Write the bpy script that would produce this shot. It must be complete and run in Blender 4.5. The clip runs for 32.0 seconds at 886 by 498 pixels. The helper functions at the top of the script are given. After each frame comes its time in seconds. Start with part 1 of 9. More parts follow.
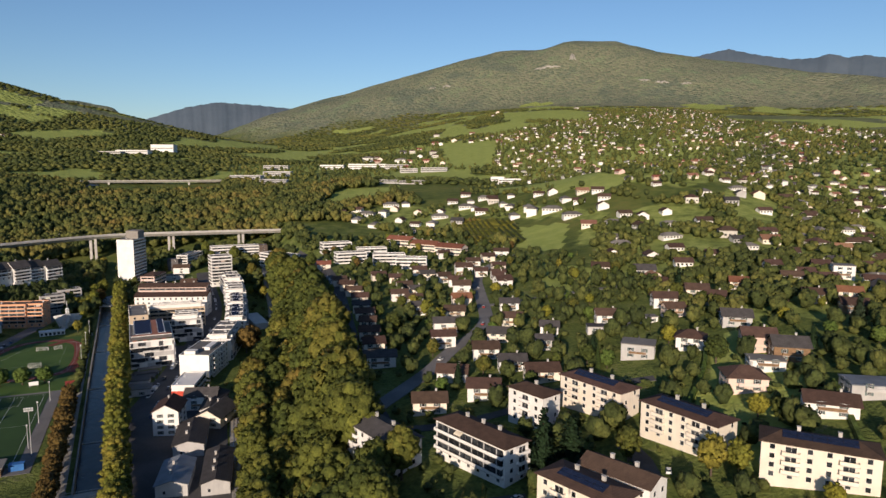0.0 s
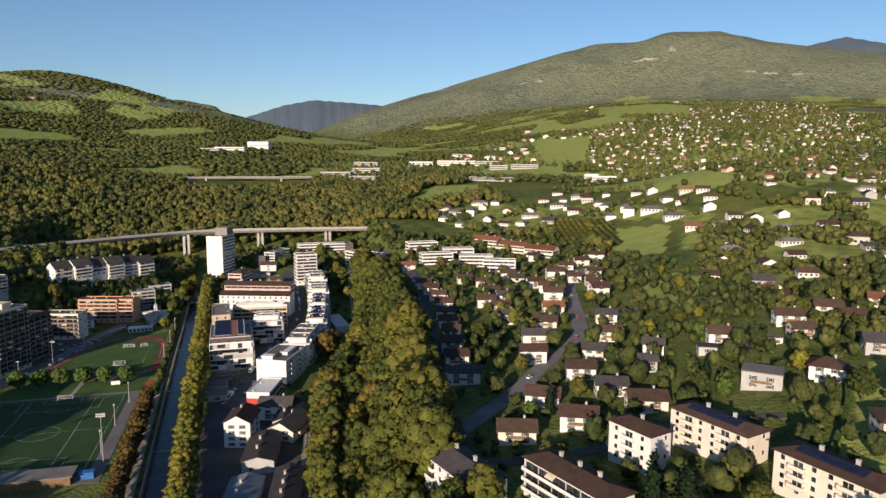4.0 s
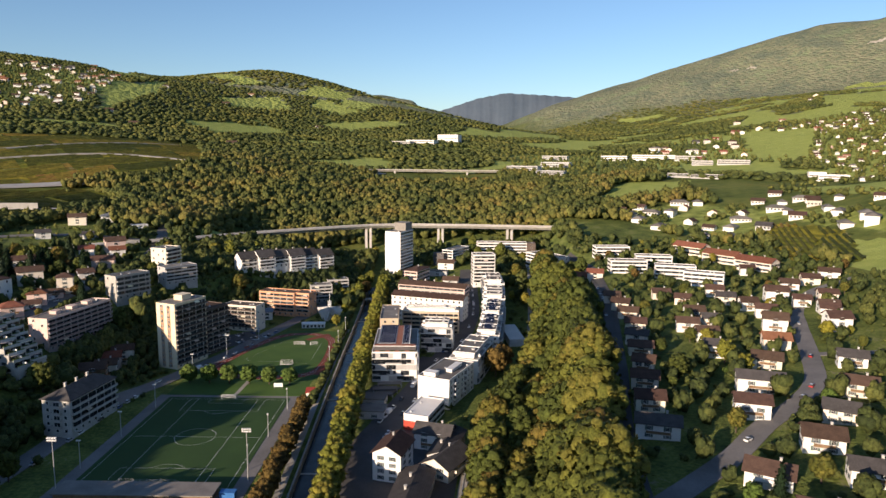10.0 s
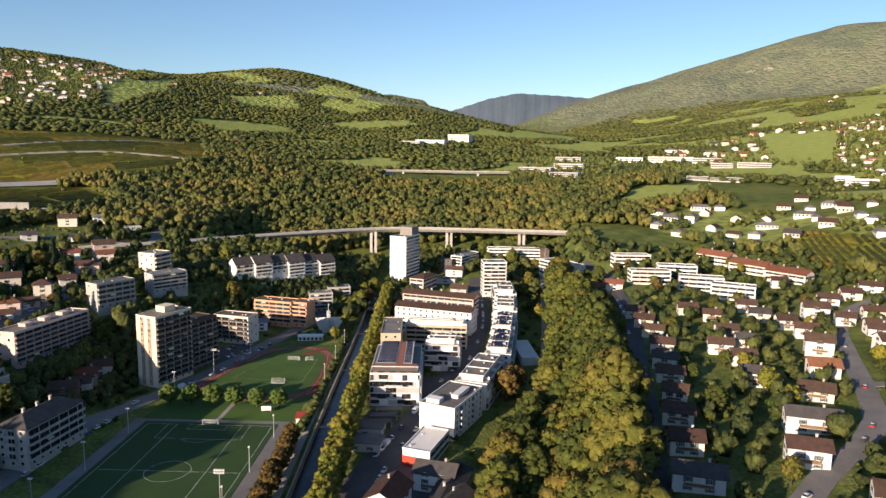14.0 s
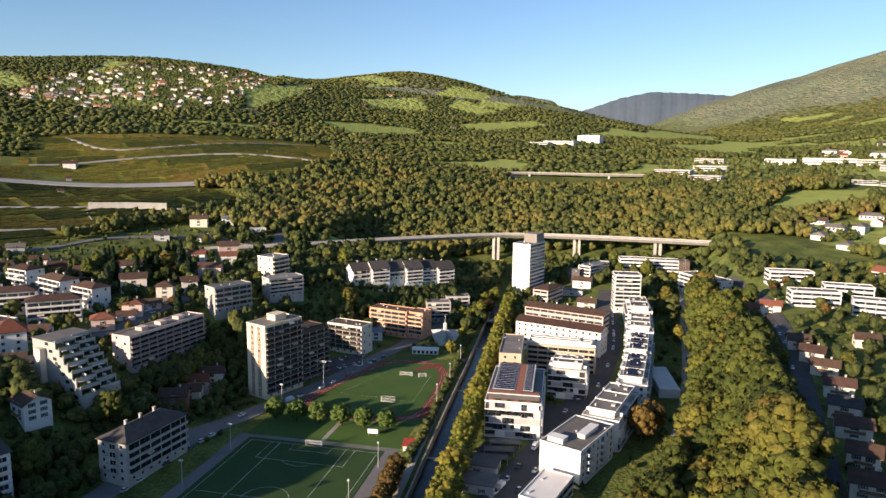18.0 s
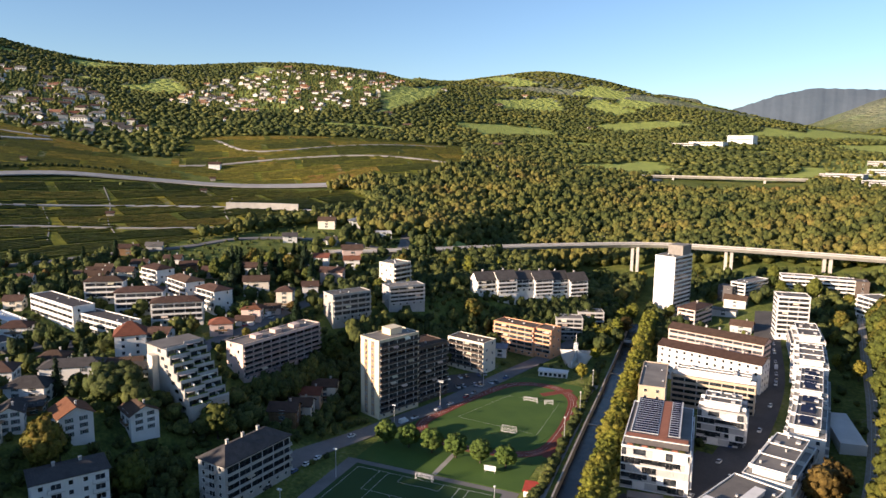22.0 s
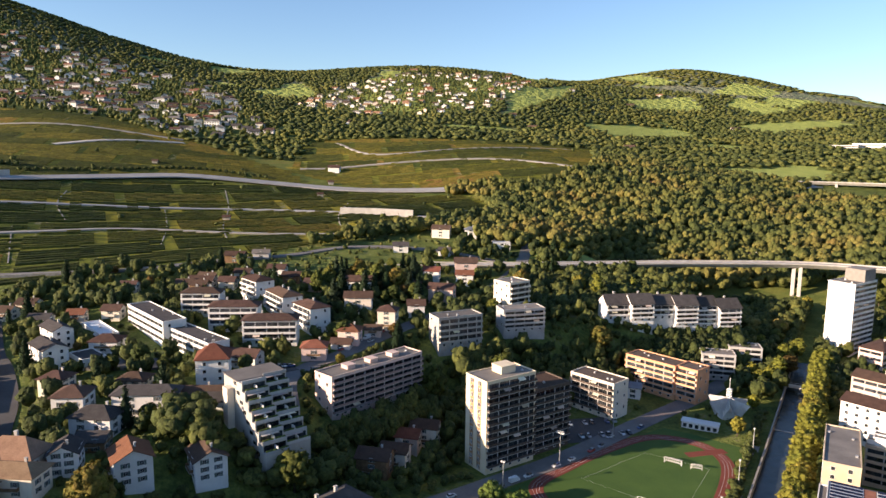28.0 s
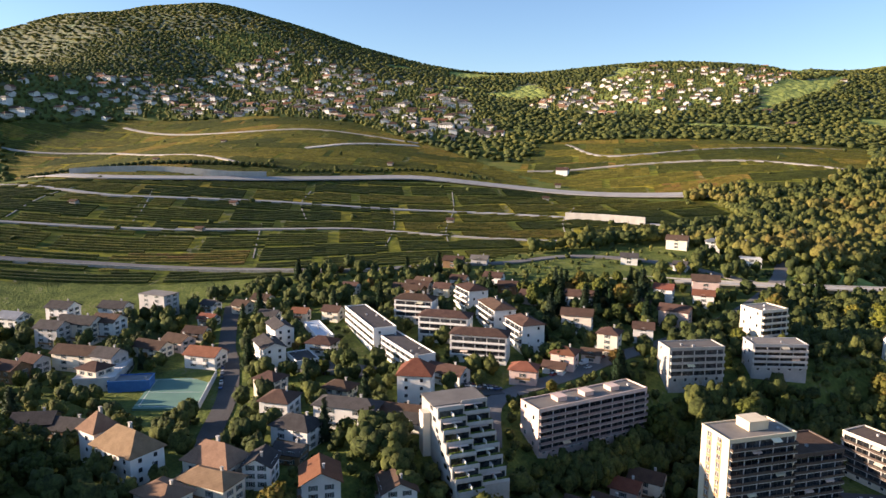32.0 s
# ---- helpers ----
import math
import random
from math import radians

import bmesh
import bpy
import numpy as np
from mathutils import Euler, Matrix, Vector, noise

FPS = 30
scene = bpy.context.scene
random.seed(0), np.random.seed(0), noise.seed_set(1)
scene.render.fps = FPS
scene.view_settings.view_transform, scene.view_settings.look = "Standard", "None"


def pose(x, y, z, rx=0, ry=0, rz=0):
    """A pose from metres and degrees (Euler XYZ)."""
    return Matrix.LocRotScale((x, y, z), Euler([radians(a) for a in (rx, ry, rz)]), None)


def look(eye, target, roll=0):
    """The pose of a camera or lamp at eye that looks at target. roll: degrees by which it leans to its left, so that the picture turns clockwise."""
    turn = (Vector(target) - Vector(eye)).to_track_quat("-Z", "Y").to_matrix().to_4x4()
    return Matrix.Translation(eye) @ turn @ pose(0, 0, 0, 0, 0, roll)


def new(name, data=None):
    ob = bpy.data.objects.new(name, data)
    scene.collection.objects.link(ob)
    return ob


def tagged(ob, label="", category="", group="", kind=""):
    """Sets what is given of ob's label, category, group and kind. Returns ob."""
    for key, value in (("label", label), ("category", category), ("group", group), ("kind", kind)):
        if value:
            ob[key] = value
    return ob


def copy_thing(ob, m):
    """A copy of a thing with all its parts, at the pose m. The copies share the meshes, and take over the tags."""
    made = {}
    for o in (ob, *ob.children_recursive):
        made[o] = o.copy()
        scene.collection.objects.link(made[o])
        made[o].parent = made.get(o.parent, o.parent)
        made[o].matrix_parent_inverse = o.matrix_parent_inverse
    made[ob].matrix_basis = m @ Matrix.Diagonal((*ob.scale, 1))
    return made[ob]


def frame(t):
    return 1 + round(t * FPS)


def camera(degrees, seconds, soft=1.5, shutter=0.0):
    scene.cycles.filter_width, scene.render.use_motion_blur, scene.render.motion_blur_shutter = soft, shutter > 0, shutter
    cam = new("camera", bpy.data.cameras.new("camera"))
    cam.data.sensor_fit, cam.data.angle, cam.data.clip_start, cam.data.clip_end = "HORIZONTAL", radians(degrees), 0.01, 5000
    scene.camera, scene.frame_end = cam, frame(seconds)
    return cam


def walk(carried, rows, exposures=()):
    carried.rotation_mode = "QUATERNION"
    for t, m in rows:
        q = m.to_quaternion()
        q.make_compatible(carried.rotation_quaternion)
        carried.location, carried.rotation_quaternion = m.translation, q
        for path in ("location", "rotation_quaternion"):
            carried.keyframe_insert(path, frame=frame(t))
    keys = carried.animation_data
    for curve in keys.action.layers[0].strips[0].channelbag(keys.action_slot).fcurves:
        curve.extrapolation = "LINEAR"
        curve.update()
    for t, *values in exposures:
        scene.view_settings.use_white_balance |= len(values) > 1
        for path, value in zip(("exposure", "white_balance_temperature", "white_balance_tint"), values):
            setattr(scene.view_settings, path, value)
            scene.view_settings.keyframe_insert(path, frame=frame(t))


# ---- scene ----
cam = camera(65.9, 32.0)
METRES, EYE, TILT, LEAN, TURN = 295.7, 134.4, 0.0, 0.0, -22.7
ROWS = [
    (0.0, 0.0, 0.0, 0.0, 0.04, -7.31, -0.3),
    (0.5, 0.0001, 0.0112, 0.0004, 1.2, -7.36, -0.27),
    (1.0, -0.0001, 0.0241, 0.0004, 2.3, -7.42, -0.27),
    (1.5, -0.0003, 0.037, 0.0007, 3.24, -7.48, -0.26),
    (2.0, -0.0007, 0.0504, 0.0009, 4.09, -7.53, -0.24),
    (2.5, -0.0013, 0.0648, 0.0008, 4.89, -7.57, -0.26),
    (3.0, -0.0018, 0.0789, 0.0013, 5.66, -7.6, -0.23),
    (3.5, -0.003, 0.0936, 0.0014, 6.48, -7.62, -0.26),
    (5.5, -0.0086, 0.1541, 0.0028, 10.81, -7.73, -0.31),
    (6.0, -0.0107, 0.1694, 0.0031, 11.56, -7.75, -0.34),
    (6.5, -0.013, 0.1848, 0.0033, 12.46, -7.77, -0.36),
    (7.0, -0.0154, 0.2, 0.0037, 13.65, -7.81, -0.39),
    (7.5, -0.0183, 0.2155, 0.0036, 14.91, -7.83, -0.42),
    (8.0, -0.0215, 0.2309, 0.0036, 16.39, -7.85, -0.45),
    (8.5, -0.025, 0.245, 0.0045, 18.33, -7.98, -0.47),
    (9.0, -0.0285, 0.2608, 0.0043, 20.29, -8.12, -0.5),
    (9.5, -0.0325, 0.2761, 0.0042, 21.99, -8.25, -0.54),
    (10.0, -0.0367, 0.2914, 0.0044, 23.26, -8.33, -0.57),
    (10.5, -0.0411, 0.3068, 0.0043, 23.96, -8.35, -0.62),
    (11.0, -0.0461, 0.3222, 0.0043, 23.97, -8.36, -0.69),
    (11.5, -0.0516, 0.3374, 0.0043, 23.97, -8.35, -0.74),
    (12.0, -0.0573, 0.3526, 0.0042, 23.97, -8.35, -0.79),
    (12.5, -0.0632, 0.3678, 0.004, 23.97, -8.33, -0.84),
    (13.0, -0.0692, 0.3828, 0.0041, 23.98, -8.32, -0.88),
    (13.5, -0.0754, 0.3979, 0.0041, 23.99, -8.32, -0.92),
    (15.5, -0.102, 0.4573, 0.0036, 26.81, -8.32, -0.92),
    (16.0, -0.1086, 0.4716, 0.0039, 28.41, -8.34, -0.87),
    (16.5, -0.1156, 0.4862, 0.0034, 30.0, -8.32, -0.85),
    (17.0, -0.1227, 0.5001, 0.0041, 31.58, -8.34, -0.82),
    (17.5, -0.13, 0.5144, 0.0035, 33.17, -8.32, -0.79),
    (18.0, -0.1375, 0.5284, 0.0039, 34.73, -8.35, -0.76),
    (18.5, -0.1452, 0.5418, 0.0045, 36.22, -8.37, -0.74),
    (19.0, -0.1536, 0.5558, 0.004, 37.7, -8.37, -0.74),
    (19.5, -0.1623, 0.5691, 0.0043, 39.21, -8.39, -0.74),
    (20.0, -0.1712, 0.5825, 0.0041, 40.72, -8.39, -0.74),
    (20.5, -0.1799, 0.596, 0.0042, 42.07, -8.38, -0.74),
    (21.0, -0.1889, 0.6092, 0.0043, 42.2, -8.36, -0.77),
    (21.5, -0.1992, 0.622, 0.0043, 42.22, -8.35, -0.81),
    (22.0, -0.2115, 0.6322, 0.0039, 45.82, -8.37, -0.74),
    (22.5, -0.2204, 0.6437, 0.0047, 50.95, -8.41, -0.63),
    (23.0, -0.229, 0.6577, 0.0049, 52.77, -8.4, -0.62),
    (23.5, -0.2402, 0.6695, 0.005, 52.77, -8.38, -0.67),
    (24.0, -0.2516, 0.6809, 0.005, 52.78, -8.37, -0.7),
    (24.5, -0.2634, 0.692, 0.0052, 52.78, -8.36, -0.72),
    (26.5, -0.3133, 0.7345, 0.0051, 52.91, -8.29, -0.78),
    (27.0, -0.3258, 0.7445, 0.0051, 53.71, -8.28, -0.76),
    (27.5, -0.3384, 0.7545, 0.0051, 54.92, -8.29, -0.73),
    (28.0, -0.351, 0.7645, 0.005, 56.18, -8.28, -0.69),
    (28.5, -0.3622, 0.7744, 0.0051, 56.46, -8.27, -0.68),
    (29.0, -0.3763, 0.783, 0.0049, 57.18, -8.26, -0.67),
    (29.5, -0.3895, 0.7918, 0.0048, 60.08, -8.27, -0.59),
    (30.0, -0.4024, 0.8008, 0.0048, 63.14, -8.28, -0.5),
    (30.5, -0.4152, 0.8098, 0.0049, 65.97, -8.29, -0.43),
    (31.0, -0.4284, 0.818, 0.005, 68.69, -8.3, -0.37),
    (31.5, -0.442, 0.8255, 0.0052, 72.14, -8.31, -0.31),
    (32.0, -0.4555, 0.8339, 0.0054, 75.34, -8.3, -0.26),
]
walk(cam, [(t, pose(0, 0, EYE, TILT, LEAN, TURN) @ pose(METRES * x, METRES * y, METRES * z, 90 + pitch, roll, yaw)) for t, x, y, z, yaw, pitch, roll in ROWS], [(0.0, 0.24, 6000, 13), (9.0, 0.68, 6250, 14), (19.0, 1.04, 6400, 15), (23.0, 1.18, 6450, 16), (28.0, 1.32, 6550, 17), (32.0, 1.42, 6550, 17)])

# ---- sky and sun ----
SUN_AZ, SUN_EL = 233.0, 14.0          # the sun's bearing in the plan (degrees from +x) and height
world = bpy.data.worlds.new("world")
scene.world = world
world.use_nodes = True
wn = world.node_tree
sky = wn.nodes.new("ShaderNodeTexSky")
sky.sky_type, sky.sun_disc = "NISHITA", False
sky.sun_elevation, sky.sun_rotation = radians(SUN_EL), radians(90 - SUN_AZ)
sky.altitude, sky.air_density, sky.dust_density, sky.ozone_density = 400, 1.0, 0.3, 3.2
wn.nodes["Background"].inputs[1].default_value = 0.087
wn.links.new(sky.outputs[0], wn.nodes["Background"].inputs[0])
sun = new("sun", bpy.data.lights.new("sun", "SUN"))
sun.data.energy, sun.data.angle, sun.data.color = 5.0, radians(0.6), (1.0, 0.79, 0.57)
_a, _e = radians(SUN_AZ), radians(SUN_EL)
sun.matrix_world = look((math.cos(_a) * math.cos(_e) * 900, math.sin(_a) * math.cos(_e) * 900, math.sin(_e) * 900), (0, 0, 0))


# ---- materials ----
def nodes_of(name):
    m = bpy.data.materials.new(name)
    m.use_nodes = True
    return m, m.node_tree, m.node_tree.nodes["Principled BSDF"]


def link(nt, a, b):
    nt.links.new(a, b)


def noise_at(nt, scale, detail=4.0, vec=None, rough=0.55):
    n = nt.nodes.new("ShaderNodeTexNoise")
    n.inputs["Scale"].default_value, n.inputs["Detail"].default_value, n.inputs["Roughness"].default_value = scale, detail, rough
    if vec is None:
        vec = nt.nodes.new("ShaderNodeNewGeometry").outputs["Position"]
    link(nt, vec, n.inputs["Vector"])
    return n.outputs["Fac"]


def ramp(nt, fac, stops):
    r = nt.nodes.new("ShaderNodeValToRGB")
    while len(r.color_ramp.elements) < len(stops):
        r.color_ramp.elements.new(0.5)
    for el, (p, c) in zip(r.color_ramp.elements, stops):
        el.position, el.color = p, (*c, 1)
    link(nt, fac, r.inputs[0])
    return r.outputs[0]


def mixc(nt, fac, a, b, mode="MIX"):
    n = nt.nodes.new("ShaderNodeMix")
    n.data_type, n.blend_type = "RGBA", mode
    for sock, v in ((n.inputs[0], fac), (n.inputs[6], a), (n.inputs[7], b)):
        if isinstance(v, (int, float)):
            sock.default_value = v
        elif isinstance(v, tuple):
            sock.default_value = (*v, 1)
        else:
            link(nt, v, sock)
    return n.outputs[2]


def math_n(nt, op, a, b=0.0, clamp=False):
    n = nt.nodes.new("ShaderNodeMath")
    n.operation, n.use_clamp = op, clamp
    for sock, v in zip(n.inputs, (a, b)):
        if isinstance(v, (int, float)):
            sock.default_value = v
        else:
            link(nt, v, sock)
    return n.outputs[0]


def bump_n(nt, bsdf, height, strength, dist):
    b = nt.nodes.new("ShaderNodeBump")
    b.inputs["Strength"].default_value, b.inputs["Distance"].default_value = strength, dist
    link(nt, height, b.inputs["Height"])
    link(nt, b.outputs[0], bsdf.inputs["Normal"])


def hue_by_object(nt, col, dv=0.25, dh=0.02):
    """Shift brightness and hue a little from object to object."""
    info = nt.nodes.new("ShaderNodeObjectInfo")
    h = nt.nodes.new("ShaderNodeHueSaturation")
    link(nt, col, h.inputs["Color"])
    link(nt, math_n(nt, "ADD", math_n(nt, "MULTIPLY", info.outputs["Random"], 2 * dv), 1 - dv), h.inputs["Value"])
    r2 = math_n(nt, "FRACT", math_n(nt, "MULTIPLY", info.outputs["Random"], 7.31))
    link(nt, math_n(nt, "ADD", math_n(nt, "MULTIPLY", r2, 2 * dh), 0.5 - dh), h.inputs["Hue"])
    return h.outputs[0]


def surface(name, a, b, scale=0.3, rough=0.85, fine=6.0, bump=0.15, dist=0.05, metal=0.0, dv=0.0, dh=0.0, spec=0.3, streak=0.0):
    """A weathered surface: two tones, mottled at two scales, with fine relief."""
    m, nt, p = nodes_of(name)
    n1 = noise_at(nt, scale, 3.0)
    n2 = noise_at(nt, fine, 4.0)
    fac = math_n(nt, "ADD", math_n(nt, "MULTIPLY", n1, 0.65), math_n(nt, "MULTIPLY", n2, 0.35))
    col = ramp(nt, fac, ((0.34, a), (0.66, b)))
    if streak:
        mp = nt.nodes.new("ShaderNodeMapping")
        mp.inputs["Scale"].default_value = (1.6, 1.6, 0.12)
        link(nt, nt.nodes.new("ShaderNodeNewGeometry").outputs["Position"], mp.inputs["Vector"])
        st = noise_at(nt, 1.2, 3.0, mp.outputs[0])
        dark = tuple(c * 0.62 for c in a)
        col = mixc(nt, math_n(nt, "MULTIPLY", math_n(nt, "SUBTRACT", st, 0.5, True), streak * 4, True), col, dark)
    if dv or dh:
        col = hue_by_object(nt, col, dv, dh)
    link(nt, col, p.inputs["Base Color"])
    p.inputs["Roughness"].default_value, p.inputs["Metallic"].default_value = rough, metal
    p.inputs["Specular IOR Level"].default_value = spec
    if bump:
        bump_n(nt, p, n2, bump, dist)
    return m


def tiled(name, a, b, dv=0.2, dh=0.012):
    """Clay roof tiles: courses as ripples, patchy weathering."""
    m, nt, p = nodes_of(name)
    tc = nt.nodes.new("ShaderNodeTexCoord")
    n1, n2 = noise_at(nt, 0.35, 4.0), noise_at(nt, 3.0, 3.0)
    col = ramp(nt, math_n(nt, "ADD", math_n(nt, "MULTIPLY", n1, 0.5), math_n(nt, "MULTIPLY", n2, 0.5)), ((0.35, a), (0.65, b)))
    w = nt.nodes.new("ShaderNodeTexWave")
    w.wave_type, w.bands_direction = "BANDS", "Z"
    w.inputs["Scale"].default_value, w.inputs["Distortion"].default_value = 1.6, 0.6
    link(nt, tc.outputs["Object"], w.inputs["Vector"])
    col = mixc(nt, math_n(nt, "MULTIPLY", w.outputs["Fac"], 0.25), col, tuple(c * 0.6 for c in a))
    link(nt, hue_by_object(nt, col, dv, dh), p.inputs["Base Color"])
    p.inputs["Roughness"].default_value, p.inputs["Specular IOR Level"].default_value = 0.88, 0.12
    bump_n(nt, p, w.outputs["Fac"], 0.4, 0.06)
    return m


def foliage(name, stops, by="object", grain=0.9):
    """Leaves: tones by object (or by the tree's tint value) and by clump."""
    m, nt, p = nodes_of(name)
    geo = nt.nodes.new("ShaderNodeNewGeometry")
    if by == "object":
        f = nt.nodes.new("ShaderNodeObjectInfo").outputs["Random"]
    else:
        at = nt.nodes.new("ShaderNodeAttribute")
        at.attribute_name = "tint"
        f = at.outputs["Fac"]
    isl = geo.outputs["Random Per Island"]
    v = math_n(nt, "ADD", math_n(nt, "MULTIPLY", f, 0.82), math_n(nt, "MULTIPLY", isl, 0.18))
    col = ramp(nt, v, stops)
    h = nt.nodes.new("ShaderNodeHueSaturation")
    link(nt, col, h.inputs["Color"])
    h.inputs["Saturation"].default_value = 0.97 if by == "object" else 0.94
    link(nt, math_n(nt, "ADD", math_n(nt, "MULTIPLY", isl, 0.30), 0.85), h.inputs["Value"])
    # leafy grain: shade of the gaps and light on the sprays, put into the colour
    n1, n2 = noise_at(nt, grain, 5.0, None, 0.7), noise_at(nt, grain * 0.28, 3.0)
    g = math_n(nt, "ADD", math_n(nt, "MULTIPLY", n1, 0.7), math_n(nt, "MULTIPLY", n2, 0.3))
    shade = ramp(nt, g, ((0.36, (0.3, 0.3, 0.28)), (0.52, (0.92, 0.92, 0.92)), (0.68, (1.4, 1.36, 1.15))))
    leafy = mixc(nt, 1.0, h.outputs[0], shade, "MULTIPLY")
    bump_n(nt, p, n1, 0.9, 0.8 / grain)
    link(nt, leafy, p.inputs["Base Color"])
    p.inputs["Roughness"].default_value = 0.75
    p.inputs["Specular IOR Level"].default_value = 0.15
    # thin leaves let some light through
    tr = nt.nodes.new("ShaderNodeBsdfTranslucent")
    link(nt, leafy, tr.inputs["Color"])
    mx = nt.nodes.new("ShaderNodeMixShader")
    mx.inputs[0].default_value = 0.13
    link(nt, p.outputs[0], mx.inputs[1])
    link(nt, tr.outputs[0], mx.inputs[2])
    link(nt, mx.outputs[0], nt.nodes["Material Output"].inputs[0])
    return m


M_WHITE = surface("white_render", (0.66, 0.64, 0.60), (0.80, 0.785, 0.745), 0.2, streak=0.12, dv=0.06)
M_CREAM = surface("cream_render", (0.66, 0.59, 0.48), (0.78, 0.71, 0.59), 0.2, streak=0.15, dv=0.08, dh=0.01)
M_BEIGE = surface("beige_render", (0.66, 0.55, 0.38), (0.76, 0.66, 0.48), 0.2, streak=0.12)
M_PINK = surface("pink_render", (0.60, 0.45, 0.38), (0.70, 0.55, 0.47), 0.2, streak=0.15, dv=0.08, dh=0.01)
M_ORANGE = surface("orange_render", (0.62, 0.30, 0.16), (0.70, 0.38, 0.22), 0.2, streak=0.1)
M_GREYW = surface("grey_render", (0.38, 0.37, 0.36), (0.50, 0.49, 0.47), 0.2, streak=0.2, dv=0.12)
M_DARKW = surface("dark_cladding", (0.07, 0.065, 0.065), (0.12, 0.11, 0.11), 0.4)
M_CONC = surface("concrete", (0.36, 0.34, 0.31), (0.52, 0.50, 0.46), 0.15, streak=0.25)
M_TILE_B = tiled("brown_tiles", (0.062, 0.04, 0.031), (0.118, 0.074, 0.055))
M_TILE_O = tiled("orange_tiles", (0.16, 0.066, 0.04), (0.25, 0.108, 0.066), 0.2)
M_TILE_T = tiled("old_tan_tiles", (0.19, 0.12, 0.075), (0.31, 0.205, 0.13), 0.15)
M_SLATE = tiled("grey_slate", (0.05, 0.046, 0.045), (0.095, 0.088, 0.085), 0.2)
M_FLAT = surface("flat_roof_gravel", (0.12, 0.11, 0.10), (0.20, 0.185, 0.165), 0.12, fine=2.0, dv=0.3)
M_ROADP = surface("pale_motorway_concrete", (0.26, 0.255, 0.25), (0.36, 0.355, 0.345), 0.08, fine=1.2, bump=0.05)
M_DARKF = surface("window_frame_dark", (0.10, 0.095, 0.09), (0.16, 0.15, 0.14), 2.0)
M_ROCK = surface("pale_limestone", (0.22, 0.205, 0.175), (0.36, 0.34, 0.30), 0.03, fine=0.3, bump=0.5, dist=1.0)
M_FLATL = surface("pale_roof_sheet", (0.66, 0.64, 0.60), (0.78, 0.76, 0.72), 0.12, fine=2.0)
M_METAL = surface("grey_metal_roof", (0.12, 0.135, 0.155), (0.20, 0.22, 0.25), 0.2, rough=0.6, metal=0.0, dv=0.15)
M_ASPH = surface("asphalt", (0.055, 0.053, 0.052), (0.105, 0.10, 0.097), 0.06, fine=1.2, bump=0.05)
M_ASPHL = surface("worn_asphalt", (0.13, 0.125, 0.12), (0.21, 0.20, 0.19), 0.08, fine=1.2, bump=0.05)
M_PAVE = surface("paving", (0.26, 0.245, 0.22), (0.38, 0.355, 0.32), 0.1, fine=1.5, bump=0.05)
M_STONE = surface("stone_wall", (0.24, 0.22, 0.19), (0.42, 0.39, 0.34), 0.5, fine=2.5, bump=0.5)
M_LINE = surface("white_paint", (0.66, 0.66, 0.64), (0.80, 0.80, 0.78), 0.5)
M_TURF = surface("artificial_turf", (0.024, 0.056, 0.012), (0.035, 0.076, 0.016), 0.05, fine=3.0)
M_LAWN = surface("mown_grass", (0.04, 0.088, 0.014), (0.068, 0.125, 0.022), 0.05, fine=2.0)
M_TRACK = surface("red_running_track", (0.15, 0.038, 0.026), (0.21, 0.055, 0.036), 0.1, fine=3.0)
M_COURT = surface("green_sports_court", (0.10, 0.20, 0.16), (0.14, 0.26, 0.20), 0.1, fine=3.0)
M_SOLAR = surface("solar_glass", (0.008, 0.012, 0.03), (0.02, 0.025, 0.05), 0.6, rough=0.15, spec=0.6, bump=0)
M_BARK = surface("bark", (0.05, 0.035, 0.025), (0.11, 0.085, 0.06), 2.0, fine=8.0, bump=0.5)
M_FRAME = surface("window_frame_white", (0.62, 0.61, 0.58), (0.74, 0.73, 0.70), 2.0)
M_STEEL = surface("galvanised_steel", (0.40, 0.41, 0.42), (0.55, 0.56, 0.57), 1.0, rough=0.5, metal=0.6)
M_SHUTTER = surface("wooden_shutter", (0.07, 0.10, 0.10), (0.13, 0.16, 0.15), 2.0, dv=0.3, dh=0.06)
M_RED = surface("red_panel", (0.40, 0.05, 0.03), (0.52, 0.08, 0.05), 0.4)
M_BLUE = surface("blue_panel", (0.03, 0.12, 0.34), (0.05, 0.17, 0.42), 0.4, rough=0.5)
M_WOOD = surface("weathered_wood", (0.14, 0.085, 0.045), (0.26, 0.165, 0.09), 0.8, fine=4.0)
M_BROWNP = surface("brown_balcony_panel", (0.075, 0.055, 0.045), (0.13, 0.10, 0.08), 0.8, dv=0.15)
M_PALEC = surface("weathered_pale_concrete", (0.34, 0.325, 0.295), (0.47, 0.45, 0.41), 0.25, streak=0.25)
M_MAUVE = surface("mauve_balcony_panel", (0.23, 0.17, 0.165), (0.31, 0.24, 0.23), 0.8)
M_OCHRE = surface("ochre_panel", (0.36, 0.20, 0.10), (0.46, 0.27, 0.14), 0.6)
M_SAND = surface("sand_render", (0.46, 0.36, 0.25), (0.58, 0.47, 0.34), 0.2, streak=0.15)
M_BROWNG = surface("brown_grey_cladding", (0.20, 0.18, 0.16), (0.28, 0.26, 0.23), 0.4)
M_PALEB = surface("pale_blue_sheet", (0.40, 0.47, 0.54), (0.52, 0.58, 0.64), 0.2, rough=0.5)
M_DECK = surface("red_terrace_boards", (0.26, 0.10, 0.06), (0.36, 0.15, 0.09), 0.5)
M_AWNING = surface("canvas_awning", (0.55, 0.46, 0.36), (0.70, 0.62, 0.50), 0.6, dv=0.35, dh=0.05)


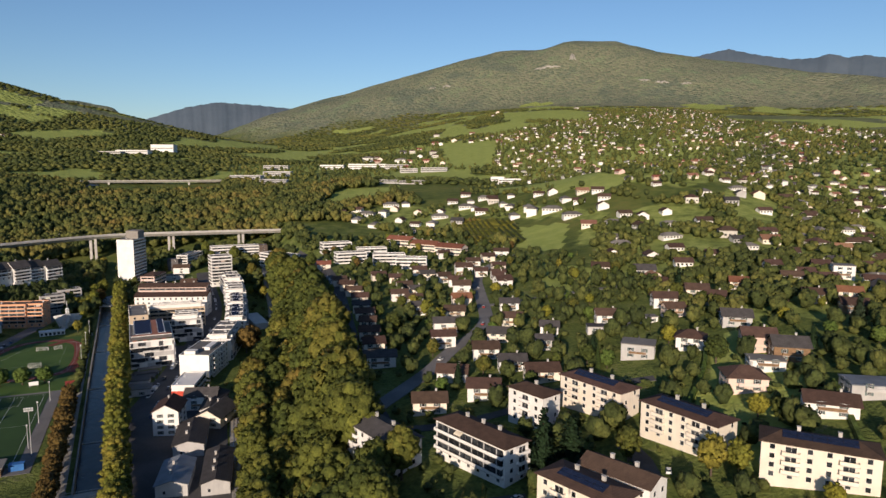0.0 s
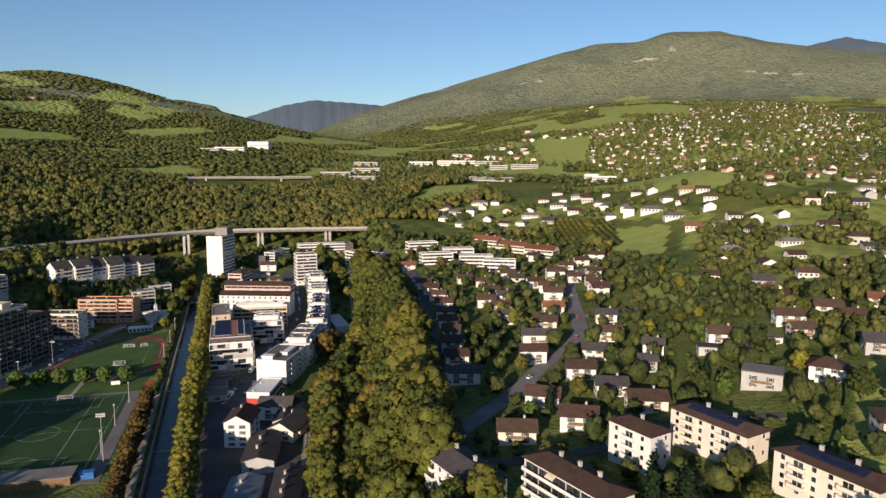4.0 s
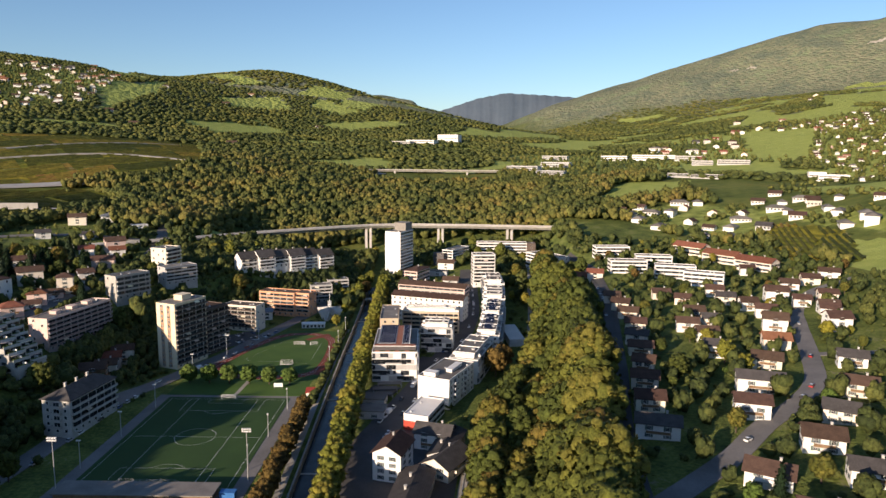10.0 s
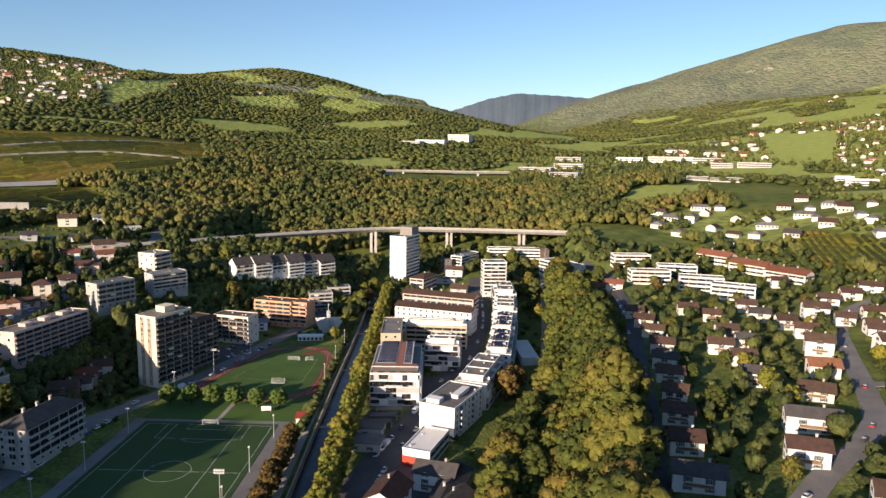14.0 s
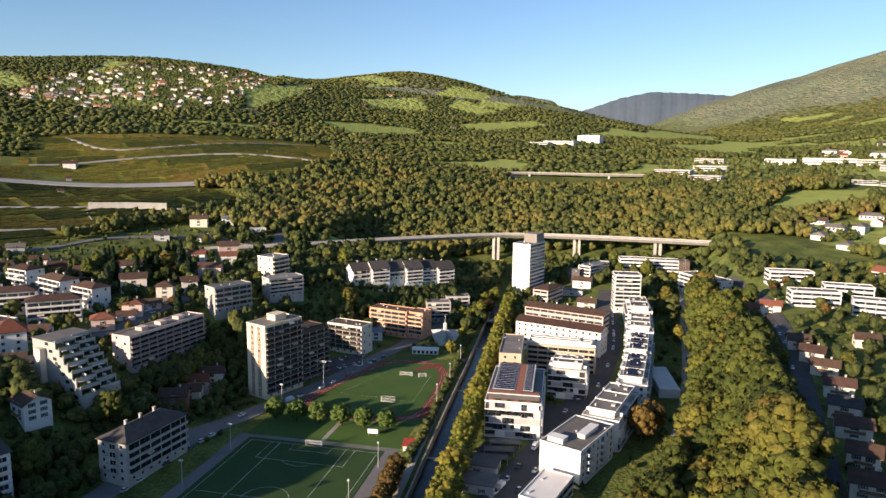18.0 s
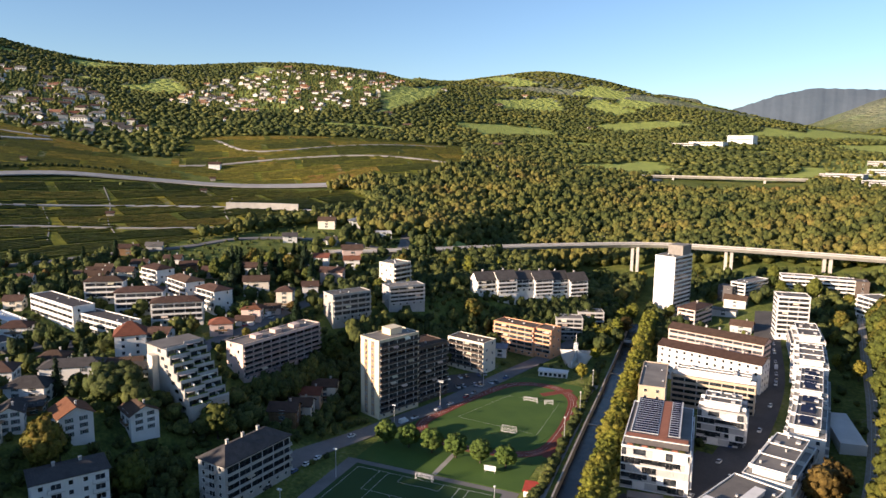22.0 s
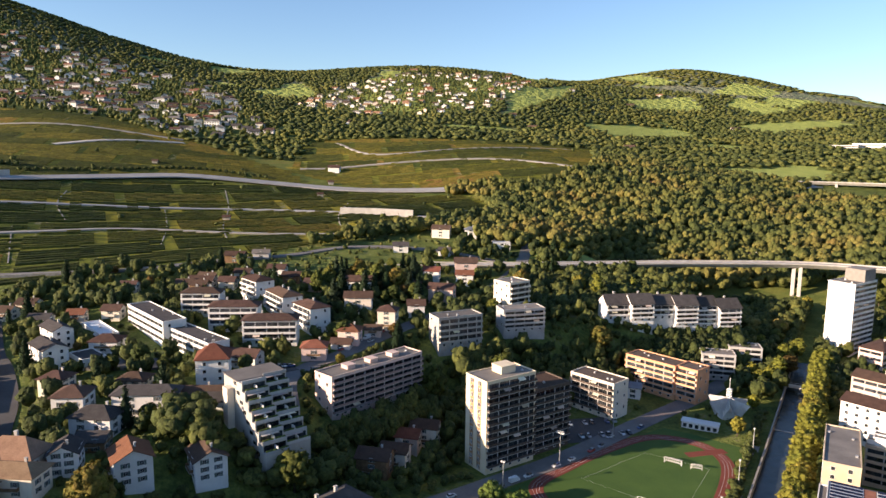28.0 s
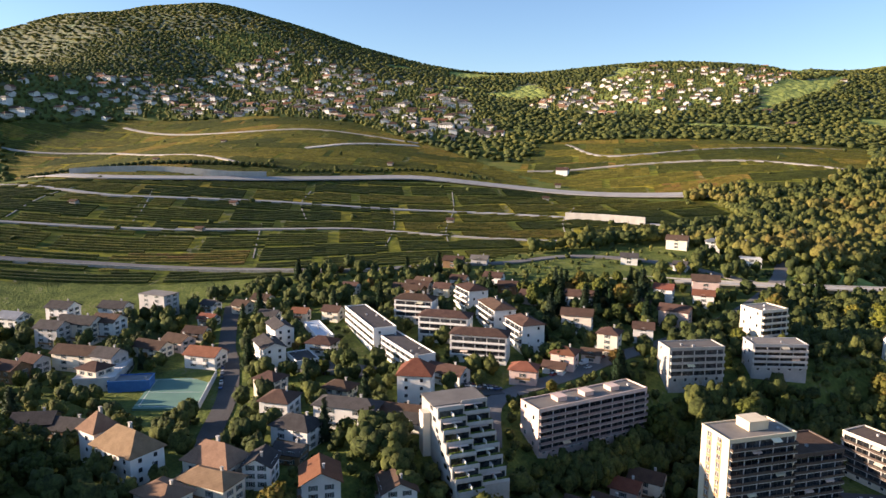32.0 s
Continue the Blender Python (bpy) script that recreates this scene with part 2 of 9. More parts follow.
def glass_material():
    m, nt, p = nodes_of("window_glass")
    n = noise_at(nt, 0.6, 2.0)
    col = ramp(nt, n, ((0.35, (0.012, 0.015, 0.02)), (0.65, (0.05, 0.055, 0.06))))
    link(nt, hue_by_object(nt, col, 0.6, 0.0), p.inputs["Base Color"])
    p.inputs["Roughness"].default_value, p.inputs["Specular IOR Level"].default_value = 0.08, 0.6
    return m


M_GLASS = glass_material()


def water_material():
    m, nt, p = nodes_of("river_water")
    link(nt, ramp(nt, noise_at(nt, 0.08, 4.0), ((0.35, (0.02, 0.028, 0.036)), (0.7, (0.05, 0.062, 0.07)))), p.inputs["Base Color"])
    p.inputs["Roughness"].default_value, p.inputs["Specular IOR Level"].default_value = 0.25, 0.16
    bump_n(nt, p, noise_at(nt, 1.6, 4.0), 0.5, 0.12)
    return m


M_WATER = water_material()
G, YG, OR, DG = (0.045, 0.085, 0.016), (0.16, 0.15, 0.022), (0.22, 0.085, 0.018), (0.022, 0.045, 0.014)
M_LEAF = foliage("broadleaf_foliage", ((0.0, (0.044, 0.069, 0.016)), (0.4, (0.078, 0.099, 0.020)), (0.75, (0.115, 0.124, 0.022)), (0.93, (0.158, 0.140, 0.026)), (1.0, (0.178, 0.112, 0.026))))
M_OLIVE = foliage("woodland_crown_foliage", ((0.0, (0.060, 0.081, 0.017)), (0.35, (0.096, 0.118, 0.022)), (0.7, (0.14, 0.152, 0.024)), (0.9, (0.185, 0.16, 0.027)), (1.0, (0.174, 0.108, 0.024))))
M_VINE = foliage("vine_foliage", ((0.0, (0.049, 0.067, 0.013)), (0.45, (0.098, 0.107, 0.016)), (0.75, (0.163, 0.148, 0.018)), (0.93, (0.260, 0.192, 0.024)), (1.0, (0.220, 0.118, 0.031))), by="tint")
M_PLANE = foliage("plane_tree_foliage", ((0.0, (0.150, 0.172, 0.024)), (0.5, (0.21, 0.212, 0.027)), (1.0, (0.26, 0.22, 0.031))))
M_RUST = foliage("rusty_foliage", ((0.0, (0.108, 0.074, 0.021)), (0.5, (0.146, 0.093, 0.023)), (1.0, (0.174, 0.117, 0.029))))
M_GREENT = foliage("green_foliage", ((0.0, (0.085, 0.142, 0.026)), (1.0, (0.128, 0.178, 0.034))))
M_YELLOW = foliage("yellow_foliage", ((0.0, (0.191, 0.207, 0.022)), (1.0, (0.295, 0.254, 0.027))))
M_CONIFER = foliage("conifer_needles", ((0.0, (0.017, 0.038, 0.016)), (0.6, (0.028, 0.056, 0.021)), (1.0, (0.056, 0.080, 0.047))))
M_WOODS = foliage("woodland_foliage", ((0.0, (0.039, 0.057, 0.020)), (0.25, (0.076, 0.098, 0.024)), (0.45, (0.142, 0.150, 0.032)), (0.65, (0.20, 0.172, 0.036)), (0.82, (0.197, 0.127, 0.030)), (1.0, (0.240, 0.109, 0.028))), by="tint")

# far hills: the blue of the haze is put into their colour
M_HAZEHILL = surface("far_hill_haze", (0.06, 0.085, 0.115), (0.085, 0.11, 0.14), 0.004, fine=0.03, bump=0.3, dist=8.0)

# ---- relief: each row is one swell of the land (x, y, radius, height) ----
FAR_RANGE_A = [
    (-20, 4600, 600, 100.7), (660, 4546, 600, 217.6), (1324, 4387, 600, 59.5), (1954, 4125, 600, 347.5),
    (2536, 3769, 600, 306.4), (3055, 3325, 600, 209.0), (3499, 2806, 600, 296.4), (3855, 2224, 600, 169.4),
    (4117, 1594, 600, 175.5), (4276, 930, 600, 247.3), (4330, 250, 600, 257.6), (4276, -430, 600, 345.5),
    (4117, -1094, 600, 180.3), (3855, -1724, 600, 34.9), (3499, -2306, 600, 43.6), (3055, -2825, 600, 56.5),
    (2536, -3269, 600, 21.9), (1954, -3625, 600, 2.4), (1324, -3887, 600, -1.7), (660, -4046, 600, -14.3),
    (-19, -4100, 600, -27.8), (-700, -4046, 600, -13.2), (-1364, -3887, 600, -1.6), (-1994, -3625, 600, -0.2),
]
FAR_RANGE_B = [
    (-2576, -3269, 600, -1.4), (-3095, -2825, 600, -5.6), (-3539, -2306, 600, -8.0), (-3895, -1724, 600, -2.3),
    (-4157, -1094, 600, 10.0), (-4316, -430, 600, 2.5), (-4370, 249, 600, -66.8), (-4316, 930, 600, -76.1),
    (-4157, 1594, 600, 104.2), (-3895, 2224, 600, 124.9), (-3539, 2806, 600, -3.3), (-3095, 3325, 600, 68.2),
    (-2576, 3769, 600, 108.9), (-1994, 4125, 600, 111.6), (-1364, 4387, 600, 328.9), (-700, 4546, 600, 201.1),
]
HIGH_SLOPES_A = [
    (-20, 3750, 750, 29.9), (758, 3662, 750, 79.9), (1498, 3403, 750, 142.6), (2162, 2986, 750, 112.1),
    (2716, 2432, 750, 103.0), (3133, 1768, 750, 141.7), (3392, 1028, 750, 212.3), (3480, 250, 750, 214.7),
    (3392, -528, 750, 151.1), (3133, -1268, 750, 60.6), (2716, -1932, 750, 48.2), (2162, -2486, 750, 33.6),
    (1498, -2903, 750, 3.5), (758, -3162, 750, -13.2), (-19, -3250, 750, -21.7), (-798, -3162, 750, -13.1),
    (-1538, -2903, 750, -4.7), (-2202, -2486, 750, -7.9), (-2756, -1932, 750, -18.3), (-3173, -1268, 750, -19.9),
    (-3432, -528, 750, -15.8), (-3520, 249, 750, 61.7), (-3432, 1028, 750, 362.6), (-3173, 1768, 750, 160.8),
]
HIGH_SLOPES_B = [
    (-2756, 2432, 750, -16.0), (-2202, 2986, 750, 216.1), (-1538, 3403, 750, 6.0), (-798, 3662, 750, 1.6),
]
RIDGES_A = [
    (-20, 3050, 420, -85.2), (418, 3015, 420, 43.4), (845, 2912, 420, 13.9), (1251, 2744, 420, 29.3),
    (1625, 2515, 420, 60.0), (1959, 2229, 420, 53.3), (2245, 1895, 420, 0.6), (2474, 1521, 420, -0.2),
    (2642, 1115, 420, 4.9), (2745, 688, 420, 6.0), (2780, 250, 420, 10.4), (2745, -188, 420, 11.0),
    (2642, -615, 420, 4.8), (2474, -1021, 420, 1.1), (2245, -1395, 420, 0.7), (1959, -1729, 420, 0.6),
    (1625, -2015, 420, 0.1), (1251, -2244, 420, -0.5), (845, -2412, 420, -4.3), (418, -2515, 420, -15.1),
    (-19, -2550, 420, -22.3), (-458, -2515, 420, -13.7), (-885, -2412, 420, -3.5), (-1291, -2244, 420, -0.4),
]
RIDGES_B = [
    (-1665, -2015, 420, -0.1), (-1999, -1729, 420, -0.7), (-2285, -1395, 420, -1.9), (-2514, -1021, 420, -9.6),
    (-2682, -615, 420, -38.6), (-2785, -188, 420, 18.2), (-2820, 249, 420, 160.2), (-2785, 688, 420, -6.8),
    (-2682, 1115, 420, 175.4), (-2514, 1521, 420, 116.5), (-2285, 1895, 420, -16.9), (-1999, 2229, 420, -8.9),
    (-1665, 2515, 420, 127.1), (-1291, 2744, 420, -65.9), (-885, 2912, 420, 213.0), (-458, 3015, 420, 181.2),
]
SHOULDERS_A = [
    (-20, 2450, 360, 114.8), (362, 2416, 360, -2.6), (732, 2317, 360, 25.2), (1079, 2155, 360, 88.2),
    (1394, 1935, 360, 37.5), (1665, 1664, 360, 55.0), (1885, 1350, 360, 64.2), (2047, 1002, 360, 22.6),
    (2146, 632, 360, 5.3), (2180, 250, 360, 8.6), (2146, -132, 360, 9.3), (2047, -502, 360, 4.6),
    (1885, -849, 360, 3.1), (1665, -1164, 360, 1.7), (1394, -1435, 360, 0.4), (1080, -1655, 360, -0.3),
    (732, -1817, 360, -5.8), (362, -1916, 360, -30.9), (-19, -1950, 360, -52.0), (-402, -1916, 360, -27.4),
    (-772, -1817, 360, -4.6), (-1120, -1655, 360, -0.3), (-1434, -1435, 360, -0.1), (-1705, -1164, 360, -0.6),
]
SHOULDERS_B = [
    (-1925, -850, 360, -9.9), (-2087, -502, 360, -106.0), (-2186, -132, 360, -304.4), (-2220, 249, 360, -22.9),
    (-2186, 632, 360, 113.7), (-2087, 1002, 360, 63.4), (-1925, 1349, 360, 157.7), (-1705, 1664, 360, 30.7),
    (-1434, 1935, 360, 134.0), (-1119, 2155, 360, 112.0), (-772, 2317, 360, 38.9), (-402, 2416, 360, 62.7),
]
HILLSIDES_A = [
    (-20, 1900, 330, 50.4), (347, 1858, 330, 0.7), (695, 1736, 330, 53.5), (1008, 1540, 330, 45.0),
    (1270, 1278, 330, 53.1), (1466, 965, 330, 32.2), (1588, 617, 330, 16.4), (1630, 250, 330, 16.9),
    (1588, -117, 330, 11.8), (1466, -465, 330, 9.5), (1270, -778, 330, 6.0), (1008, -1040, 330, 1.6),
    (695, -1236, 330, 0.1), (347, -1358, 330, -4.0), (-19, -1400, 330, -9.5), (-387, -1358, 330, -3.7),
    (-735, -1236, 330, -0.4), (-1048, -1040, 330, -0.8), (-1310, -778, 330, -3.6), (-1506, -465, 330, -11.0),
    (-1628, -117, 330, 51.9), (-1670, 249, 330, 276.8), (-1628, 617, 330, -66.6), (-1506, 965, 330, 76.8),
]
HILLSIDES_B = [
    (-1310, 1278, 330, 47.4), (-1048, 1540, 330, 45.2), (-735, 1736, 330, 97.8), (-387, 1858, 330, 4.8),
]
LOWER_SLOPES = [
    (-20, 1450, 300, 67.9), (318, 1401, 300, -23.1), (628, 1259, 300, 44.2), (886, 1035, 300, 8.0),
    (1071, 748, 300, 18.2), (1167, 420, 300, 40.5), (1167, 79, 300, 28.3), (1071, -248, 300, 22.1),
    (886, -535, 300, 16.5), (628, -759, 300, 9.2), (318, -901, 300, 8.1), (-19, -950, 300, 5.8),
    (-358, -901, 300, -1.1), (-668, -759, 300, -7.8), (-926, -535, 300, -16.3), (-1111, -248, 300, -59.8),
    (-1207, 79, 300, -109.9), (-1207, 420, 300, -54.1), (-1111, 748, 300, 92.0), (-926, 1035, 300, 6.8),
    (-668, 1259, 300, 53.7), (-358, 1401, 300, -14.7),
]
FOOT_SLOPES = [
    (-20, 1070, 230, -30.7), (260, 1020, 230, 50.8), (507, 878, 230, -30.4), (690, 660, 230, 27.7),
    (787, 392, 230, -79.3), (787, 107, 230, -49.8), (690, -159, 230, 35.1), (507, -378, 230, 35.6),
    (260, -520, 230, 26.7), (-19, -570, 230, -1.1), (-300, -520, 230, -39.5), (-547, -378, 230, -46.3),
    (-730, -160, 230, -9.0), (-827, 107, 230, 38.7), (-827, 392, 230, 49.2), (-730, 659, 230, -22.9),
    (-547, 878, 230, 26.3), (-300, 1020, 230, 38.5),
]
VALLEY_FLOOR_A = [
    (-480, 40, 170, 50.8), (-480, 200, 170, -18.5), (-480, 360, 170, -30.8), (-480, 520, 170, 19.3),
    (-480, 680, 170, -38.8), (-320, 40, 170, -60.8), (-320, 200, 170, 14.3), (-320, 360, 170, -9.4),
    (-320, 520, 170, 33.2), (-320, 680, 170, -14.5), (-160, 40, 170, 68.1), (-160, 200, 170, 4.6),
    (-160, 360, 170, -30.4), (-160, 520, 170, -18.7), (-160, 680, 170, 8.9), (0, 40, 170, -31.8),
    (0, 200, 170, -28.9), (0, 360, 170, 58.3), (0, 520, 170, -4.5), (0, 680, 170, -52.4),
    (160, 40, 170, 14.1), (160, 200, 170, 8.6), (160, 360, 170, -60.1), (160, 520, 170, 11.1),
]
VALLEY_FLOOR_B = [
    (160, 680, 170, 72.6), (320, 40, 170, 6.0), (320, 200, 170, 45.2), (320, 360, 170, 10.5),
    (320, 520, 170, -4.9), (320, 680, 170, -117.5), (480, 40, 170, -42.7), (480, 200, 170, -5.8),
    (480, 360, 170, 1.7), (480, 520, 170, 36.3), (480, 680, 170, 86.3),
]
PLAIN = [
    (0, -1500, 1500, 101.4), (0, -300, 500, -82.0),
]
# unseen swells added in the south to throw shade on the valley floor
SOUTH_SHADE_RISE = [
    (-215, 95, 58, 1.0), (-242, 212, 40, 9.0), (-290, 50, 70, 10.0), (-150, 30, 60, 4.0),
]
BANK_SPUR = [
    (-167, 373, 22, 8.5),
]
# skyline heights by bearing (degrees from +y towards +x): the mountain, and the far hills behind it
CREST = [(-0.9, 185), (2.3, 188), (4.8, 222), (6.5, 288), (8.8, 368), (11.4, 430), (15.1, 494), (18.7, 570), (22.4, 654), (27.0, 745), (30.7, 755), (32.5, 781), (36.4, 780), (39.5, 700), (45.2, 621), (50.9, 528), (55.1, 435)]
FAR_HILL = [(-4.7, 253), (-0.2, 359), (2.4, 426), (4.7, 461), (7.9, 448), (11.0, 430), (14.1, 362), (16.4, 278)]
FAR_PEAKS = [(35.2, 586), (38.2, 687), (41.1, 712), (42.8, 739), (44.7, 766), (46.7, 726), (49.0, 692), (50.5, 691), (51.5, 710), (52.6, 683), (53.6, 692), (54.9, 671), (58.5, 614), (62.0, 500)]
SWELLS = FAR_RANGE_A + FAR_RANGE_B + HIGH_SLOPES_A + HIGH_SLOPES_B + RIDGES_A + RIDGES_B + SHOULDERS_A + SHOULDERS_B + HILLSIDES_A + HILLSIDES_B + LOWER_SLOPES + FOOT_SLOPES + VALLEY_FLOOR_A + VALLEY_FLOOR_B + PLAIN + SOUTH_SHADE_RISE + BANK_SPUR


def smooth(a, b, x):
    t = np.clip((x - a) / (b - a), 0, 1)
    return t * t * (3 - 2 * t)


def river_x(y):
    return -17.3 - 0.039 * np.clip(y, -200, 660)


def bank_x(y):
    """Middle of the wooded bank below the western terrace."""
    return np.interp(y, (480, 530, 580, 620, 650, 675, 720), (-180, -152, -124, -94, -80, -110, -200))


def land(x, y):
    """Height of the land, without the river's bed."""
    x, y = np.asarray(x, float), np.asarray(y, float)
    xw = bank_x(y)
    bw = 28 - 12 * smooth(500, 560, y)
    xe = 62 + 0.17 * np.clip(y - 170, 0, 460)
    z = 26 * smooth(xw + bw, xw - bw, x) * smooth(-300, 100, y) * smooth(900, 690, y) + 22 * smooth(xe - 32, xe + 4, x) * smooth(1100, 700, y)
    for cx, cy, s, v in SWELLS:
        z = z + v * np.exp(-((x - cx) ** 2 + (y - cy) ** 2) / (2 * s * s))
    flat = smooth(-128, -120, x) * smooth(-40, -46, x) * smooth(230, 250, y) * smooth(528, 515, y)
    # broken relief of the far hills
    far = smooth(2200, 3800, np.hypot(x, y - 200))
    far_relief = 0.0 * x
    for q, a in ((900, 26.0), (330, 24.0), (140, 11.0)):
        far_relief = far_relief + far * a * np.sin(x / q * 2.1 + 1.3 * np.sin(y / q * 1.7)) * np.sin(y / q * 1.9 + 1.1 * np.sin(x / q * 1.3 + 0.7))
    z = z + far_relief
    # the mountain's crest
    rr, az = np.hypot(x, y), np.degrees(np.arctan2(x, y))
    w = smooth(3000, 4100, rr) * smooth(CREST[0][0] - 2, CREST[0][0] + 1, az) * smooth(75, 55, az)
    z = z * (1 - w) + w * (np.interp(az, [q[0] for q in CREST], [q[1] for q in CREST]) + 0.3 * far_relief - 120 * smooth(4190, 4400, rr))
    # towards the lake the land runs out flat
    lake = smooth(-520, -60, y - 0.25 * np.clip(x, -1500, 0))
    return z * (1 - flat) * lake - 6 * (1 - lake)


def land_at(x, y):
    return float(land(x, y))


def inside(poly, x, y):
    """Which points lie in the polygon."""
    x, y = np.asarray(x, float), np.asarray(y, float)
    hit = np.zeros(x.shape, bool)
    n = len(poly)
    for i in range(n):
        (x0, y0), (x1, y1) = poly[i], poly[(i + 1) % n]
        if y0 == y1:
            continue
        cross = ((y0 > y) != (y1 > y)) & (x < (x1 - x0) * (y - y0) / (y1 - y0) + x0)
        hit ^= cross
    return hit


# land use, in the plan
VINES = [
    [(-773, 308), (-760, 400), (-700, 520), (-660, 660), (-578, 762), (-395, 869), (-330, 800), (-345, 721), (-372, 640), (-376, 530), (-425, 440), (-500, 300), (-560, 200)],
    [(-1397, 365), (-1353, 577), (-1050, 838), (-843, 840), (-640, 830), (-570, 800), (-690, 640), (-740, 480), (-800, 330)],
    [(-740, 975), (-665, 1062), (-483, 1192), (-407, 1249), (-330, 1060), (-345, 930), (-519, 830), (-640, 828)],
    [(340, 750), (363, 665), (318, 559), (290, 600), (300, 690)],
]
MEADOWS = [
    [(187, 868), (208, 925), (263, 1040), (371, 1060), (311, 952), (236, 885)],
    [(432, 860), (455, 950), (545, 820), (492, 650), (462, 610), (445, 670)],
    [(346, 628), (372, 570), (313, 490), (300, 547)],
    [(277, 470), (291, 405), (246, 355), (236, 393)],
    [(694, 1680), (795, 1552), (633, 1259), (557, 1286)],
    [(1219, 2336), (1430, 2055), (1219, 1780), (1036, 1985)],
    [(-811, 1738), (-826, 2173), (-724, 1849), (-685, 1465)],
    [(-394, 2301), (-250, 2160), (-286, 2068), (-402, 2167)],
    [(-560, 1560), (-480, 1700), (-380, 1640), (-450, 1480)],
    [(-650, 2050), (-520, 2250), (-430, 2080), (-560, 1950)],
    [(150, 130), (230, 180), (260, 240), (215, 215), (165, 172)],
    [(-160, 690), (-225, 668), (-245, 700), (-170, 730)],
]
VILLAGES = [
    [(-1542, 382), (-1700, 520), (-1747, 783), (-1905, 1106), (-1611, 1191), (-1326, 1268), (-827, 990), (-863, 863), (-1039, 850), (-1360, 580), (-1416, 367)],
    [(-2110, 901), (-2056, 1121), (-1633, 1136), (-1689, 930)],
    [(-1027, 1212), (-1175, 1494), (-1170, 1766), (-892, 2061), (-732, 1504), (-800, 1269)],
    [(207, 832), (305, 901), (400, 749), (406, 550), (342, 440), (330, 494), (380, 562), (350, 760), (286, 680), (218, 769)],
    [(375, 533), (502, 526), (943, 647), (700, 200), (330, 130), (237, 262), (295, 418)],
    [(801, 1662), (1627, 2057), (1829, 1964), (1502, 1478), (1610, 1117), (931, 639), (489, 552), (477, 629), (638, 1323)],
    [(475, 1667), (649, 1819), (801, 1662), (592, 1228), (464, 1299)],
    [(118, 1569), (361, 1667), (544, 1523), (464, 1299), (230, 1065), (151, 1117)],
]
TOWN = [(-330, 690), (-380, 560), (-395, 500), (-520, 300), (-480, 60), (-300, -300), (330, -300), (330, 150), (300, 420), (300, 560), (290, 660), (215, 760), (140, 790), (60, 800), (-20, 780), (-60, 690), (-120, 660), (-200, 690)]


def clearing(x, y):
    """Open pastures among the woods of the hills."""
    a = np.sin(x / 95 + 1.4 * np.sin(y / 130)) * np.sin(y / 110 + 1.2 * np.sin(x / 150 + 0.8)) + 0.45 * np.sin(x / 41 + 2 * np.sin(y / 57))
    return (a > np.where((x > 0) & (y < 2300), 0.18, np.where(y > 1250, 0.52, 0.6))) & (np.hypot(x, y - 150) > 1080) & (np.hypot(x, y - 150) < 2900) & ~((x < -700) & (y < 1300))


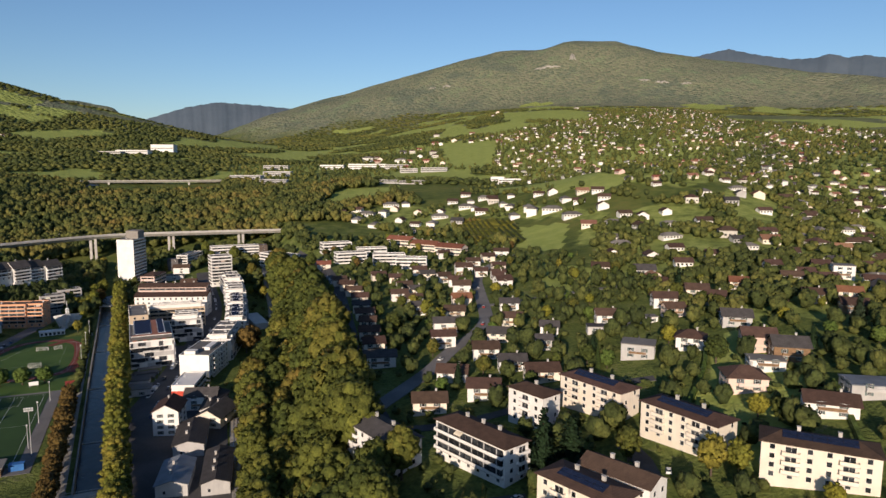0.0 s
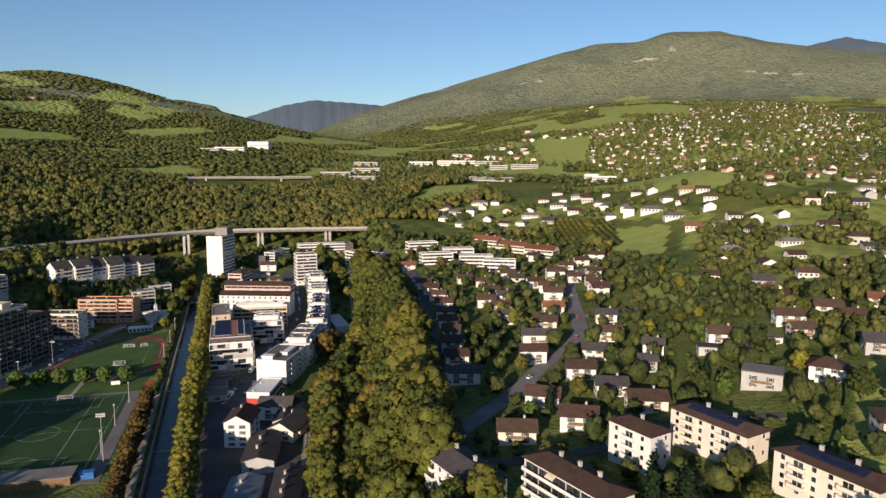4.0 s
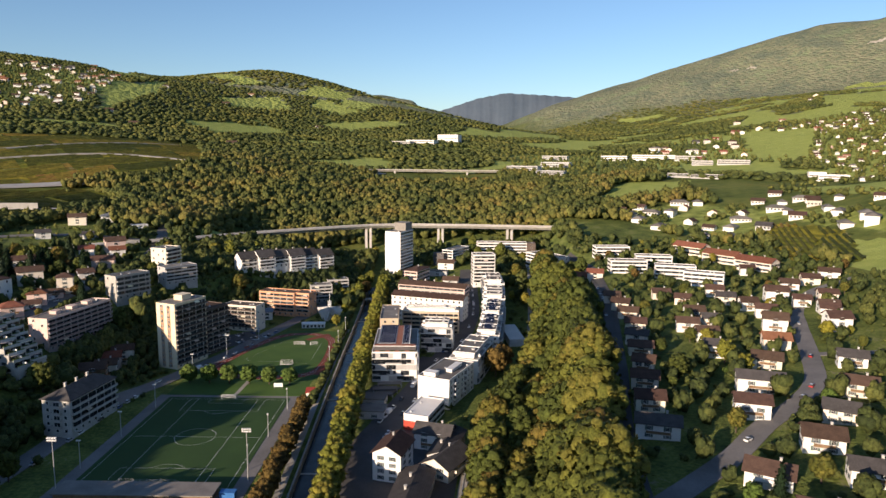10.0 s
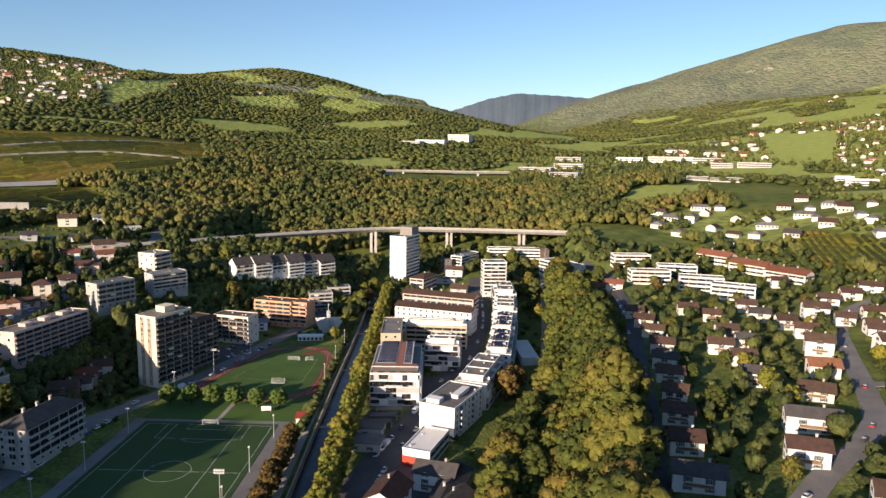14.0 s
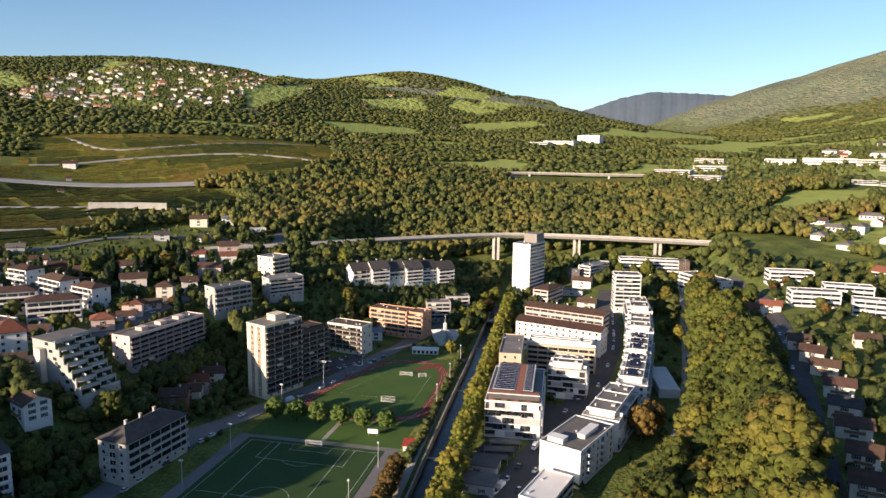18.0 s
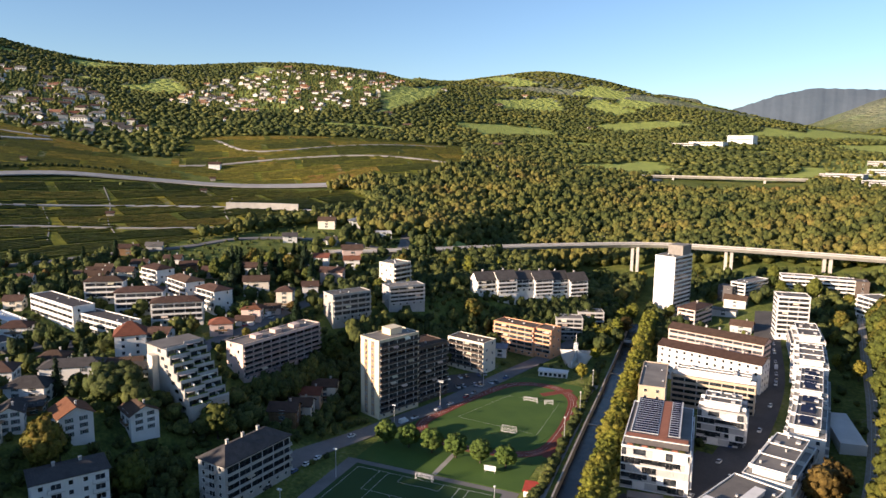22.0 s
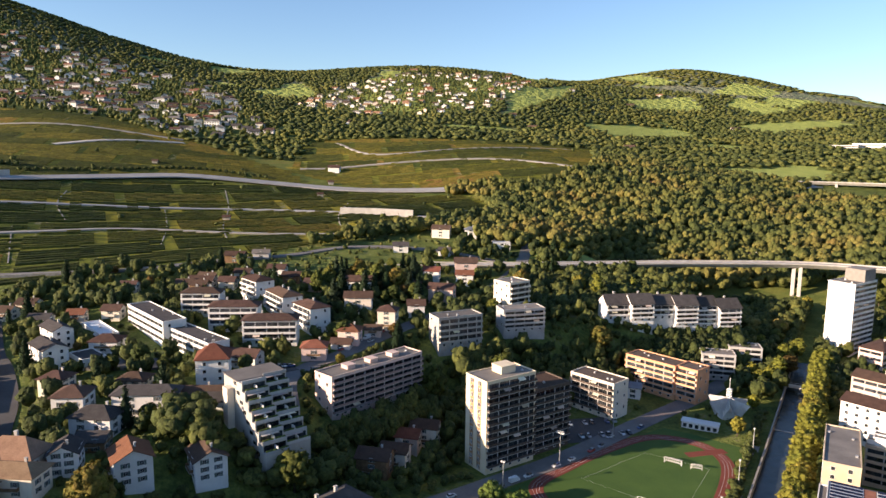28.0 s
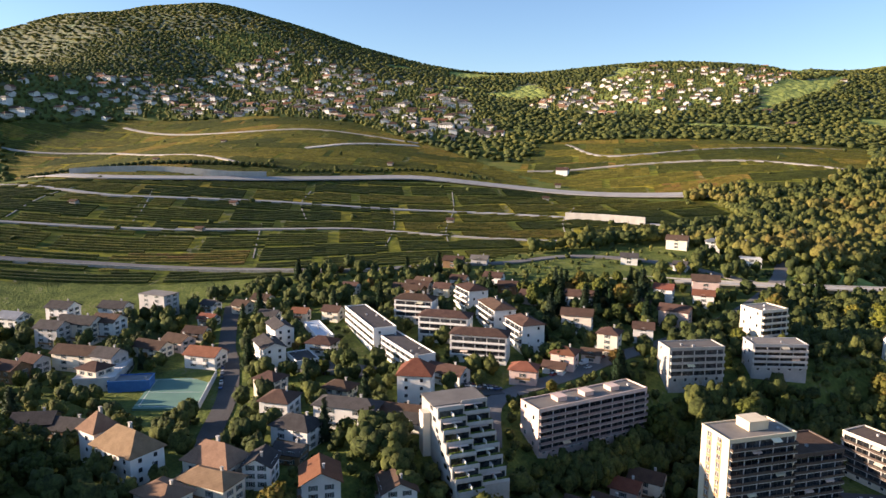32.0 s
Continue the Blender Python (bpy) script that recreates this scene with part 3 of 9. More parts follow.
def ground_material():
    m, nt, p = nodes_of("ground_cover")
    at = nt.nodes.new("ShaderNodeAttribute")
    at.attribute_name = "cover"
    sep = nt.nodes.new("ShaderNodeSeparateColor")
    link(nt, at.outputs["Color"], sep.inputs[0])
    pos = nt.nodes.new("ShaderNodeNewGeometry").outputs["Position"]
    n_big, n_mid, n_fine = noise_at(nt, 0.012, 5.0), noise_at(nt, 0.07, 5.0), noise_at(nt, 0.6, 5.0)
    # rough grass and woodland floor
    mixed = math_n(nt, "ADD", math_n(nt, "MULTIPLY", n_big, 0.5), math_n(nt, "MULTIPLY", n_mid, 0.5))
    scrub = ramp(nt, mixed, ((0.32, (0.05, 0.07, 0.02)), (0.46, (0.11, 0.14, 0.034)), (0.58, (0.17, 0.185, 0.046)), (0.72, (0.20, 0.17, 0.058))))
    scrub = mixc(nt, math_n(nt, "MULTIPLY", n_fine, 0.4), scrub, (0.02, 0.032, 0.010))
    # beech woods of the high slopes, autumn brown greyed and lifted for haze, with pale clearings
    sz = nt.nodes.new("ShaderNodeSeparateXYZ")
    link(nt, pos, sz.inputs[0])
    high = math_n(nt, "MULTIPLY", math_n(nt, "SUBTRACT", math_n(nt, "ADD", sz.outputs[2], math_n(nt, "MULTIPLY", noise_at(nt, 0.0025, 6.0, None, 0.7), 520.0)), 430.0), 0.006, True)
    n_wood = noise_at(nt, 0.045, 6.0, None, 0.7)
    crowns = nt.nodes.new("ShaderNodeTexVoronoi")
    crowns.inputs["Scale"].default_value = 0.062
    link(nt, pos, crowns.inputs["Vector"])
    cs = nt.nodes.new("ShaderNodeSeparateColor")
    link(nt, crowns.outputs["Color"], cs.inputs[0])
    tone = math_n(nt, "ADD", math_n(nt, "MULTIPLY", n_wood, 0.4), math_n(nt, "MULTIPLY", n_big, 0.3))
    hazy_beech = ramp(nt, math_n(nt, "ADD", tone, math_n(nt, "MULTIPLY", cs.outputs[0], 0.3)), ((0.25, (0.085, 0.108, 0.072)), (0.42, (0.15, 0.168, 0.105)), (0.55, (0.20, 0.198, 0.13)), (0.66, (0.185, 0.21, 0.12)), (0.8, (0.24, 0.25, 0.145))))
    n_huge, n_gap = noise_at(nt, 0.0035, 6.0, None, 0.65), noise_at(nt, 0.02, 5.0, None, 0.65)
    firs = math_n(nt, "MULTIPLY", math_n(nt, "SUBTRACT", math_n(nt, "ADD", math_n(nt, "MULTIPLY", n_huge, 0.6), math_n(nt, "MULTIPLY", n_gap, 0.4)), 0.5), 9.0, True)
    hazy_beech = mixc(nt, math_n(nt, "MULTIPLY", firs, 0.7), hazy_beech, (0.095, 0.122, 0.092))
    hazy_beech = mixc(nt, math_n(nt, "MULTIPLY", math_n(nt, "SUBTRACT", noise_at(nt, 0.006, 6.0, None, 0.7), 0.55), 8.0, True), hazy_beech, (0.17, 0.22, 0.12))
    scrub = mixc(nt, high, scrub, hazy_beech)
    # meadow
    meadow = ramp(nt, math_n(nt, "ADD", math_n(nt, "MULTIPLY", n_mid, 0.6), math_n(nt, "MULTIPLY", n_fine, 0.4)), ((0.35, (0.23, 0.285, 0.065)), (0.65, (0.33, 0.365, 0.10))))
    # vineyard parcels: terraces that follow the height lines, with pale dry-stone walls between
    sx = nt.nodes.new("ShaderNodeSeparateXYZ")
    link(nt, pos, sx.inputs[0])
    along = math_n(nt, "ADD", math_n(nt, "MULTIPLY", sx.outputs[0], 0.62), math_n(nt, "MULTIPLY", sx.outputs[1], 0.78))
    along = math_n(nt, "ADD", along, math_n(nt, "MULTIPLY", n_mid, 22.0))
    level = math_n(nt, "ADD", math_n(nt, "MULTIPLY", sx.outputs[2], 5.0), math_n(nt, "MULTIPLY", n_big, 120.0))
    cv = nt.nodes.new("ShaderNodeCombineXYZ")
    link(nt, along, cv.inputs[0])
    link(nt, level, cv.inputs[1])
    br = nt.nodes.new("ShaderNodeTexBrick")
    br.offset, br.squash = 0.37, 1.0
    br.inputs["Scale"].default_value = 1.0
    br.inputs["Brick Width"].default_value, br.inputs["Row Height"].default_value = 88.0, 36.0
    br.inputs["Mortar Size"].default_value, br.inputs["Mortar Smooth"].default_value = 1.0, 0.4
    br.inputs["Color1"].default_value, br.inputs["Color2"].default_value, br.inputs["Mortar"].default_value = (0, 0, 0, 1), (1, 1, 1, 1), (0.5, 0.5, 0.5, 1)
    link(nt, cv.outputs[0], br.inputs["Vector"])
    vine = ramp(nt, br.outputs["Color"], ((0.0, (0.06, 0.085, 0.015)), (0.35, (0.125, 0.145, 0.02)), (0.7, (0.24, 0.235, 0.028)), (0.92, (0.38, 0.30, 0.034)), (1.0, (0.29, 0.17, 0.045))))
    wv = nt.nodes.new("ShaderNodeTexWave")
    wv.bands_direction = "Y"
    wv.inputs["Scale"].default_value, wv.inputs["Distortion"].default_value, wv.inputs["Detail"].default_value = 0.022, 1.5, 3.0
    link(nt, cv.outputs[0], wv.inputs["Vector"])
    vine = mixc(nt, math_n(nt, "MULTIPLY", wv.outputs["Fac"], 0.6), vine, (0.03, 0.042, 0.012))
    vine = mixc(nt, math_n(nt, "MULTIPLY", n_fine, 0.35), vine, (0.045, 0.06, 0.016))
    edge = math_n(nt, "MULTIPLY", br.outputs["Fac"], math_n(nt, "GREATER_THAN", n_mid, 0.44))
    vine = mixc(nt, math_n(nt, "MULTIPLY", edge, 0.5), vine, (0.26, 0.23, 0.16))
    # settled ground: gardens, lawns, drives
    town = ramp(nt, math_n(nt, "ADD", math_n(nt, "MULTIPLY", n_mid, 0.55), math_n(nt, "MULTIPLY", n_fine, 0.45)), ((0.32, (0.038, 0.052, 0.017)), (0.45, (0.09, 0.118, 0.03)), (0.57, (0.155, 0.182, 0.045)), (0.68, (0.21, 0.19, 0.12))))

    def edge_of(sock):
        return math_n(nt, "MULTIPLY", math_n(nt, "SUBTRACT", math_n(nt, "ADD", sock, math_n(nt, "MULTIPLY", n_mid, 0.3)), 0.5), 6.0, True)

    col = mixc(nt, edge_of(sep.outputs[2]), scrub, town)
    col = mixc(nt, edge_of(sep.outputs[1]), col, meadow)
    col = mixc(nt, edge_of(sep.outputs[0]), col, vine)
    link(nt, col, p.inputs["Base Color"])
    p.inputs["Roughness"].default_value, p.inputs["Specular IOR Level"].default_value = 0.95, 0.1
    # tree-like relief where the land is wooded and far
    vt = nt.nodes.new("ShaderNodeTexVoronoi")
    vt.inputs["Scale"].default_value = 0.06
    link(nt, pos, vt.inputs["Vector"])
    tops = math_n(nt, "MULTIPLY", math_n(nt, "MULTIPLY", crowns.outputs["Distance"], high), -7.0)
    rough_h = math_n(nt, "ADD", math_n(nt, "ADD", math_n(nt, "MULTIPLY", vt.outputs["Distance"], -0.6), n_fine), tops)
    bump_n(nt, p, rough_h, 0.6, 2.0)
    return m


M_GROUND = ground_material()


def mesh_obj(name, verts, faces, mats, parent=None, smooth_shade=False, idx=None):
    me = bpy.data.meshes.new(name)
    me.from_pydata([tuple(v) for v in verts], [], faces)
    for mm in (mats if isinstance(mats, (list, tuple)) else [mats]):
        me.materials.append(mm)
    if idx is not None:
        me.polygons.foreach_set("material_index", idx)
    if smooth_shade:
        me.polygons.foreach_set("use_smooth", [True] * len(me.polygons))
    ob = new(name, me)
    ob.parent = parent
    return ob


def axis(fine0, fine1, step, far0, far1, extra=()):
    """Grid lines, close together in the middle and wider apart towards the ends."""
    v = list(np.arange(fine0, fine1 + 0.1, step))
    s, p = step, fine1
    while p < far1:
        s = min(s * 1.035, 46)
        p += s
        v.append(p)
    s, p = step, fine0
    while p > far0:
        s = min(s * 1.035, 46)
        p -= s
        v.append(p)
    return np.array(sorted(set([round(float(q), 2) for q in v if all(abs(q - e) > 1.5 for e in extra)] + list(extra))))


def build_ground():
    us = axis(-420, 330, 7.0, -4950, 4950, (-23.4, -22.0, -12.6, -11.2))
    vs = axis(60, 720, 7.0, -3000, 4950)
    U, V = np.meshgrid(us, vs)
    X, Y = U - 0.039 * np.clip(V, -200, 660), V
    Z = land(X, Y)
    Z = Z - 3.6 * ((np.abs(X - river_x(Y)) < 4.8) & (Y > -900) & (Y < 662))
    n, k = U.shape
    verts = np.stack([X, Y, Z], -1).reshape(-1, 3)
    i = np.arange(n * k).reshape(n, k)
    faces = np.stack([i[:-1, :-1], i[:-1, 1:], i[1:, 1:], i[1:, :-1]], -1).reshape(-1, 4)
    me = bpy.data.meshes.new("ground")
    me.vertices.add(len(verts))
    me.vertices.foreach_set("co", verts.ravel())
    me.loops.add(faces.size)
    me.loops.foreach_set("vertex_index", faces.ravel())
    me.polygons.add(len(faces))
    me.polygons.foreach_set("loop_start", np.arange(0, faces.size, 4))
    me.update(calc_edges=True)
    me.polygons.foreach_set("use_smooth", np.ones(len(faces), bool))
    cover = np.zeros((len(verts), 4), np.float32)
    cover[:, 3] = 1
    x, y = verts[:, 0], verts[:, 1]
    for q in VINES:
        cover[inside(q, x, y), 0] = 1
    for q in MEADOWS:
        cover[inside(q, x, y), 1] = 1
    cover[clearing(x, y) & (Z.ravel() < 420), 1] = 1
    for q in VILLAGES + [TOWN]:
        cover[inside(q, x, y), 2] = 1
    for q in VILLAGES[3:6]:
        cover[inside(q, x, y) & (cover[:, 1] == 0), 1] = 0.45
    a = me.color_attributes.new("cover", "FLOAT_COLOR", "POINT")
    a.data.foreach_set("color", cover.ravel())
    me.materials.append(M_GROUND)
    tagged(new("ground", me), "valley floor, gardens, vineyards and wooded hillsides in autumn", "ground", kind="structure")


build_ground()


def far_range(name, crest, label, seed):
    """A far range of hills behind the mountain: a strip that rises to its crest, broken by spurs."""
    rng = np.random.default_rng(seed)
    b0, b1 = crest[0][0], crest[-1][0]
    n = int((b1 - b0) / 0.12)
    verts, faces, m = [], [], 9
    ph = rng.uniform(0, 6, 5)
    for i in range(n + 1):
        b = b0 + (b1 - b0) * i / n
        top = float(np.interp(b, [q[0] for q in crest], [q[1] for q in crest])) + 1.6 * math.sin(b * 7 + ph[0]) + 1.0 * math.sin(b * 17 + ph[1])
        for k in range(m):
            f = k / (m - 1)
            spur = 14 * math.sin(b * 1.1 + ph[2] + 2.2 * f) + 5 * math.sin(b * 3.1 + ph[3] + 4 * f) + rng.uniform(-2, 2)
            r = 4345 - 130 * f * 2 + spur * f
            verts.append((math.sin(radians(b)) * r, math.cos(radians(b)) * r, top - 230 * f ** 1.15))
    for i in range(n):
        for k in range(m - 1):
            a = i * m + k
            faces.append((a, a + 1, a + m + 1, a + m))
    return tagged(mesh_obj(name, verts, faces, M_HAZEHILL, None, True), label, "hills", kind="structure")


far_range("backdrop", FAR_HILL, "distant wooded hill beyond the valley, coloured blue for haze", 1)
far_range("backdrop", FAR_PEAKS, "distant mountain tops behind the nearer mountain, coloured blue for haze", 2)


# ---- building kit ----
def part(name, bm, material, parent, label=""):
    """Links a bmesh as one mesh object under a thing or a part."""
    me = bpy.data.meshes.new(name)
    bm.to_mesh(me)
    bm.free()
    for mm in (material if isinstance(material, (list, tuple)) else [material]):
        me.materials.append(mm)
    ob = new(name, me)
    ob.parent = parent
    if label:
        ob["label"] = label
    return ob


def share(name, me, parent, loc=(0, 0, 0), rz=0.0, scale=None):
    ob = new(name, me)
    ob.parent = parent
    ob.location, ob.rotation_euler = loc, (0, 0, rz)
    if scale:
        ob.scale = scale
    return ob


def box_bm(bm, x0, x1, y0, y1, z0, z1, mi=0):
    c = [(x0, y0, z0), (x1, y0, z0), (x1, y1, z0), (x0, y1, z0), (x0, y0, z1), (x1, y0, z1), (x1, y1, z1), (x0, y1, z1)]
    v = [bm.verts.new(q) for q in c]
    for f in ((0, 3, 2, 1), (4, 5, 6, 7), (0, 1, 5, 4), (1, 2, 6, 5), (2, 3, 7, 6), (3, 0, 4, 7)):
        bm.faces.new([v[j] for j in f]).material_index = mi


def boxes(*rows):
    bm = bmesh.new()
    for r in rows:
        box_bm(bm, *r)
    return bm


def poly_bm(bm, pts, mi=0):
    f = bm.faces.new([bm.verts.new(p) for p in pts])
    f.material_index = mi
    return f


CACHE = {}
FOOT = []      # plots taken by buildings: x, y, radius
LANES = []     # points along roads


def window_mesh(w, h):
    """A window facing -y: a proud frame with mullions, the glass set back."""
    key = ("win", round(w, 1), round(h, 1))
    if key not in CACHE:
        bm = bmesh.new()
        wide = w > 4
        t, dp = 0.08, 0.09
        box_bm(bm, -w / 2 - t, w / 2 + t, -dp, 0.0, -t, 0.0)
        box_bm(bm, -w / 2 - t, w / 2 + t, -dp, 0.0, h, h + t)
        n = max(1, round(w / (2.6 if wide else 1.3)))
        for i in range(n + 1):
            q = -w / 2 + w * i / n
            g = 0.2 if wide and i % 2 == 0 else t / 2
            box_bm(bm, q - g, q + g, -dp, 0.0, 0, h, 2 if g > t else 0)
        poly_bm(bm, [(-w / 2, -0.025, 0), (w / 2, -0.025, 0), (w / 2, -0.025, h), (-w / 2, -0.025, h)], 1)
        me = bpy.data.meshes.new("window")
        bm.to_mesh(me)
        bm.free()
        for mm in (M_DARKF if wide else M_FRAME, M_GLASS, M_GREYW):
            me.materials.append(mm)
        CACHE[key] = me
    return CACHE[key]


def shuttered_mesh(w, h):
    """A small house window: glass in a frame with open shutters beside it and a sill, one connected piece."""
    key = ("shut", w, h)
    if key not in CACHE:
        bm = bmesh.new()
        xs = [-w / 2 - 0.75, -w / 2 - 0.07, -w / 2, -0.04, 0.04, w / 2, w / 2 + 0.07, w / 2 + 0.75]
        zs = [-0.12, 0.0, h, h + 0.08]
        g = {(i, k): bm.verts.new((x, -0.09 if k == 0 else -0.06, z)) for i, x in enumerate(xs) for k, z in enumerate(zs)}
        for i in range(7):
            for k in range(3):
                f = bm.faces.new([g[i, k], g[i + 1, k], g[i + 1, k + 1], g[i, k + 1]])
                f.material_index = 2 if i in (0, 6) else 1 if k == 1 and i in (2, 4) else 0
        back = {key2: bm.verts.new((xs[key2[0]], 0.0, zs[key2[1]])) for key2 in g if key2[0] in (0, 7) or key2[1] in (0, 3)}
        ring = [(i, 0) for i in range(8)] + [(7, k) for k in (1, 2, 3)] + [(i, 3) for i in range(6, -1, -1)] + [(0, 2), (0, 1)]
        for p, q in zip(ring, ring[1:] + ring[:1]):
            bm.faces.new([g[q], g[p], back[p], back[q]])
        me = bpy.data.meshes.new("window")
        bm.to_mesh(me)
        bm.free()
        for mm in (M_FRAME, M_GLASS, M_SHUTTER):
            me.materials.append(mm)
        CACHE[key] = me
    return CACHE[key]


def balcony_mesh(w, dp, rail_h, mat):
    key = ("balc", round(w, 1), round(dp, 1), rail_h, mat.name)
    if key not in CACHE:
        bm = boxes((-w / 2 - 0.05, w / 2 + 0.05, -dp - 0.06, 0, -0.2, 0, 1), (-w / 2, w / 2, -dp, -dp + 0.1, 0.0, rail_h), (-w / 2, -w / 2 + 0.1, -dp + 0.1, 0, 0, rail_h), (w / 2 - 0.1, w / 2, -dp + 0.1, 0, 0, rail_h))
        me = bpy.data.meshes.new("balcony")
        bm.to_mesh(me)
        bm.free()
        me.materials.append(mat)
        me.materials.append(M_CONC)
        CACHE[key] = me
    return CACHE[key]


def patchwork_mesh(w, h, seed):
    """One storey of a modern front: glass, white and grey panels and deep loggias between pale slabs, facing -y."""
    key = ("patch", round(w, 1), round(h, 1), seed)
    if key not in CACHE:
        rng = random.Random(seed)
        bm = bmesh.new()
        box_bm(bm, -w / 2, w / 2, -0.9, 0.0, -0.14, 0.16, 0)
        x = -w / 2
        while x < w / 2 - 0.6:
            d = min(rng.choice((1.6, 2.4, 3.2, 4.2)), w / 2 - x)
            k = rng.choices((0, 1, 2, 3), (2, 3, 4, 3))[0]
            if k == 3:
                # loggia: glass set back behind a pale rail
                poly_bm(bm, [(x, -0.02, 0.16), (x + d, -0.02, 0.16), (x + d, -0.02, h - 0.14), (x, -0.02, h - 0.14)], 2)
                box_bm(bm, x, x + d, -0.88, -0.82, 0.16, 1.0, 1)
            else:
                f = (0.62, 0.5, 0.3)[k]
                box_bm(bm, x + 0.04, x + d - 0.04, -f, 0.0, 0.16, h - 0.14, (0, 1, 2)[k])
                if k == 2:
                    box_bm(bm, x + d / 2 - 0.05, x + d / 2 + 0.05, -f - 0.05, -f, 0.16, h - 0.14, 3)
            x += d
        me = bpy.data.meshes.new("window")
        bm.to_mesh(me)
        bm.free()
        for mm in (M_WHITE, M_GREYW, M_GLASS, M_DARKF):
            me.materials.append(mm)
        CACHE[key] = me
    return CACHE[key]


def awning_mesh(w):
    key = ("awning", round(w, 1))
    if key not in CACHE:
        bm = bmesh.new()
        for a in (0.0, -0.05):
            poly_bm(bm, [(-w / 2, -0.1, a), (w / 2, -0.1, a), (w / 2, -1.5, a - 0.7), (-w / 2, -1.5, a - 0.7)])
        poly_bm(bm, [(-w / 2, -1.5, -0.7), (w / 2, -1.5, -0.7), (w / 2, -1.5, -0.95), (-w / 2, -1.5, -0.95)])
        me = bpy.data.meshes.new("awning")
        bm.to_mesh(me)
        bm.free()
        me.materials.append(M_AWNING)
        CACHE[key] = me
    return CACHE[key]


def strip_mesh(w, h):
    """A tall proud strip of panels facing -y."""
    key = ("strip", round(w, 1), round(h, 1))
    if key not in CACHE:
        bm = boxes((-w / 2, w / 2, -0.06, 0.0, 0, h), (-w / 2 - 0.12, -w / 2, -0.1, 0.0, 0, h), (w / 2, w / 2 + 0.12, -0.1, 0.0, 0, h))
        me = bpy.data.meshes.new("window_strip")
        bm.to_mesh(me)
        bm.free()
        me.materials.append(M_OCHRE)
        CACHE[key] = me
    return CACHE[key]


def panel_row(w):
    key = ("row", round(w, 1))
    if key not in CACHE:
        bm = bmesh.new()
        poly_bm(bm, [(-w / 2, -0.75, 0.05), (w / 2, -0.75, 0.05), (w / 2, 0.75, 0.5), (-w / 2, 0.75, 0.5)])
        poly_bm(bm, [(-w / 2, 0.75, 0.46), (w / 2, 0.75, 0.46), (w / 2, -0.75, 0.01), (-w / 2, -0.75, 0.01)])
        me = bpy.data.meshes.new("solar_panel")
        bm.to_mesh(me)
        bm.free()
        me.materials.append(M_SOLAR)
        CACHE[key] = me
    return CACHE[key]


VIEW_LINE = [(0, 0), (22, 100), (25, 180), (-26, 250)]


def seen_sides(x, y, rot, w, d):
    """Sides of a block that face the valley's middle: 0 front (-y), 1 right (+x), 2 back, 3 left."""
    out = []
    for s, (nx, ny, off) in enumerate(((0, -1, d / 2), (1, 0, w / 2), (0, 1, d / 2), (-1, 0, w / 2))):
        c, q = math.cos(radians(rot)), math.sin(radians(rot))
        gx, gy = nx * c - ny * q, nx * q + ny * c
        if any((px - x - gx * off) * gx + (py - y - gy * off) * gy > 3 for px, py in VIEW_LINE):
            out.append(s)
    return out


def side_frame(s, w, d):
    """Where a side's middle lies, its turn and its length."""
    return [((0, -d / 2), 0.0, w), ((w / 2, 0), math.pi / 2, d), ((0, d / 2), math.pi, w), ((-w / 2, 0), -math.pi / 2, d)][s]


def on_side(s, w, d, along, out=0.0):
    (cx, cy), a, _ = side_frame(s, w, d)
    return cx + along * math.cos(a) + out * math.sin(a), cy + along * math.sin(a) - out * math.cos(a), a


def roof_gable(w, d, z, rise, over=0.6, thick=0.22, mi=0):
    """Two slopes with thickness; the ridge runs along x."""
    bm = bmesh.new()
    X, Y = w / 2 + over, d / 2 + over
    drop = rise * over / (d / 2)
    for sgn in (-1, 1):
        a = [(-X, sgn * Y, z - drop), (X, sgn * Y, z - drop), (X, 0, z + rise), (-X, 0, z + rise)]
        b = [(px, py, pz + thick) for px, py, pz in a]
        va, vb = [bm.verts.new(q) for q in a], [bm.verts.new(q) for q in b]
        order = (0, 1, 2, 3) if sgn < 0 else (3, 2, 1, 0)
        bm.faces.new([vb[i] for i in order])
        bm.faces.new([va[i] for i in reversed(order)])
        for i in range(4):
            j = (i + 1) % 4
            bm.faces.new([va[i], va[j], vb[j], vb[i]])
    bmesh.ops.recalc_face_normals(bm, faces=bm.faces)
    return bm


def roof_hip(w, d, z, rise, over=0.7, thick=0.2):
    bm = bmesh.new()
    X, Y = w / 2 + over, d / 2 + over
    r = max(w / 2 - d / 2 * 0.9, 0.15)
    e = [bm.verts.new(q) for q in ((-X, -Y, z), (X, -Y, z), (X, Y, z), (-X, Y, z))]
    lo = [bm.verts.new(q) for q in ((-X, -Y, z - thick), (X, -Y, z - thick), (X, Y, z - thick), (-X, Y, z - thick))]
    a, b = bm.verts.new((-r, 0, z + rise)), bm.verts.new((r, 0, z + rise))
    for f in ([e[0], e[1], b, a], [e[1], e[2], b], [e[2], e[3], a, b], [e[3], e[0], a], lo[::-1]):
        bm.faces.new(f)
    for i in range(4):
        j = (i + 1) % 4
        bm.faces.new([lo[i], lo[j], e[j], e[i]])
    return bm


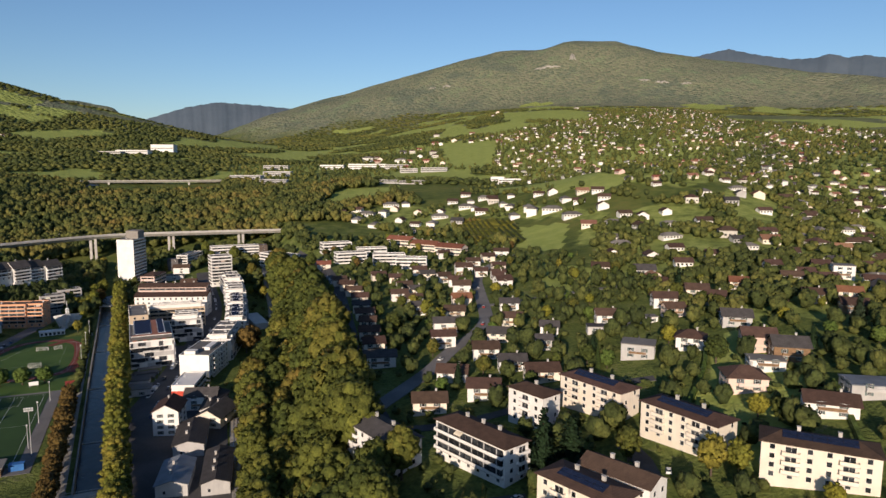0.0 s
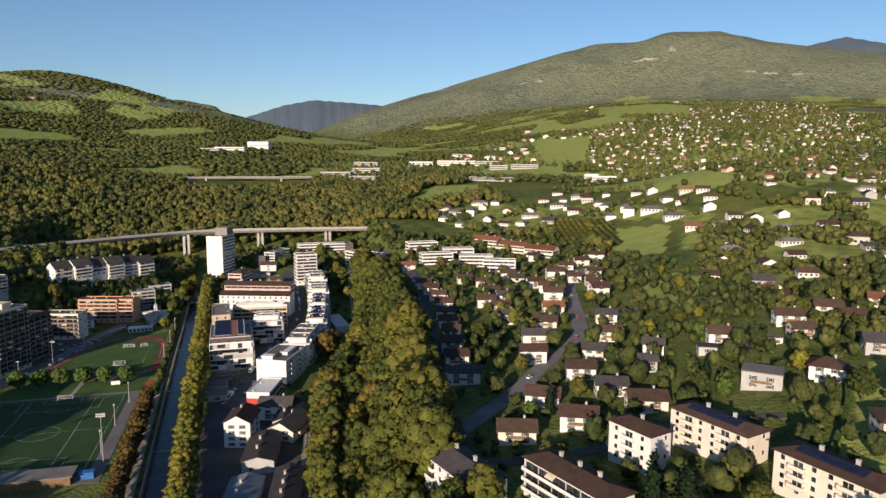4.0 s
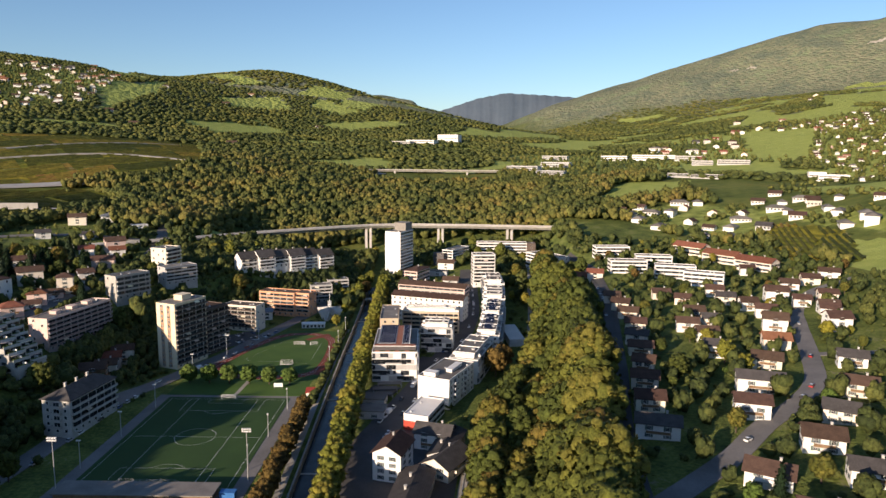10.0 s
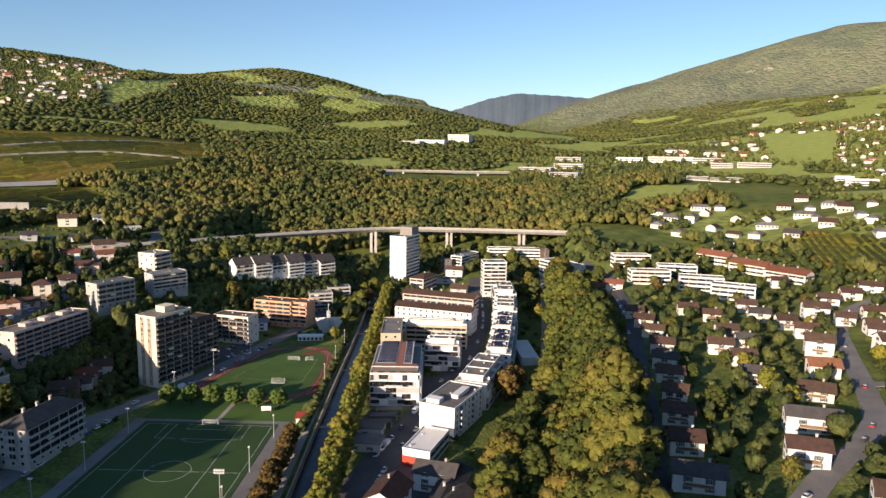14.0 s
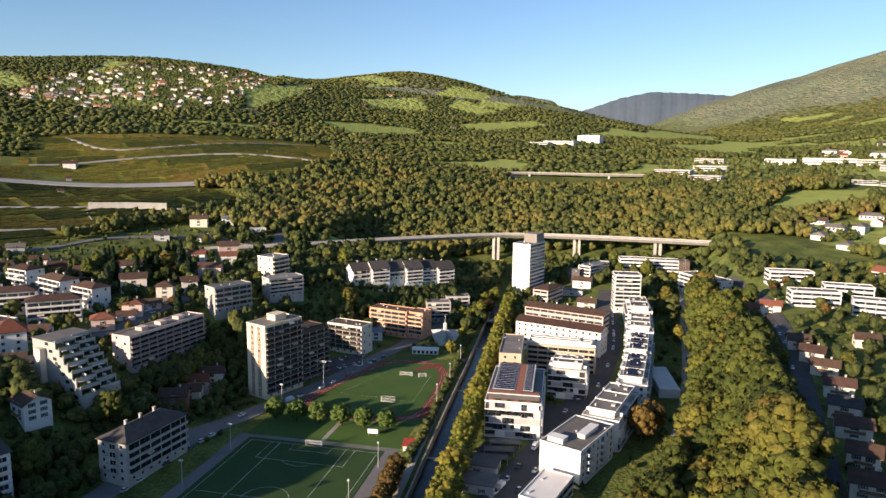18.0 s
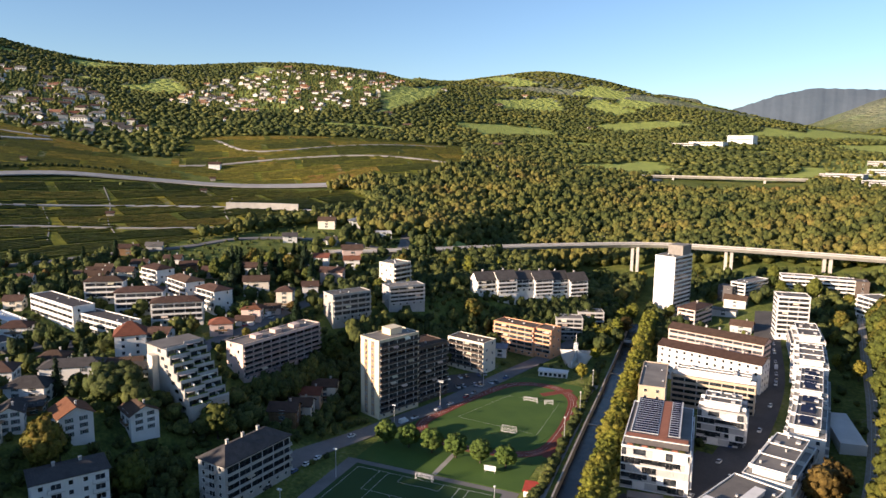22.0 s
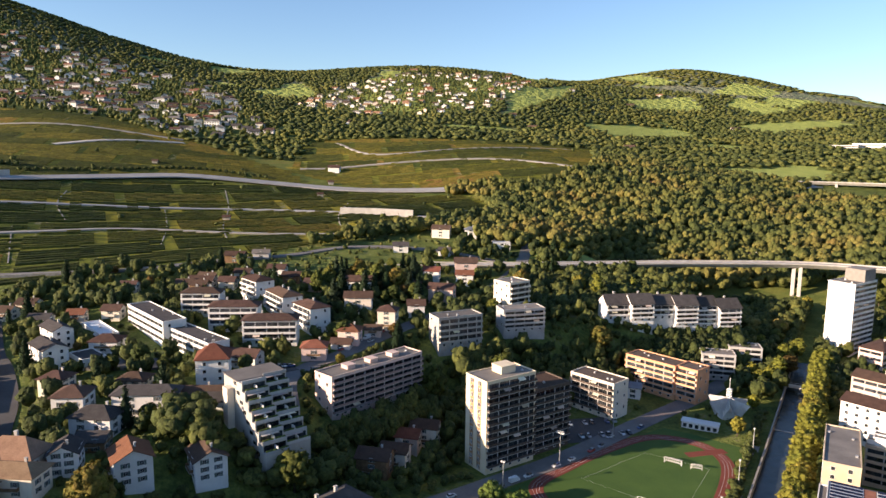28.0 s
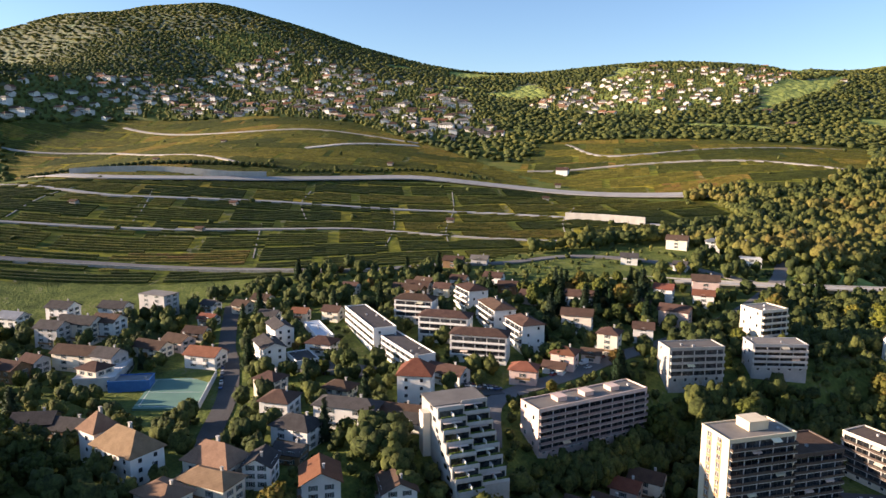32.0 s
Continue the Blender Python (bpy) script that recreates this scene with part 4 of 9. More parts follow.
def wall_block(w, d, z0, z1, gable=0.0):
    """Walls as one closed body, with gable ends if asked for."""
    bm = bmesh.new()
    box_bm(bm, -w / 2, w / 2, -d / 2, d / 2, z0, z1)
    if gable:
        for sx in (-1, 1):
            X = sx * w / 2
            a = [(X, -d / 2, z1), (X, d / 2, z1), (X, 0, z1 + gable)]
            b = [(X - sx * 0.3, py, pz) for _, py, pz in a]
            va, vb = [bm.verts.new(q) for q in a], [bm.verts.new(q) for q in b]
            bm.faces.new(va if sx > 0 else va[::-1])
            bm.faces.new(vb[::-1] if sx > 0 else vb)
            for i in range(3):
                j = (i + 1) % 3
                bm.faces.new([va[i], vb[i], vb[j], va[j]])
    return bm


def stand(name, x, y, rot, w, d):
    """An empty at the base of a building, sunk to its lowest corner; returns it and the rise of the land at its middle above it."""
    c, s = math.cos(radians(rot)), math.sin(radians(rot))
    zs = [land_at(x + c * a * w / 2 - s * b * d / 2, y + s * a * w / 2 + c * b * d / 2) for a in (-1, 1) for b in (-1, 1)]
    zc = land_at(x, y)
    z0 = min(zs + [zc]) - 0.4
    ob = new(name)
    ob.empty_display_size = 1
    n = max(1, round(w / d))
    for i in range(n):
        u = ((i + 0.5) / n - 0.5) * w
        FOOT.append((x + c * u, y + s * u, math.hypot(w / n, d) / 2))
    ob.location, ob.rotation_euler = (x, y, z0), (0, 0, radians(rot))
    return ob, zc - z0


def facade(th, s, w, d, base, floors, fh, style, wall, bay=3.9, rng=random, far=False):
    """Openings of one side: 'win' single windows, 'balc' full balconies, 'mix' windows with stacked balconies, 'band' strip windows, 'few' sparse."""
    _, _, length = side_frame(s, w, d)
    if length < 3.5:
        return
    n = max(1, int((length - 1.0) / bay))
    if far and style in ("win", "mix"):
        style = "band" if style == "win" else "balc"
    for f in range(floors):
        z = base + f * fh
        if style == "balc" and f > 0 or style == "balc" and floors < 3:
            x, y, a = on_side(s, w, d, 0, 0.02)
            share("balcony", balcony_mesh(length - 0.6, 1.3, 0.85, wall), th, (x, y, z), a)
            share("window", window_mesh(length - 1.4, fh - 0.75), th, (x, y, z + 0.1), a)
            if rng.random() < 0.45:
                ax, ay, aa = on_side(s, w, d, rng.uniform(-0.3, 0.3) * length, 0.05)
                share("awning", awning_mesh(3.2), th, (ax, ay, z + fh - 0.35), aa)
        elif style == "patch":
            x, y, a = on_side(s, w, d, 0, 0.0)
            share("window", patchwork_mesh(length - 0.3, fh, f * 7 + s), th, (x, y, z), a)
        elif style == "strips":
            # tall brown window strips in a plain end wall
            for u in (-0.2, 0.16):
                x, y, a = on_side(s, w, d, u * length, 0.0)
                if f == 0:
                    share("window_strip", strip_mesh(2.0, floors * fh - 1.0), th, (x, y, z + 0.6), a)
                share("window", window_mesh(0.6, 1.5), th, (x + 0.45 * math.cos(a) + 0.08 * math.sin(a), y + 0.45 * math.sin(a) - 0.08 * math.cos(a), z + 0.9), a)
                share("window", window_mesh(0.6, 1.5), th, (x - 0.45 * math.cos(a) + 0.08 * math.sin(a), y - 0.45 * math.sin(a) - 0.08 * math.cos(a), z + 0.9), a)
        elif style == "band":
            x, y, a = on_side(s, w, d, 0, 0.02)
            share("window", window_mesh(length - 1.2, 1.35), th, (x, y, z + 0.95), a)
        else:
            for i in range(n):
                u = (i - (n - 1) / 2) * (length - 1.0) / n
                if style == "few" and (i + f) % 2 and n > 1:
                    continue
                if style == "mix" and f > 0 and i % 3 == 1:
                    x, y, a = on_side(s, w, d, u, 0.02)
                    share("balcony", balcony_mesh(bay * 1.15, 1.3, 1.0, wall), th, (x, y, z), a)
                    share("window", window_mesh(bay * 0.7, 2.0), th, (x, y, z + 0.1), a)
                    continue
                x, y, a = on_side(s, w, d, u, 0.02)
                share("window", window_mesh(1.3 if style != "few" else 1.1, 1.35), th, (x, y, z + 0.95), a)


def block(x, y, rot, w, d, h, floors, label, wall=None, roof="flat", roof_mat=None, sides=("win",) * 4, name="apartment_building", rise=2.4, solar=0, lift=(), category="building", group="", rail=None, crown=0, hut=None):
    """A block of flats: walls, roof, windows, balconies, chimneys or roof huts, solar panels."""
    th, up = stand(name, x, y, rot, w, d)
    tagged(th, label, category, group)
    wall = wall or M_WHITE
    top = up + h
    rng = random.Random(int(x * 7 + y * 13))
    part("wall", wall_block(w, d, 0, top, rise if roof == "gable" else 0), wall, th)
    if roof == "flat":
        rm = roof_mat or M_FLAT
        cover = part("roof", boxes((-w / 2 + 0.25, w / 2 - 0.25, -d / 2 + 0.25, d / 2 - 0.25, top + 0.004, top + 0.12)), rm, th)
        part("parapet", boxes((-w / 2 - 0.1, w / 2 + 0.1, -d / 2 - 0.1, -d / 2 + 0.25, top, top + 0.55), (-w / 2 - 0.1, w / 2 + 0.1, d / 2 - 0.25, d / 2 + 0.1, top, top + 0.55),
                              (-w / 2 - 0.1, -w / 2 + 0.25, -d / 2 + 0.25, d / 2 - 0.25, top, top + 0.55), (w / 2 - 0.25, w / 2 + 0.1, -d / 2 + 0.25, d / 2 - 0.25, top, top + 0.55)), wall, th)
        for (lx, ly, lw, ld, lh) in lift:
            part("roof_hut", boxes((lx - lw / 2, lx + lw / 2, ly - ld / 2, ly + ld / 2, top + 0.1, top + lh), (lx - lw / 2 - 0.2, lx + lw / 2 + 0.2, ly - ld / 2 - 0.2, ly + ld / 2 + 0.2, top + lh, top + lh + 0.2)), hut or wall, th)
        if crown == 3:
            # boarded strip between rows of dark panels, set-back top floor along the street front
            part("terrace", boxes((-w / 2 + 0.4, w / 2 - 0.4, -d / 2 + 0.4, d / 2 - 0.4, top + 0.14, top + 0.2)), M_FLAT, th)
            part("deck", boxes((0.4, 3.4, -d / 2 + 7, d / 2 - 2, top + 2.62, top + 2.72)), M_DECK, th)
            part("deck", boxes((-w / 2 + 1, w / 2 - 1, -d / 2 + 4.0, -d / 2 + 6.6, top + 2.62, top + 2.72)), M_DECK, th)
            part("penthouse", boxes((-w / 2 + 0.8, w / 2 - 0.8, -d / 2 + 2.6, -d / 2 + 8, top + 0.2, top + 2.6), (-w / 2 + 2.5, w / 2 - 4, -d / 2 + 8, d / 2 - 1, top + 0.2, top + 2.6)), M_DARKW, th)
            part("coping", boxes((-w / 2 + 0.6, w / 2 - 0.6, -d / 2 + 2.4, -d / 2 + 2.7, top + 2.6, top + 2.9), (w / 2 - 4.2, w / 2 - 3.9, -d / 2 + 8, d / 2 - 1, top + 2.6, top + 2.9), (-w / 2 + 2.2, -w / 2 + 2.5, -d / 2 + 8, d / 2 - 1, top + 2.6, top + 2.9)), M_WHITE, th)
            for x0, x1 in ((-w / 2 + 3.0, 0.0), (3.8, w / 2 - 4.4)):
                part("panel_backing", boxes((x0 - 0.2, x1 + 0.2, -d / 2 + 8.2, d / 2 - 1.6, top + 2.6, top + 2.7)), M_FLATL, th)
                for q in np.arange(-d / 2 + 9.2, d / 2 - 2, 2.3):
                    share("solar_panel", panel_row(x1 - x0), th, ((x0 + x1) / 2, q, top + 2.72), 0.0, (1, 0.62, 0.7))
            for k in range(8):
                q = (k + 0.5) / 8 * (w - 3) - (w - 3) / 2
                part("planter", boxes((q - 1.0, q + 1.0, -d / 2 + 0.5, -d / 2 + 1.3, top + 0.2, top + 0.9)), M_LEAF if k % 2 else M_DECK, th)
        elif crown:
            # set-back top floor with a boarded terrace, white frames and rows of panels on its roof
            iw, il = w - 5, d - 5
            part("terrace", boxes((-w / 2 + 0.4, w / 2 - 0.4, -d / 2 + 0.4, d / 2 - 0.4, top + 0.14, top + 0.2)), M_DECK if crown > 1 else M_PAVE, th)
            pent = part("penthouse", boxes((-iw / 2, iw / 2, -il / 2, il / 2, top + 0.2, top + 2.7)), M_DARKW if crown > 1 else M_WHITE, th)
            part("penthouse_roof", boxes((-iw / 2 - 0.5, iw / 2 + 0.5, -il / 2 - 0.5, il / 2 + 0.5, top + 2.7, top + 2.95)), M_FLAT, pent)
            part("coping", boxes((-iw / 2 - 0.6, -iw / 2 - 0.3, -il / 2 - 0.5, il / 2 + 0.5, top + 2.9, top + 3.3), (iw / 2 + 0.3, iw / 2 + 0.6, -il / 2 - 0.5, il / 2 + 0.5, top + 2.9, top + 3.3), *[(-iw / 2 - 0.3, iw / 2 + 0.3, q - 0.15, q + 0.15, top + 2.9, top + 3.4) for q in np.linspace(-il / 2 - 0.35, il / 2 + 0.35, max(2, int(il / 10)) + 1)]), M_WHITE, pent)
            for qx, qy in ((iw * 0.3, -il * 0.3), (-iw * 0.3, il * 0.2), (iw * 0.28, il * 0.36)):
                part("roof_box", boxes((qx - 0.8, qx + 0.8, qy - 1.0, qy + 1.0, top + 2.95, top + 3.7)), M_GREYW, pent)
            for qx, qy in ((-iw * 0.35, -il * 0.4), (iw * 0.1, il * 0.05), (-iw * 0.1, il * 0.44)):
                part("vent", boxes((qx - 0.3, qx + 0.3, qy - 0.3, qy + 0.3, top + 2.95, top + 3.9)), M_GREYW, pent)
            n = max(2, int(il / 2.2)) if solar else 0
            for k in range(n):
                if k % 6:
                    yy = (k + 0.5) / n * il - il / 2
                    sp = share("solar_panel", panel_row(iw * 0.62), pent, (-0.06 * iw, yy, top + 3.05))
            for k in range(max(2, int(d / 12))):
                yy = (k + 0.5) / max(2, int(d / 12)) * d - d / 2
                for sx in (-1, 1):
                    part("terrace_wall", boxes((sx * (w / 2 - 1.3) - 1.15, sx * (w / 2 - 1.3) + 1.15, yy - 0.12, yy + 0.12, top + 0.2, top + 1.7)), M_WHITE, th)
        for _ in range(0 if crown else min(3, int(w * d / 90))):
            qx, qy = rng.uniform(-0.42, 0.42) * w, rng.uniform(-0.36, 0.36) * d
            part("vent", boxes((qx - 0.4, qx + 0.4, qy - 0.4, qy + 0.4, top + 0.12, top + rng.uniform(0.6, 1.1))), M_STEEL, cover)
    else:
        rm = roof_mat or M_TILE_B
        cover = part("roof", roof_gable(w, d, top, rise) if roof == "gable" else roof_hip(w, d, top + 0.2, rise), rm, th)
        for k in range(max(1, int(w / 10))):
            qx = (k + 0.5) / max(1, int(w / 10)) * w * 0.7 - w * 0.35
            part("chimney", boxes((qx - 0.45, qx + 0.45, d * 0.08, d * 0.08 + 0.8, top + rise * 0.5, top + rise + 1.1), (qx - 0.55, qx + 0.55, d * 0.08 - 0.1, d * 0.08 + 0.9, top + rise + 1.1, top + rise + 1.25)), M_CONC, cover)
        if solar:
            pitch = math.atan2(rise, d / 2 + (0.7 if roof == "hip" else 0))
            bm = boxes((-1.75, 1.75, -0.75, 0.75, 0.0, 0.06))
            me = bpy.data.meshes.new("solar_panel")
            bm.to_mesh(me)
            bm.free()
            me.materials.append(M_SOLAR)
            n = int(w * 0.74 / 3.6)
            for r in range(2):
                for k in range(n):
                    yy = -d * 0.11 - r * 1.6
                    sp = share("solar_panel", me, cover, ((k - (n - 1) / 2) * 3.6, yy * solar, top + 0.4 + rise * (1 - abs(yy) / (d / 2 + 0.7))))
                    sp.rotation_euler = (pitch * solar, 0, 0)
    fh = (h - 0.4) / floors
    for s in seen_sides(x, y, rot, w, d):
        if sides[s]:
            facade(th, s, w, d, up + 0.2, floors, fh, sides[s], rail or wall, rng=rng, far=y > 560)
    return th


def house(x, y, rot, w, d, wall=None, roof_mat=None, h=5.6, floors=2, roof="gable", label="", rise=None, windows=True, chimney=True, name="house", group=""):
    """A detached house: walls with gables, tiled roof, chimney, windows with shutters."""
    th, up = stand(name, x, y, rot, w, d)
    tagged(th, label or "white rendered house with a brown tiled roof", "house", group)
    wall, roof_mat = wall or M_WHITE, roof_mat or M_TILE_B
    rise = rise or d * 0.27
    top = up + h
    part("wall", wall_block(w, d, 0, top, rise if roof == "gable" else 0), wall, th)
    if roof == "flat":
        cover = part("roof", boxes((-w / 2 - 0.3, w / 2 + 0.3, -d / 2 - 0.3, d / 2 + 0.3, top, top + 0.35)), roof_mat, th)
    else:
        cover = part("roof", roof_gable(w, d, top, rise, 0.8) if roof == "gable" else roof_hip(w, d, top + 0.15, rise, 0.8), roof_mat, th)
    if chimney and roof != "flat":
        qx = w * 0.2
        part("chimney", boxes((qx - 0.35, qx + 0.35, 0.6, 1.2, top + rise * 0.5, top + rise + 0.9), (qx - 0.45, qx + 0.45, 0.5, 1.3, top + rise + 0.9, top + rise + 1.02)), M_CONC, cover)
    if windows:
        for s in seen_sides(x, y, rot, w, d):
            _, _, length = side_frame(s, w, d)
            n = max(1, min(2 if y < 380 else 1, int(length / 3.6)))
            for f in range(floors):
                for i in range(n):
                    u = (i - (n - 1) / 2) * length / (n + 0.4)
                    px, py, a = on_side(s, w, d, u, 0.02)
                    share("window", shuttered_mesh(1.1, 1.35), th, (px, py, up + 0.85 + f * 2.5), a)
        k = [q for q in seen_sides(x, y, rot, w, d) if q in (0, 2)]
        if floors > 1 and k and y < 520:
            px, py, a = on_side(k[0], w, d, 0, 0.02)
            share("balcony", balcony_mesh(round(w * 0.55), 1.2, 0.95, M_WOOD if int(x * 3 + y) % 3 else wall), th, (px, py, up + 2.45), a)
    return th


def path_points(pts, step=6.0):
    """A smooth line through the given plan points."""
    p = [Vector((*q, 0)) for q in pts]
    p = [2 * p[0] - p[1]] + p + [2 * p[-1] - p[-2]]
    out = []
    for i in range(1, len(p) - 2):
        n = max(2, int((p[i + 1] - p[i]).length / step))
        for k in range(n):
            t = k / n
            a = 0.5 * (2 * p[i] + (p[i + 1] - p[i - 1]) * t + (2 * p[i - 1] - 5 * p[i] + 4 * p[i + 1] - p[i + 2]) * t * t + (3 * p[i] - p[i - 1] - 3 * p[i + 1] + p[i + 2]) * t ** 3)
            out.append((a.x, a.y))
    out.append((p[-2].x, p[-2].y))
    return out


def ribbon(name, pts, width, mat, label, category="road", lift=0.3, kind="structure", step=6.0, parent=None, height=None, across=3):
    """A strip laid on the land along a line."""
    line = path_points(pts, step)
    LANES.extend((x, y, width / 2) for x, y in line)
    verts, faces = [], []
    n = across
    for i, (x, y) in enumerate(line):
        a, b = line[max(0, i - 1)], line[min(len(line) - 1, i + 1)]
        tx, ty = b[0] - a[0], b[1] - a[1]
        q = math.hypot(tx, ty) or 1
        nx, ny = -ty / q, tx / q
        zmid = height if height is not None else land_at(x, y)
        for k in range(n + 1):
            o = (k / n - 0.5) * width
            gx, gy = x + nx * o, y + ny * o
            z = zmid if height is not None else max(land_at(gx, gy), zmid - 0.4)
            verts.append((gx, gy, z + lift))
    m = len(verts)
    for i in range(len(line) - 1):
        for k in range(n):
            a = i * (n + 1) + k
            faces.append((a, a + n + 1, a + n + 2, a + 1)[::-1])
    # skirts give the strip an edge
    for k in (0, n):
        base = len(verts)
        for i in range(len(line)):
            vx, vy, vz = verts[i * (n + 1) + k]
            verts.append((vx, vy, vz - 1.2))
        for i in range(len(line) - 1):
            a, b = i * (n + 1) + k, (i + 1) * (n + 1) + k
            faces.append((a, b, base + i + 1, base + i) if k else (b, a, base + i, base + i + 1))
    ob = mesh_obj(name, verts, faces, mat, parent)
    return tagged(ob, label, category, kind=kind)


def long_wall(name, pts, h, thick, mat, label, sink=0.8, base=None, category="wall"):
    """A wall that follows the land along a line."""
    line = path_points(pts, 5.0)
    verts, faces = [], []
    for i, (x, y) in enumerate(line):
        a, b = line[max(0, i - 1)], line[min(len(line) - 1, i + 1)]
        q = math.hypot(b[0] - a[0], b[1] - a[1]) or 1
        nx, ny = -(b[1] - a[1]) / q * thick / 2, (b[0] - a[0]) / q * thick / 2
        z = land_at(x, y) if base is None else base
        verts += [(x - nx, y - ny, z - sink), (x - nx, y - ny, z + h), (x + nx, y + ny, z + h), (x + nx, y + ny, z - sink)]
    for i in range(len(line) - 1):
        a, b = i * 4, i * 4 + 4
        for k in range(3):
            faces.append((a + k, b + k, b + k + 1, a + k + 1))
    faces += [(0, 1, 2, 3), tuple(len(verts) - 1 - k for k in range(4))]
    return tagged(mesh_obj(name, verts, faces, mat), label, category, kind="structure")


# ---- trees ----
def leaf_quads(rng, centres, per, size, spread, droop=0.0):
    """Bent leaf sprays round each clump centre, turned outwards at random."""
    n = len(centres) * per
    c = np.repeat(np.asarray(centres, float), per, 0) + rng.normal(0, 1, (n, 3)) * spread
    a = rng.normal(0, 1, (n, 3))
    a[:, 2] -= droop
    a /= np.linalg.norm(a, axis=1)[:, None]
    b = np.cross(a, rng.normal(0, 1, (n, 3)))
    b /= np.linalg.norm(b, axis=1)[:, None]
    s = (size * rng.uniform(0.6, 1.35, n))[:, None]
    up = np.cross(a, b) * s * 0.25
    v = np.stack([c - a * s - b * s * 0.6, c + a * s - b * s * 0.5 + up, c + a * s * 0.8 + b * s * 0.7, c - a * s * 0.8 + b * s * 0.6 + up], 1).reshape(-1, 3)
    i = np.arange(n)[:, None] * 4
    tris = np.concatenate([i + [0, 1, 2], i + [0, 2, 3]], 0)
    return v, tris


def outward(v, tris, centre, radii, keep=0.4):
    """Turns leaf faces outwards and gives rounded shading normals to a crown."""
    out = (v - np.asarray(centre)) / (np.asarray(radii) ** 2)
    out /= np.linalg.norm(out, axis=1)[:, None] + 1e-9
    f = np.cross(v[tris[:, 1]] - v[tris[:, 0]], v[tris[:, 2]] - v[tris[:, 0]])
    f /= np.linalg.norm(f, axis=1)[:, None] + 1e-9
    back = (f * out[tris[:, 0]]).sum(1) < 0
    tris = np.where(back[:, None], tris[:, ::-1], tris)
    f = np.where(back[:, None], -f, f)
    n = out.copy()
    for k in range(3):
        n[tris[:, k]] += f * keep * 0.5
    n /= np.linalg.norm(n, axis=1)[:, None] + 1e-9
    return tris, n


def mesh_from(name, v, tris, mat, tint=None, normals=None):
    me = bpy.data.meshes.new(name)
    me.vertices.add(len(v))
    me.vertices.foreach_set("co", np.asarray(v, np.float32).ravel())
    me.loops.add(tris.size)
    me.loops.foreach_set("vertex_index", np.asarray(tris, np.int32).ravel())
    me.polygons.add(len(tris))
    me.polygons.foreach_set("loop_start", np.arange(0, tris.size, 3))
    me.update(calc_edges=True)
    me.materials.append(mat)
    if normals is not None:
        a = me.attributes.new("custom_normal", "FLOAT_VECTOR", "POINT")
        a.data.foreach_set("vector", np.asarray(normals, np.float32).ravel())
    if tint is not None:
        a = me.attributes.new("tint", "FLOAT", "POINT")
        a.data.foreach_set("value", np.asarray(tint, np.float32))
    return me


def blob(rng, r, c):
    """A lumpy inner mass of a crown, so that no sky shows through its heart."""
    g = (1 + 5 ** 0.5) / 2
    v = np.array([(-1, g, 0), (1, g, 0), (-1, -g, 0), (1, -g, 0), (0, -1, g), (0, 1, g), (0, -1, -g), (0, 1, -g), (g, 0, -1), (g, 0, 1), (-g, 0, -1), (-g, 0, 1)]) / 1.902
    f = np.array([(0, 11, 5), (0, 5, 1), (0, 1, 7), (0, 7, 10), (0, 10, 11), (1, 5, 9), (5, 11, 4), (11, 10, 2), (10, 7, 6), (7, 1, 8), (3, 9, 4), (3, 4, 2), (3, 2, 6), (3, 6, 8), (3, 8, 9), (4, 9, 5), (2, 4, 11), (6, 2, 10), (8, 6, 7), (9, 8, 1)])
    return v * np.asarray(r) * rng.uniform(0.8, 1.15, (12, 1)) + np.asarray(c), f


def limb(verts, tris, p0, p1, r0, r1, n=5):
    p0, p1 = np.asarray(p0, float), np.asarray(p1, float)
    d = (p1 - p0) / np.linalg.norm(p1 - p0)
    u = np.cross(d, (0.3, 0.9, 0.1))
    u /= np.linalg.norm(u)
    w = np.cross(d, u)
    b = len(verts)
    for p, r in ((p0, r0), (p1, r1)):
        for k in range(n):
            a = 2 * math.pi * k / n
            verts.append(p + (u * math.cos(a) + w * math.sin(a)) * r)
    for k in range(n):
        j = (k + 1) % n
        tris += [(b + k, b + j, b + n + j), (b + k, b + n + j, b + n + k)]


def ball(level):
    """A unit sphere of 12 or 42 corners."""
    v, f = blob(np.random.default_rng(0), 1.0, (0, 0, 0))
    v = v / np.linalg.norm(v, axis=1)[:, None]
    v, mids = [tuple(q) for q in v], {}
    for _ in range(level):
        out = []
        for a, b, c in f:
            m = []
            for p, q in ((a, b), (b, c), (c, a)):
                k = (min(p, q), max(p, q))
                if k not in mids:
                    w = np.array(v[p]) + np.array(v[q])
                    mids[k] = len(v)
                    v.append(tuple(w / np.linalg.norm(w)))
                m.append(mids[k])
            out += [(a, m[0], m[2]), (b, m[1], m[0]), (c, m[2], m[1]), tuple(m)]
        f = np.array(out)
    return np.array(v), np.asarray(f)


BALLS = [ball(0), ball(1)]


